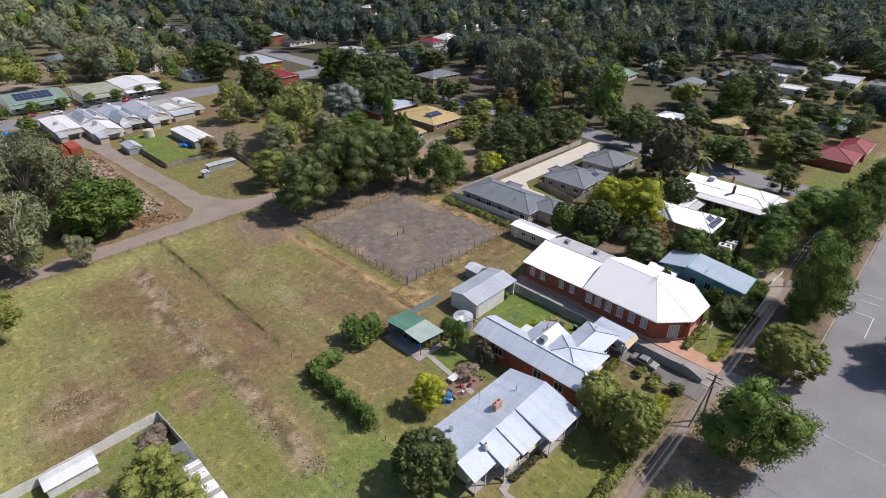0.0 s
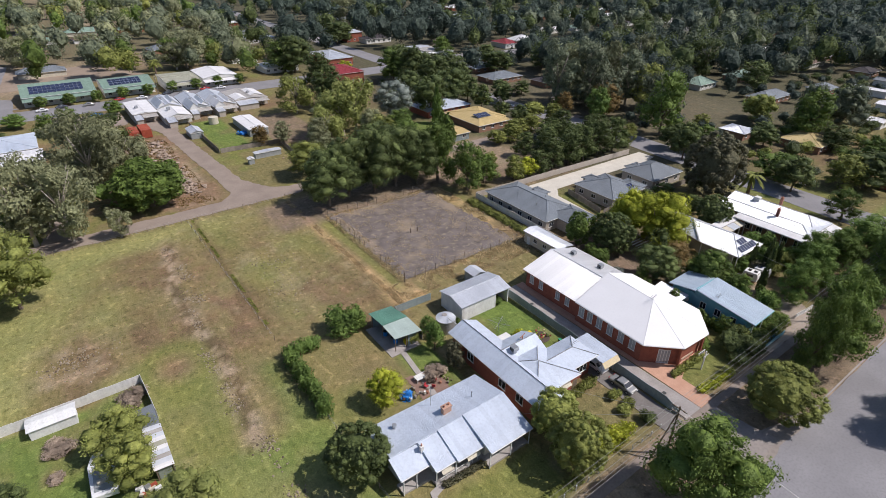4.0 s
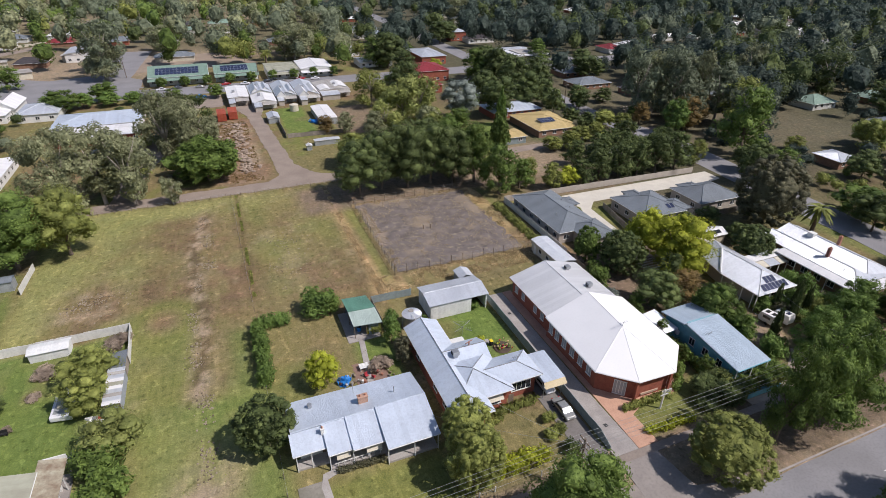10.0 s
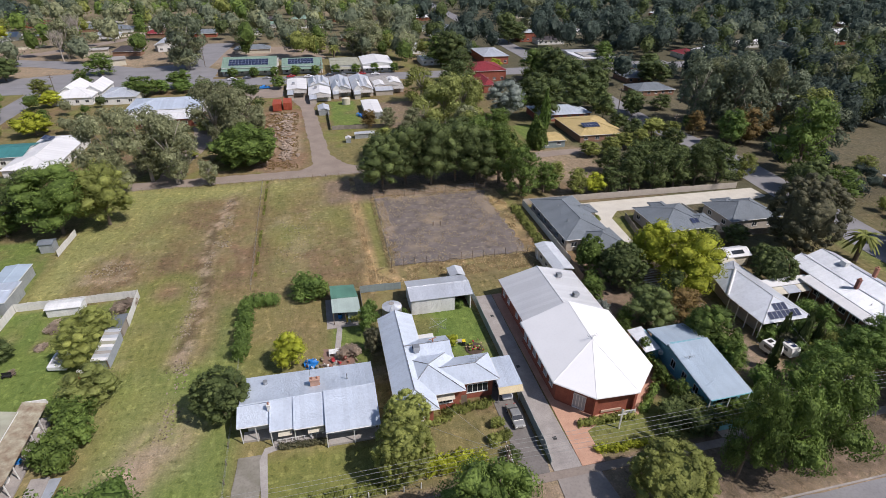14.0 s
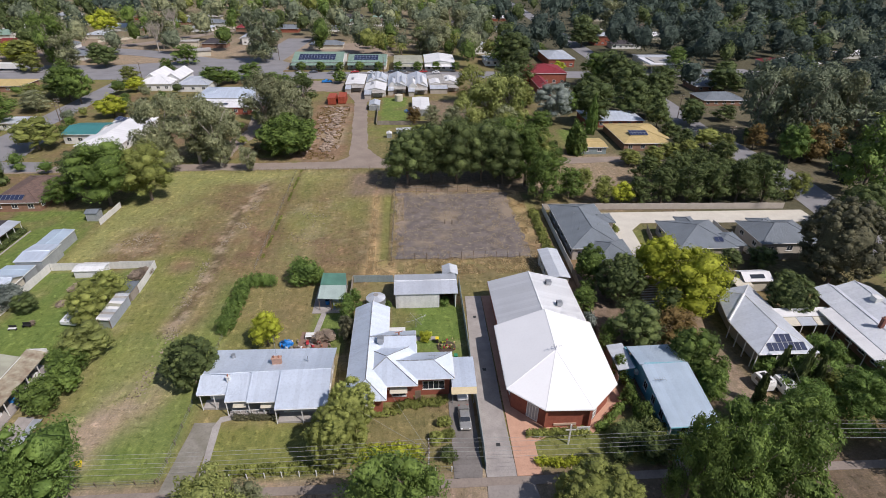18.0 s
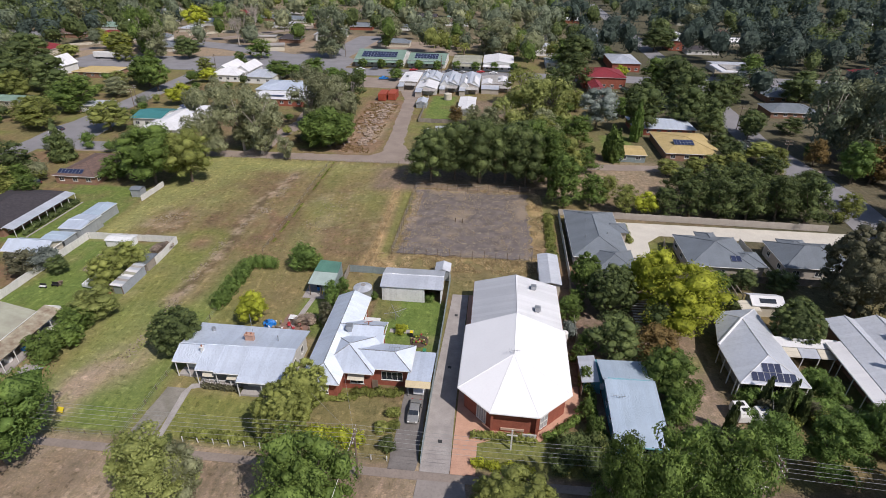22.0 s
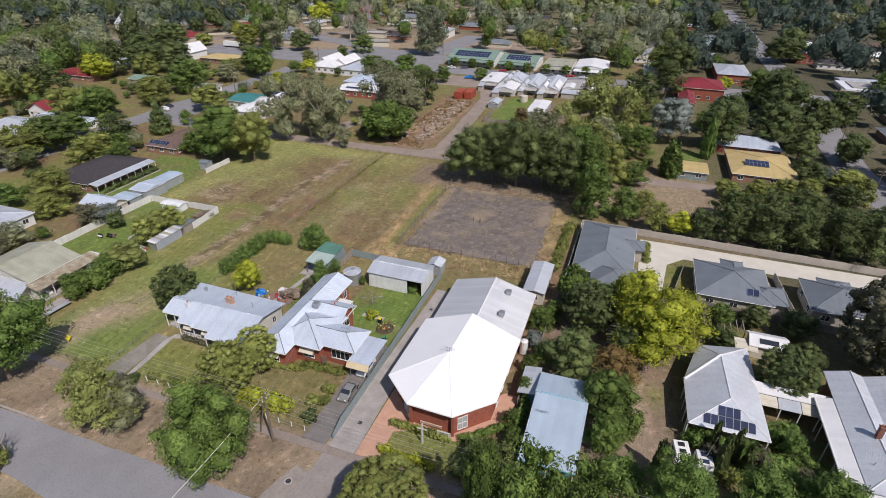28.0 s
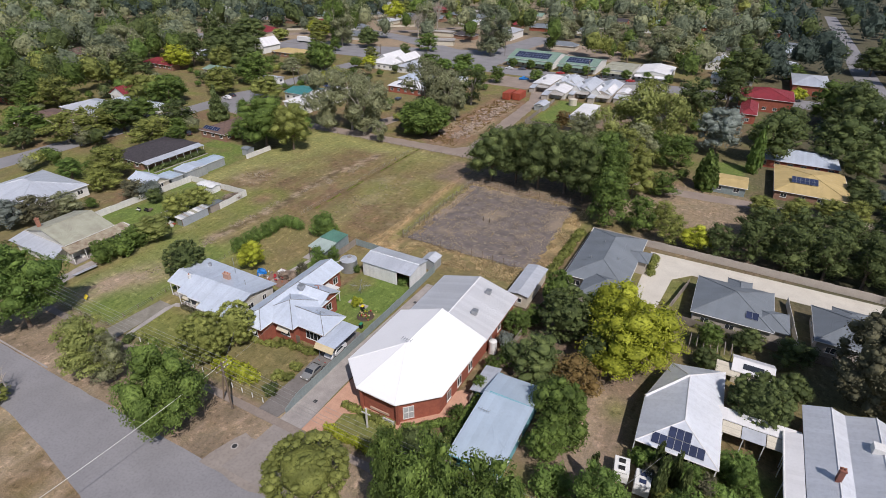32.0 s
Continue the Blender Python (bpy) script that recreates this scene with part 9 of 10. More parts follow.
cable((-2.6, 45.6, 8.8), (-4.0, 8.0, 9.0), 0.6, 0.03, WHITE_PAINT)
cable((49.0, 46.0, 8.2), (58, 67, 4.0), 0.5, 0.02)
for x, y in ((-140.1, 106), (-137, 213.4), (105.0, 172.0), (-17.2, 300), (-80, 338), (106.5, 214), (-134.0, 206.5), (-136, 283), (-272, 345)):
    power_pole(x, y, 9.5, 90 if abs(x) > 90 else 0)

# ---- yard clutter ----
t = thing("clothes_hoist", -3.7, 80.4, "rotary clothes hoist on a back lawn", "clothes line")
part("mast", Geo().tube([(-3.7, 80.4, 0), (-3.7, 80.4, 2.0)], 0.05, 6), STEEL, t)
for k in range(4):
    a = 0.5 + k * math.pi / 2
    part("arm", Geo().tube([(-3.7, 80.4, 1.75), (-3.7 + 2.2 * math.cos(a), 80.4 + 2.2 * math.sin(a), 2.05)], 0.035, 5), STEEL, t)
for rr in (1.0, 1.5, 2.0):
    q = [(-3.7 + rr * math.cos(0.5 + k * math.pi / 2), 80.4 + rr * math.sin(0.5 + k * math.pi / 2), 1.75 + 0.135 * rr) for k in range(5)]
    part("line", Geo().tube(q, 0.012, 4), STEEL, t)
strip("yard_slab", rect(-4.2, 0.2, 76.6, 77.6), 0.05, CONCRETE, "narrow concrete garden edging slab", "slab")
w = thing("garden_table", -22.6, 78.2, "pale slatted timber garden table on a lawn", "table")
for i in range(5):
    part("slat", Geo().box(-23.6, -21.6, 77.6 + i * 0.26, 77.82 + i * 0.26, 0.70, 0.75), WHITE_PAINT, w)
for x, y in ((-23.5, 77.7), (-21.7, 77.7), (-23.5, 78.7), (-21.7, 78.7)):
    part("leg", Geo().box(x - 0.05, x + 0.05, y - 0.05, y + 0.05, 0, 0.7), WHITE_PAINT, w)
strip("patio", [(-24.8, 74.2), (-19.6, 73.8), (-19.3, 78.0), (-24.4, 80.0)], 0.04, mat("red_brown_gravel", (0.27, 0.17, 0.13), (0.22, 0.14, 0.11), 0.8, 5.0, 0.95), "red-brown gravel patio beside a house", "patio", 0.25, 41, 0.8)
RED_CANVAS = mat("red_canvas", (0.45, 0.05, 0.06), (0.38, 0.04, 0.05))
for x, y, a in ((-22.9, 76.1, 20), (-21.9, 75.4, 130), (-21.0, 76.4, 200), (-21.5, 77.3, 280)):
    k = thing("garden_chair", x, y, "red garden chair on a gravel patio", "chair", "red garden chairs")
    part("seat", Geo().box(x - 0.27, x + 0.27, y - 0.27, y + 0.27, 0.40, 0.46).turned(x, y, a), RED_CANVAS, k)
    part("backrest", Geo().box(x - 0.27, x + 0.27, y + 0.23, y + 0.30, 0.46, 0.95).turned(x, y, a), RED_CANVAS, k)
    for dx_, dy_ in ((-0.24, -0.24), (0.24, -0.24), (-0.24, 0.24), (0.24, 0.24)):
        part("leg", Geo().box(x + dx_ - 0.02, x + dx_ + 0.02, y + dy_ - 0.02, y + dy_ + 0.02, 0, 0.4).turned(x, y, a), STEEL, k)
bed = thing("flower_bed", 1.6, 74.6, "round flower bed with red and yellow blooms", "flower bed")
part("soil", Geo().tube([(1.6, 74.6, 0.0), (1.6, 74.6, 0.14)], [1.7, 1.5], 14), mat("dark_soil", (0.10, 0.07, 0.05)), bed)
rq = random.Random(15)
for i in range(40):
    x, y, r = 1.6 + rq.gauss(0, 0.75), 74.6 + rq.gauss(0, 0.75), rq.uniform(0.10, 0.22)
    part("bloom", Geo().tube([(x, y, 0.1), (x, y, 0.3 + r), (x, y, 0.42 + r)], [0.02, r, 0.03], 6), (RED_CANVAS, STRAW, LEAF["fresh"], LEAF["green"], LEAF["lime"])[i % 5], bed)
rq = random.Random(5)
for i in range(26):
    x, y, s = rq.uniform(-27.5, -18.5), rq.uniform(74.6, 77.4), rq.uniform(0.25, 0.6)
    m_, word = rq.choice(((TERRACOTTA, "terracotta"), (FENCE_WOOD, "grey timber"), (ROCK, "stone"), (WHITE_PAINT, "white"), (TIMBER, "brown timber")))
    b = part("garden_pot", Geo().tube([(x, y, 0), (x, y, s * 0.5), (x, y, s)], [s * 0.32, s * 0.45, s * 0.42], 8), m_)
    tagged(b, f"small {word} pot in a cluttered garden", "pot", "garden pots")
for x, y, z, nm in ((-26.6, 76.0, 0, "tarpaulin"), (-3.4, 224.0, 0, "pool_cover")):
    g = crown([((x, y, 0.5), (1.0 if nm == "tarpaulin" else 2.4, 0.8 if nm == "tarpaulin" else 1.8, 0.6))], 60, 0.7, 3)
    tagged(part(nm, g, BLUE_TARP), "crumpled bright blue tarpaulin over a heap", "tarpaulin")
for i, (x, y, m_) in enumerate(((-21.0, 88.6, BLUE_TARP), (-20.6, 90.2, BLACK), (-21.4, 91.5, BLUE_TARP))):
    b = thing("storage_drum", x, y, "drum stored in an open shed", "drum")
    part("drum", Geo().tube([(x, y, 0.06), (x, y, 0.95)], 0.4, 12), m_, b)
    part("lid", Geo().tube([(x, y, 0.95), (x, y, 1.0)], 0.42, 12), BLACK, b)
b = thing("yellow_bin", -19.0, 87.3, "bright yellow box under a shed roof", "box")
part("box", Geo().box(-19.9, -18.0, 87.0, 87.8, 0.05, 0.8), YELLOW, b, bevel=0.04)
part("lid", Geo().box(-19.95, -17.95, 86.95, 87.85, 0.8, 0.88), YELLOW, b, bevel=0.03)


def wheelie_bin(x, y, lid, word):
    b = thing("wheelie_bin", x, y, f"dark wheelie bin with a {word} lid", "bin")
    part("body", Geo().prism([(x - 0.26, y - 0.3), (x + 0.26, y - 0.3), (x + 0.26, y + 0.3), (x - 0.26, y + 0.3)], 0.08, 0.95), BLACK, b)
    part("lid", Geo().slab([(x - 0.29, y - 0.33, 0.98), (x + 0.29, y - 0.33, 0.98), (x + 0.29, y + 0.36, 1.06), (x - 0.29, y + 0.36, 1.06)], 0.05), lid, b)
    for k in (-0.22, 0.22):
        part("wheel", Geo().tube([(x + k - 0.03, y + 0.32, 0.1), (x + k + 0.03, y + 0.32, 0.1)], 0.1, 8), BLACK, b)


LID_GREEN = mat("green_plastic", (0.03, 0.25, 0.12), (0.03, 0.2, 0.1), bump=0.0)
wheelie_bin(-64.6, 75.6, YELLOW, "yellow")
wheelie_bin(-64.3, 77.0, LID_GREEN, "green")
wheelie_bin(0.0, 75.9, YELLOW, "yellow")
wheelie_bin(12.2, 82.5, LID_GREEN, "green")
wheelie_bin(3.0, 71.2, LID_GREEN, "green")
s = thing("land_sign", -50.0, 52.2, "small yellow sign board on a vacant block", "sign")
part("board", Geo().slab([(-50.6, 52.0, 0.35), (-49.4, 51.8, 0.35), (-49.4, 52.4, 0.9), (-50.6, 52.6, 0.9)], 0.05), YELLOW, s)
part("leg", Geo().tube([(-50.0, 52.2, 0), (-50.0, 52.2, 0.6)], 0.04, 5), TIMBER, s)
s = thing("hall_sign", 20.3, 55.0, "low pale sign board before the hall, unreadable lines on it", "sign")
part("board", Geo().box(19.3, 21.3, 54.2, 54.32, 0.5, 1.35), mat("pale_sign_board", (0.62, 0.62, 0.60), (0.55, 0.55, 0.53)), s)
for z in (0.75, 0.95, 1.12):
    part("line", Geo().box(19.6, 21.0, 54.185, 54.2, z, z + 0.06), BLACK, s)
for x in (19.4, 21.2):
    part("post", Geo().box(x - 0.06, x + 0.06, 54.32, 54.42, 0, 1.3), TIMBER, s)
CROSS = (17.7, 52.5)
s = thing("cross", CROSS[0], CROSS[1], "plain pale timber cross on a front lawn", "cross")
part("upright", Geo().box(CROSS[0] - 0.11, CROSS[0] + 0.11, CROSS[1] - 0.09, CROSS[1] + 0.09, -0.1, 3.9), FENCE_STEEL, s)
part("crossbar", Geo().box(CROSS[0] - 0.75, CROSS[0] + 0.75, CROSS[1] - 0.12, CROSS[1] - 0.05, 2.85, 3.07), FENCE_STEEL, s)
for x, y in ((-77.2, 83.0), (-75.2, 83.8)):
    f = thing("garden_bench", x, y, "dark garden bench on a lawn", "bench")
    part("seat", Geo().box(x - 0.7, x + 0.7, y - 0.25, y + 0.25, 0.4, 0.46), WHITE_PAINT if x < -76 else BLACK, f)
    part("backrest", Geo().box(x - 0.7, x + 0.7, y + 0.22, y + 0.28, 0.46, 0.95), BLACK, f)
    for k in (-0.6, 0.6):
        part("leg", Geo().box(x + k - 0.04, x + k + 0.04, y - 0.2, y + 0.2, 0, 0.4), BLACK, f)
p = thing("pergola", 43.0, 86.0, "weathered timber slatted pergola in a garden", "pergola")
for i in range(12):
    y = 81.5 + i * 0.85
    part("slat", Geo().box(40.6, 45.6, y, y + 0.28, 2.3, 2.4), FENCE_STEEL, p)
for x, y in ((40.8, 81.8), (45.4, 81.8), (40.8, 91), (45.4, 91)):
    part("post", Geo().box(x - 0.06, x + 0.06, y - 0.06, y + 0.06, 0, 2.3), TIMBER, p)
for x in (40.9, 45.3):
    part("beam", Geo().box(x - 0.05, x + 0.05, 81.4, 91.4, 2.16, 2.3), TIMBER, p)
c = thing("pergola", 60.5, 95, "dark timber pergola behind a white house", "pergola")
for i in range(7):
    part("slat", Geo().box(57.0 + i * 1.1, 57.12 + i * 1.1, 92.6, 96.4, 2.3, 2.42), FENCE_WOOD, c)
for x in (57.0, 63.7):
    for y in (92.8, 96.2):
        part("post", Geo().box(x - 0.06, x + 0.06, y - 0.06, y + 0.06, 0, 2.3), TIMBER, c)

# ---- the cleared lot: containers, rubble, sheds ----
for x, y, a in ((-37.6, 242.0, 0), (-33.4, 243.5, 0)):
    b = thing("shipping_container", x, y, "rust-red steel shipping container", "container", "pair of containers")
    part("box", Geo().box(x - 1.7, x + 1.7, y - 4.2, y + 4.2, 0.1, 3.0), RUST_BOX, b)
    for k in (-1, 1):
        part("door", Geo().box(x + k * 0.82 - 0.78, x + k * 0.82 + 0.78, y - 4.28, y - 4.2, 0.2, 2.9), RUST_BOX, b)
    part("roof_frame", Geo().box(x - 1.72, x + 1.72, y - 4.22, y + 4.22, 2.98, 3.06), RUST_BOX, b)
ROCKS = []
for k in range(5):
    bm = bmesh.new()
    bmesh.ops.create_icosphere(bm, subdivisions=1, radius=1)
    rk, gk = random.Random(k), Geo()
    gk.v = [tuple(Vector(v.co) * rk.uniform(0.65, 1.1)) for v in bm.verts]
    gk.f = [tuple(v.index for v in f.verts) for f in bm.faces]
    bm.free()
    ROCKS.append(mesh_data("rubble_block", gk, ROCK))
heap = thing("rubble_heap", -34, 205, "scattered heaps of broken stone and soil on a cleared lot", "rubble")
rq = random.Random(21)
for i in range(260):
    u = rq.random()
    x, y = (-31.5 - 3.5 * rq.random() + 0.04 * (i % 7), 178 + 56 * u) if i % 3 else (rq.uniform(-40, -29), rq.uniform(176, 234))
    s_ = rq.uniform(0.25, 0.95)
    ob = new("stone", ROCKS[i % 5])
    ob.parent, ob.location, ob.scale, ob.rotation_euler = heap, (x + 34, y - 205, s_ * 0.25), (s_, s_ * rq.uniform(0.6, 1.3), s_ * 0.6), (0, 0, rq.uniform(0, 6))
heap2 = thing("stone_heap", 4.0, 188, "low heap of grey stones on a yard", "rubble")
for i in range(60):
    s_ = rq.uniform(0.25, 0.6)
    ob = new("stone", ROCKS[i % 5])
    ob.parent, ob.location, ob.scale = heap2, (rq.gauss(0, 2.2), rq.gauss(0, 2.2), s_ * 0.2), (s_, s_, s_ * 0.5)
edge = thing("stone_edging", -8.6, 125, "row of pale broken stones beside the old yard", "stones")
for i in range(90):
    s_ = rq.uniform(0.15, 0.45)
    ob = new("stone", ROCKS[i % 5])
    ob.parent, ob.location, ob.scale = edge, (rq.uniform(0.3, 2.8), rq.uniform(-8, 17), 0.02), (s_, s_, s_ * 0.4)
for lb, x0, x1, y0, y1, ze, zr, rf in (("small grey tin shed beside a lane", -21.0, -16.4, 228.5, 236.5, 2.2, 3.0, ROOF_GALV), ("long white flat shed on a lawn", -2.6, 4.6, 219.5, 240.0, 2.6, 2.9, ROOF_WHITE),
                                       ("little white fowl shed on grass", -12.5, -10.5, 191.5, 193.5, 1.8, 2.2, ROOF_WHITE), ("grey tin shed in a yard", -9.0, 0.0, 195.5, 198.0, 1.8, 2.0, ROOF_GALV)):
    house("tin_shed", lb, x0, x1, y0, y1, ze, zr, "y", (False, False), rf, SHED_GREY, 0.15, "", (), "shed")
t = thing("rainwater_tank", -8.6, 259, "pale round rainwater tank behind a shop", "water tank")
part("tank", Geo().tube([(-8.6, 244.5, 0), (-8.6, 244.5, 2.6)], 1.8, 18), CREAM, t)
part("top", Geo().tube([(-8.6, 244.5, 2.6), (-8.6, 244.5, 3.0)], [1.85, 0.4], 18), CREAM, t)


# ---- palms ----
def palm(x, y, h, r):
    p = thing("palm_tree", x, y, "palm with long arching green fronds", "palm")
    part("trunk", Geo().tube([(x, y, -0.2), (x, y, h * 0.5), (x, y, h)], [0.55, 0.45, 0.5], 9), BARK, p)
    rp = random.Random(int(x * 10))
    for i in range(38):
        a, e = i * 2.4, rp.uniform(-0.3, 1.2)
        q = [(x + math.cos(a) * r * t * math.cos(e * (1 - t * 0.6)), y + math.sin(a) * r * t * math.cos(e * (1 - t * 0.6)), h + r * (math.sin(e) * t - 0.75 * t * t)) for t in (0, 0.3, 0.6, 0.85, 1.0)]
        g = Geo()
        for (ax, ay, az), (bx, by, bz), w0, w1 in zip(q, q[1:], (0.1, 0.4, 0.42, 0.25), (0.4, 0.42, 0.25, 0.04)):
            px, py = -math.sin(a), math.cos(a)
            g.face((ax - px * w0, ay - py * w0, az - 0.12), (bx - px * w1, by - py * w1, bz - 0.12), (bx, by, bz), (ax, ay, az))
            g.face((ax, ay, az), (bx, by, bz), (bx + px * w1, by + py * w1, bz - 0.12), (ax + px * w0, ay + py * w0, az - 0.12))
        part("frond", g, LEAF["olive"], p)


palm(95.5, 85.5, 6.5, 3.8)
palm(-8.0, 352.0, 6.5, 4.0)


# ---- dry grass and weeds ----
def tufts(name, label, boxes, count, size, material, seed):
    rs = np.random.RandomState(seed)
    pts = []
    for (x0, x1, y0, y1), share in boxes:
        k = int(count * share)
        pts.append(np.stack([rs.uniform(x0, x1, k), rs.uniform(y0, y1, k), rs.uniform(0.0, size * 0.35, k)], 1))
    p = np.concatenate(pts)
    keep = lattice(p[:, 0], p[:, 1], 2.2, seed) > 0.42
    p = p[keep]
    d = rs.normal(0, 1, p.shape)
    d[:, 2] *= 0.25
    d /= np.linalg.norm(d, axis=1)[:, None]
    v, f = leaf_cards(p, d, size, rs, 0.0)
    g = Geo()
    g.v, g.f = v.tolist(), [tuple(q) for q in f.tolist()]
    return tagged(part(name, g, material), label, "grass", "", "stuff")


tufts("dry_grass", "tall straw-coloured grass along old fences", [((-14.2, -12.7, 97, 158), 0.13), ((-14, 26, 98.5, 105), 0.30), ((-9.5, -6, 104, 142), 0.12), ((22.5, 27, 104, 143), 0.16), ((-9, 24, 140.5, 143.5), 0.08)], 24000, 0.26, STRAW, 41)
tufts("weeds", "sparse dry weeds on the old yard", [((-8, 23, 105, 142), 1.0)], 9000, 0.20, STRAW, 42)
tufts("lot_weeds", "brown weeds over a cleared lot", [((-42, -29, 170, 236), 1.0)], 8000, 0.3, LEAF["rust"], 45)

tufts("bank_grass", "low green and straw tufts along an old fence line", [((-38.2, -37.5, 106, 161), 1.0)], 2600, 0.20, LEAF["olive"], 52)
def clods(name, label, count, spots, material, seed):
    """Loose flat lumps of earth along a wavering line (x at the line, spread, y from, y to)."""
    rs, g = np.random.RandomState(seed), Geo()
    for x0, wide, y0, y1, share in spots:
        for _ in range(int(count * share)):
            y = rs.uniform(y0, y1)
            if rs.uniform() > 0.25 + 0.75 * math.sin(y * 0.9 + x0) * math.sin(y * 0.37):
                continue
            x = x0 + math.sin(y * 0.11) * 0.9 + rs.normal(0, wide)
            y += rs.normal(0, 0.5 * wide)
            n, r, k = len(g.v), rs.uniform(0.05, 0.20), rs.randint(5, 8)
            rim = [(x + r * rs.uniform(0.6, 1.2) * math.cos(6.283 * i / k), y + 1.3 * r * rs.uniform(0.6, 1.2) * math.sin(6.283 * i / k)) for i in range(k)]
            g.v += [(a, b, -0.05) for a, b in rim] + [(x + 0.6 * (a - x), y + 0.6 * (b - y), r * rs.uniform(0.15, 0.4) + 0.01) for a, b in rim]
            g.f += [(n + i, n + (i + 1) % k, n + k + (i + 1) % k, n + k + i) for i in range(k)] + [tuple(range(n + k, n + 2 * k))]
    return tagged(part(name, g, material), label, "earth", "", "stuff")


TRACK = [(-48.6, 0.7, 62, 125, 0.45), (-46.6, 0.8, 122, 152, 0.22), (-68.8, 2.6, 111, 119, 0.18), (-30.5, 2.6, 110, 138, 0.15)]
clods("clods", "pale crumbled clods along an old paddock track", 2600, TRACK, mat("pale_clods", (0.33, 0.275, 0.20), (0.26, 0.21, 0.15), 0.6, 5.0, 0.97, bump=0.4), 63)
clods("clods", "dark turned earth along an old paddock track", 1100, TRACK, mat("dark_clods", (0.15, 0.112, 0.078), (0.11, 0.082, 0.058), 0.6, 5.0, 0.97, bump=0.4), 64)
tufts("paddock_grass", "sparse tufts over the mown block", [((-72, -15, 62, 158), 1.0)], 9000, 0.16, LEAF["olive"], 53)
for x, y, w_, d_, a in ((-133, 354, 16, 9, 20), (-150, 388, 14, 7, 10), (-181, 520, 30, 10, 0), (-112, 400, 12, 6, 0)):
    st = thing("yard_building", x, y, "low grey-roofed shed in a dusty open yard", "shed")
    part("wall", Geo().box(x - w_ / 2, x + w_ / 2, y - d_ / 2, y + d_ / 2, -0.1, 3.2).turned(x, y, a), CREAM, st)
    part("roof", Geo().box(x - w_ / 2 - 0.6, x + w_ / 2 + 0.6, y - d_ / 2 - 0.6, y + d_ / 2 + 0.6, 3.2, 3.5).turned(x, y, a), ROOF_TIN, st)

# ---- the town beyond: more houses, woods ----
rnd = random.Random(77)
CLEAR = [(-82, 27, 46, 170), (27, 102, 46, 130), (-45, -9, 165, 265), (-9, 25, 168, 300), (99, 121, 37, 700), (-153, -138, 37, 300), (-500, 500, 281, 309), (-101, -70, 300, 420), (-105, -82, 95, 135), (-100, -82, 60, 76), (28, 75, 142, 175),
         (-700, 700, -60, 49), (117, 160, 178, 235), (52, 80, 236, 262), (48, 92, 165, 225), (-104, -60, 214, 262), (-122, -80, 172, 214), (-72, 24, 300, 345), (-172, -70, 284, 350), (120, 156, 292, 342), (-153, -129, 165, 194), (146, 200, 122, 160)]


def is_clear(x, y, m=0.0):
    if any((x - a) ** 2 + (y - b) ** 2 < (0.7 * c + 0.5 * m) ** 2 for a, b, c in PLANTED):
        return False
    return not any(a - m < x < b + m and c - m < y < d + m for a, b, c, d in CLEAR) and not any(a - m < x < b + m and c - m < y < d + m for a, b, c, d in FOOT)


ROOFS = [(ROOF_GALV, "pale steel"), (ROOF_GREY, "grey steel"), (ROOF_TILE, "brown tiled"), (ROOF_TILE_DARK, "dark tiled"), (ROOF_WHITE, "white steel"), (ROOF_GREY, "grey steel"), (ROOF_TILE, "brown tiled"), (ROOF_SAGE, "sage green"), (ROOF_RED, "dull red")]
WALLS = [BRICK_BROWN, WHITE_PAINT, CREAM, BRICK, BOARDS]
for gx_ in range(-330, 480, 34):
    for gy_ in range(60, 560, 36):
        if math.hypot(gx_, gy_) > 620 or (gy_ > 330 and rnd.random() < 0.3) or rnd.random() < 0.2:
            continue
        x, y = gx_ + rnd.uniform(-5, 5), gy_ + rnd.uniform(-5, 5)
        w, d = rnd.uniform(13, 25), rnd.uniform(10, 15)
        if not is_clear(x, y, 11):
            continue
        rf, word = rnd.choice(ROOFS)
        house("house", f"distant house with a {word} hipped roof among trees", x - w / 2, x + w / 2, y - d / 2, y + d / 2, 2.7, rnd.uniform(4.4, 5.4), "x", (True, rnd.random() < 0.7), rf, rnd.choice(WALLS), 0.5, "s" if gy_ < 260 else "")


BLOBS = [(v, np.array(f)) for v, f in (ico(2), ico(2), ico(2), ico(2))]


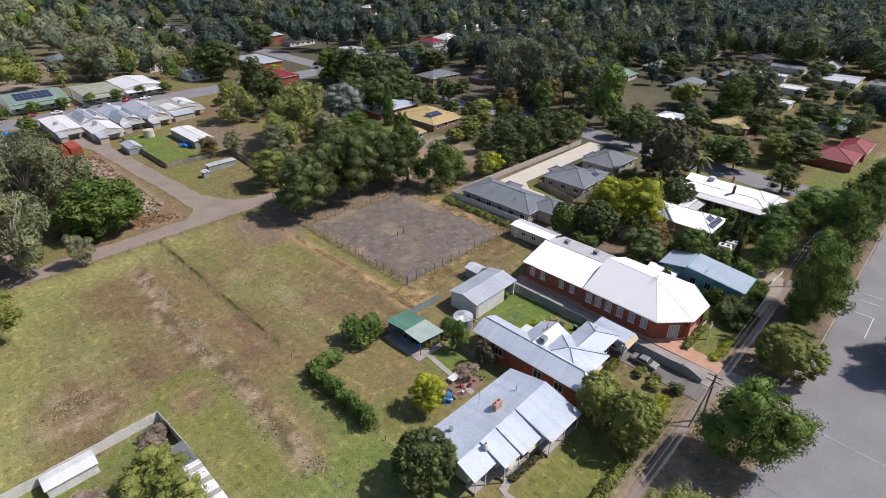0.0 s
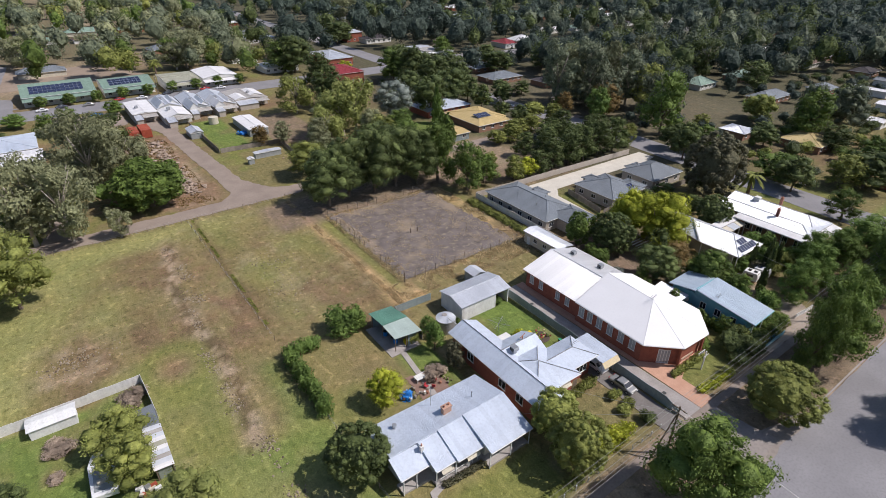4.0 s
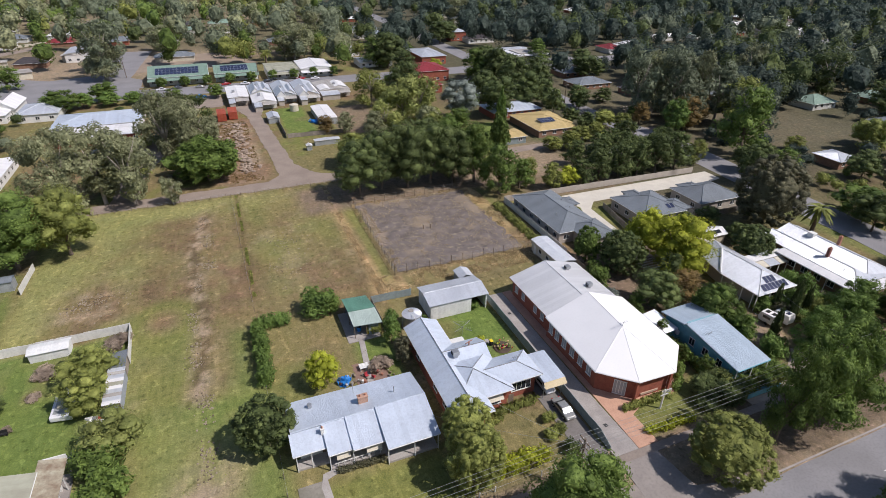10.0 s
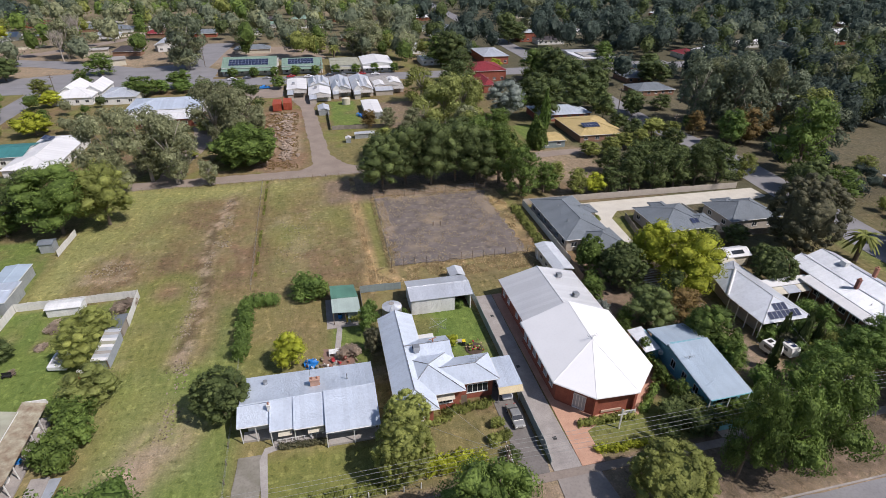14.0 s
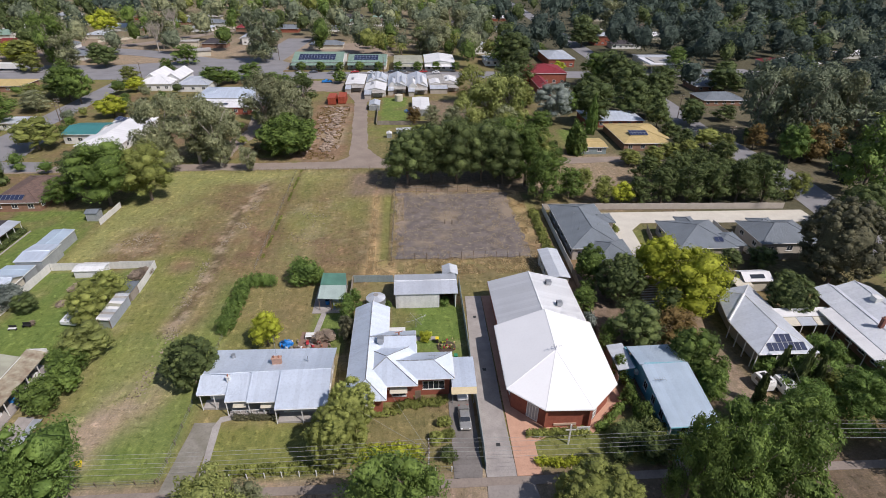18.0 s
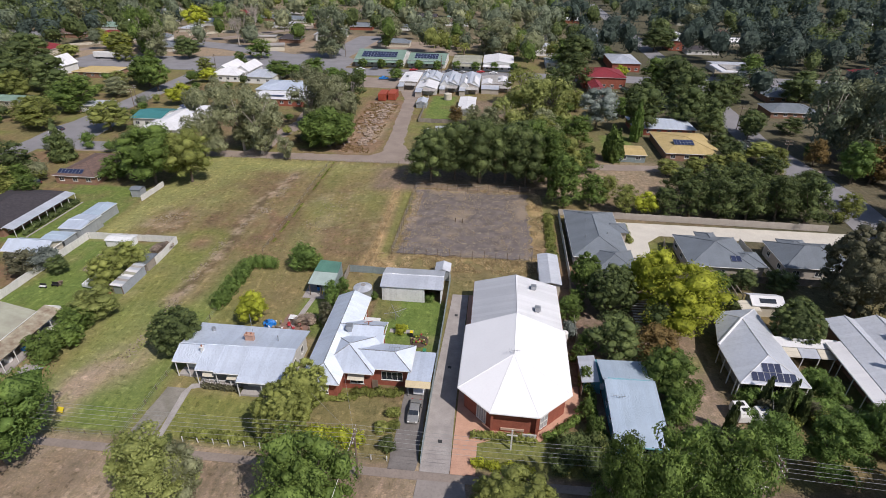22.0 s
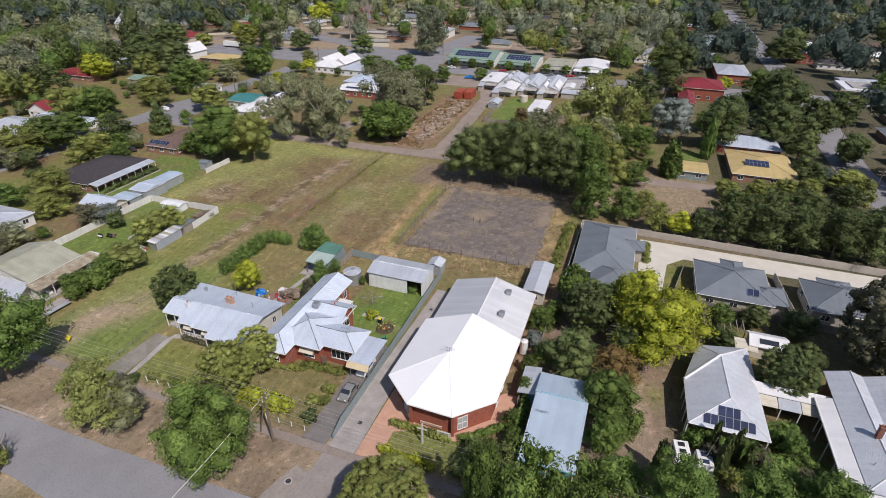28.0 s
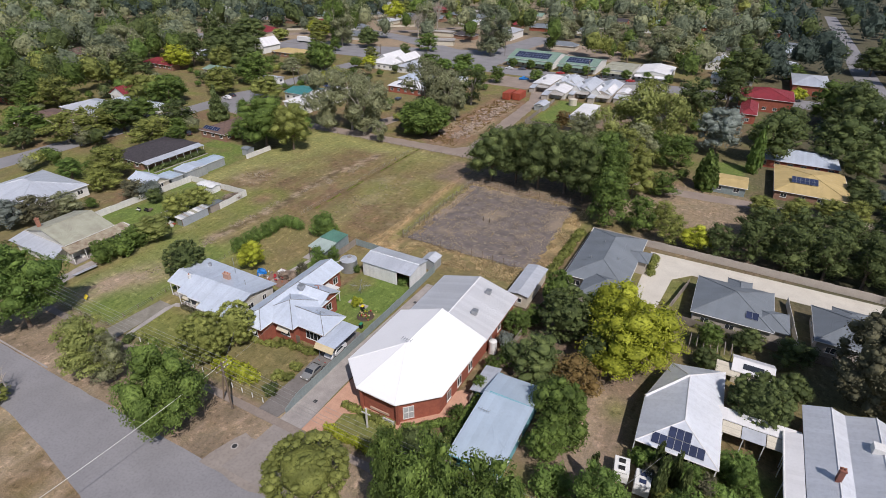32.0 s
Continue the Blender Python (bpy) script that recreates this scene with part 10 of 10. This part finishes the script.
def far_crowns(seed, spots, size, per, zone, material, name, label):
    """Many crowns joined in one mesh: a lumpy heart clad with leaf clumps, each tree of its own size and shape."""
    rs = np.random.RandomState(seed)
    V, Fc, Sm, n = [], [], [], 0
    bv, bf = BLOBS[zone]
    for x, y, h, r in spots:
        k = int(per * rs.uniform(0.8, 1.2))
        lobe = rs.normal(0, 1, (11, 3)) * (1, 1, 0.8) + (0, 0, 0.25)
        lobe /= np.linalg.norm(lobe, axis=1)[:, None]
        gain = rs.uniform(0.18, 0.50, 11)
        sharp = rs.uniform(5, 12, 11)
        lean = rs.normal(0, 0.12, 2) * r

        def reach(d):
            """How far the crown goes out in a direction."""
            return 0.58 + (gain * np.exp(-sharp * (1 - d @ lobe.T))).max(1)

        def place(d, q):
            p = d * q[:, None] * (r, r, 0.50 * h)
            p[:, :2] += lean * (p[:, 2:] / h)
            p[:, 2] = np.maximum(p[:, 2] + 0.56 * h, 0.25)
            return p + (x, y, 0)

        d = rs.normal(0, 1, (k, 3)) + (0, 0, 0.2)
        d /= np.linalg.norm(d, axis=1)[:, None]
        v, f = leaf_cards(place(d, reach(d) * rs.uniform(0.80, 1.12, k)), d, size * (0.7 + 0.06 * r), rs)
        v = v.reshape(-1, 4, 3)[:, (0, 1, 2)] + (0.0, 0.0, 0.0)
        v[:, 1] -= 0.35 * (0.5 * (v[:, 0] + v[:, 2]) - v[:, 1])
        V.append(v.reshape(-1, 3))
        Fc.append(np.arange(n, n + 3 * k).reshape(-1, 3)), Sm.append(np.zeros(k, bool))
        n += 3 * k
        V.append(place(bv, reach(bv) * rs.uniform(0.62, 0.86, len(bv))))
        Fc.append(bf + n), Sm.append(np.zeros(len(bf), bool))
        n += len(bv)
    v, f = np.concatenate(V), np.concatenate(Fc)
    me = bpy.data.meshes.new(name)
    me.vertices.add(len(v)), me.loops.add(f.size), me.polygons.add(len(f))
    me.vertices.foreach_set("co", v.astype(np.float32).ravel())
    me.loops.foreach_set("vertex_index", f.astype(np.int32).ravel())
    me.polygons.foreach_set("loop_start", np.arange(0, f.size, 3, dtype=np.int32))
    me.polygons.foreach_set("use_smooth", np.concatenate(Sm))
    me.update(calc_edges=True)
    me.materials.append(material)
    return tagged(new(name, me), label, "trees", "", "stuff")


# gardens whose larger trees stand above one by one: only low growth between them
MAPPED = [(-205, -84, 60, 300), (28, 100, 130, 300), (100, 182, 60, 165), (-84, 28, 160, 345), (182, 300, 66, 150)]
bins = {}
y = 50.0
while y < 860:
    step = 7.4 + max(y - 100, 0) * 0.021
    x = -(y * 2.2 + 180)
    while x < y * 1.6 + 500:
        px, py = x + rnd.uniform(-0.8, 0.8) * step, y + rnd.uniform(-0.8, 0.8) * step
        d = math.hypot(px, py)
        east = px > 60 and py > 110 or px > 190
        low = any(a < px < b and c < py < e for a, b, c, e in MAPPED)
        dens = 0.85 if low else 0.80 if d < 330 else 0.95
        if east and not low:
            dens = 1.0
        if -420 < px < 60 and abs(py - 405 - px * 0.35) < 24 and rnd.random() < 0.8:
            dens = 0.1
        if -255 < px < -62 and 318 < py < 440 and rnd.random() < 0.62:
            dens = 0
        if -290 < px < -110 and -34 < py - 347 - (px + 268) * 0.98 < 12 and rnd.random() < 0.85:
            dens = 0
        if d > 880 or px < -60 and py < 40 - 0.32 * px or px > 120 and py < 30 + 0.06 * px:
            dens = 0
        if rnd.random() < dens and is_clear(px, py, 1.5 if low else 3.0) and (rnd.random() < 0.35 or is_clear(px, py + 5, 1.5 if low else 3.0)):
            r = rnd.uniform(1.5, 4.4) if low else rnd.uniform(3.4, 6.8) if d < 260 else rnd.uniform(4.2, 9.6)
            h = r * rnd.uniform(1.2, 1.9) if low else min(r * rnd.uniform(1.9, 2.9), 23)
            zone = 3 if low else 0 if d < 260 else 1 if d < 430 else 2
            tone = rnd.choice(("green", "gum", "dark", "olive", "grey", "green", "fresh", "dark") if rnd.random() < 0.92 else ("moss", "fresh", "bronze"))
            # darker tones in the east and far north-west stand in for cloud shade
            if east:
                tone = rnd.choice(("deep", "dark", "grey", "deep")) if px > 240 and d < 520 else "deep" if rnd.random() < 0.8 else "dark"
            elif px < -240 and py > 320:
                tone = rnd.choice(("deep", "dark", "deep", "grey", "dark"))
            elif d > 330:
                # greyer mix with distance: haze put into the leaf colours
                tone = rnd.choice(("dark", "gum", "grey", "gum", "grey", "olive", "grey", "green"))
            bins.setdefault((zone, tone), []).append((px, py, h, r))
        x += step
    y += step
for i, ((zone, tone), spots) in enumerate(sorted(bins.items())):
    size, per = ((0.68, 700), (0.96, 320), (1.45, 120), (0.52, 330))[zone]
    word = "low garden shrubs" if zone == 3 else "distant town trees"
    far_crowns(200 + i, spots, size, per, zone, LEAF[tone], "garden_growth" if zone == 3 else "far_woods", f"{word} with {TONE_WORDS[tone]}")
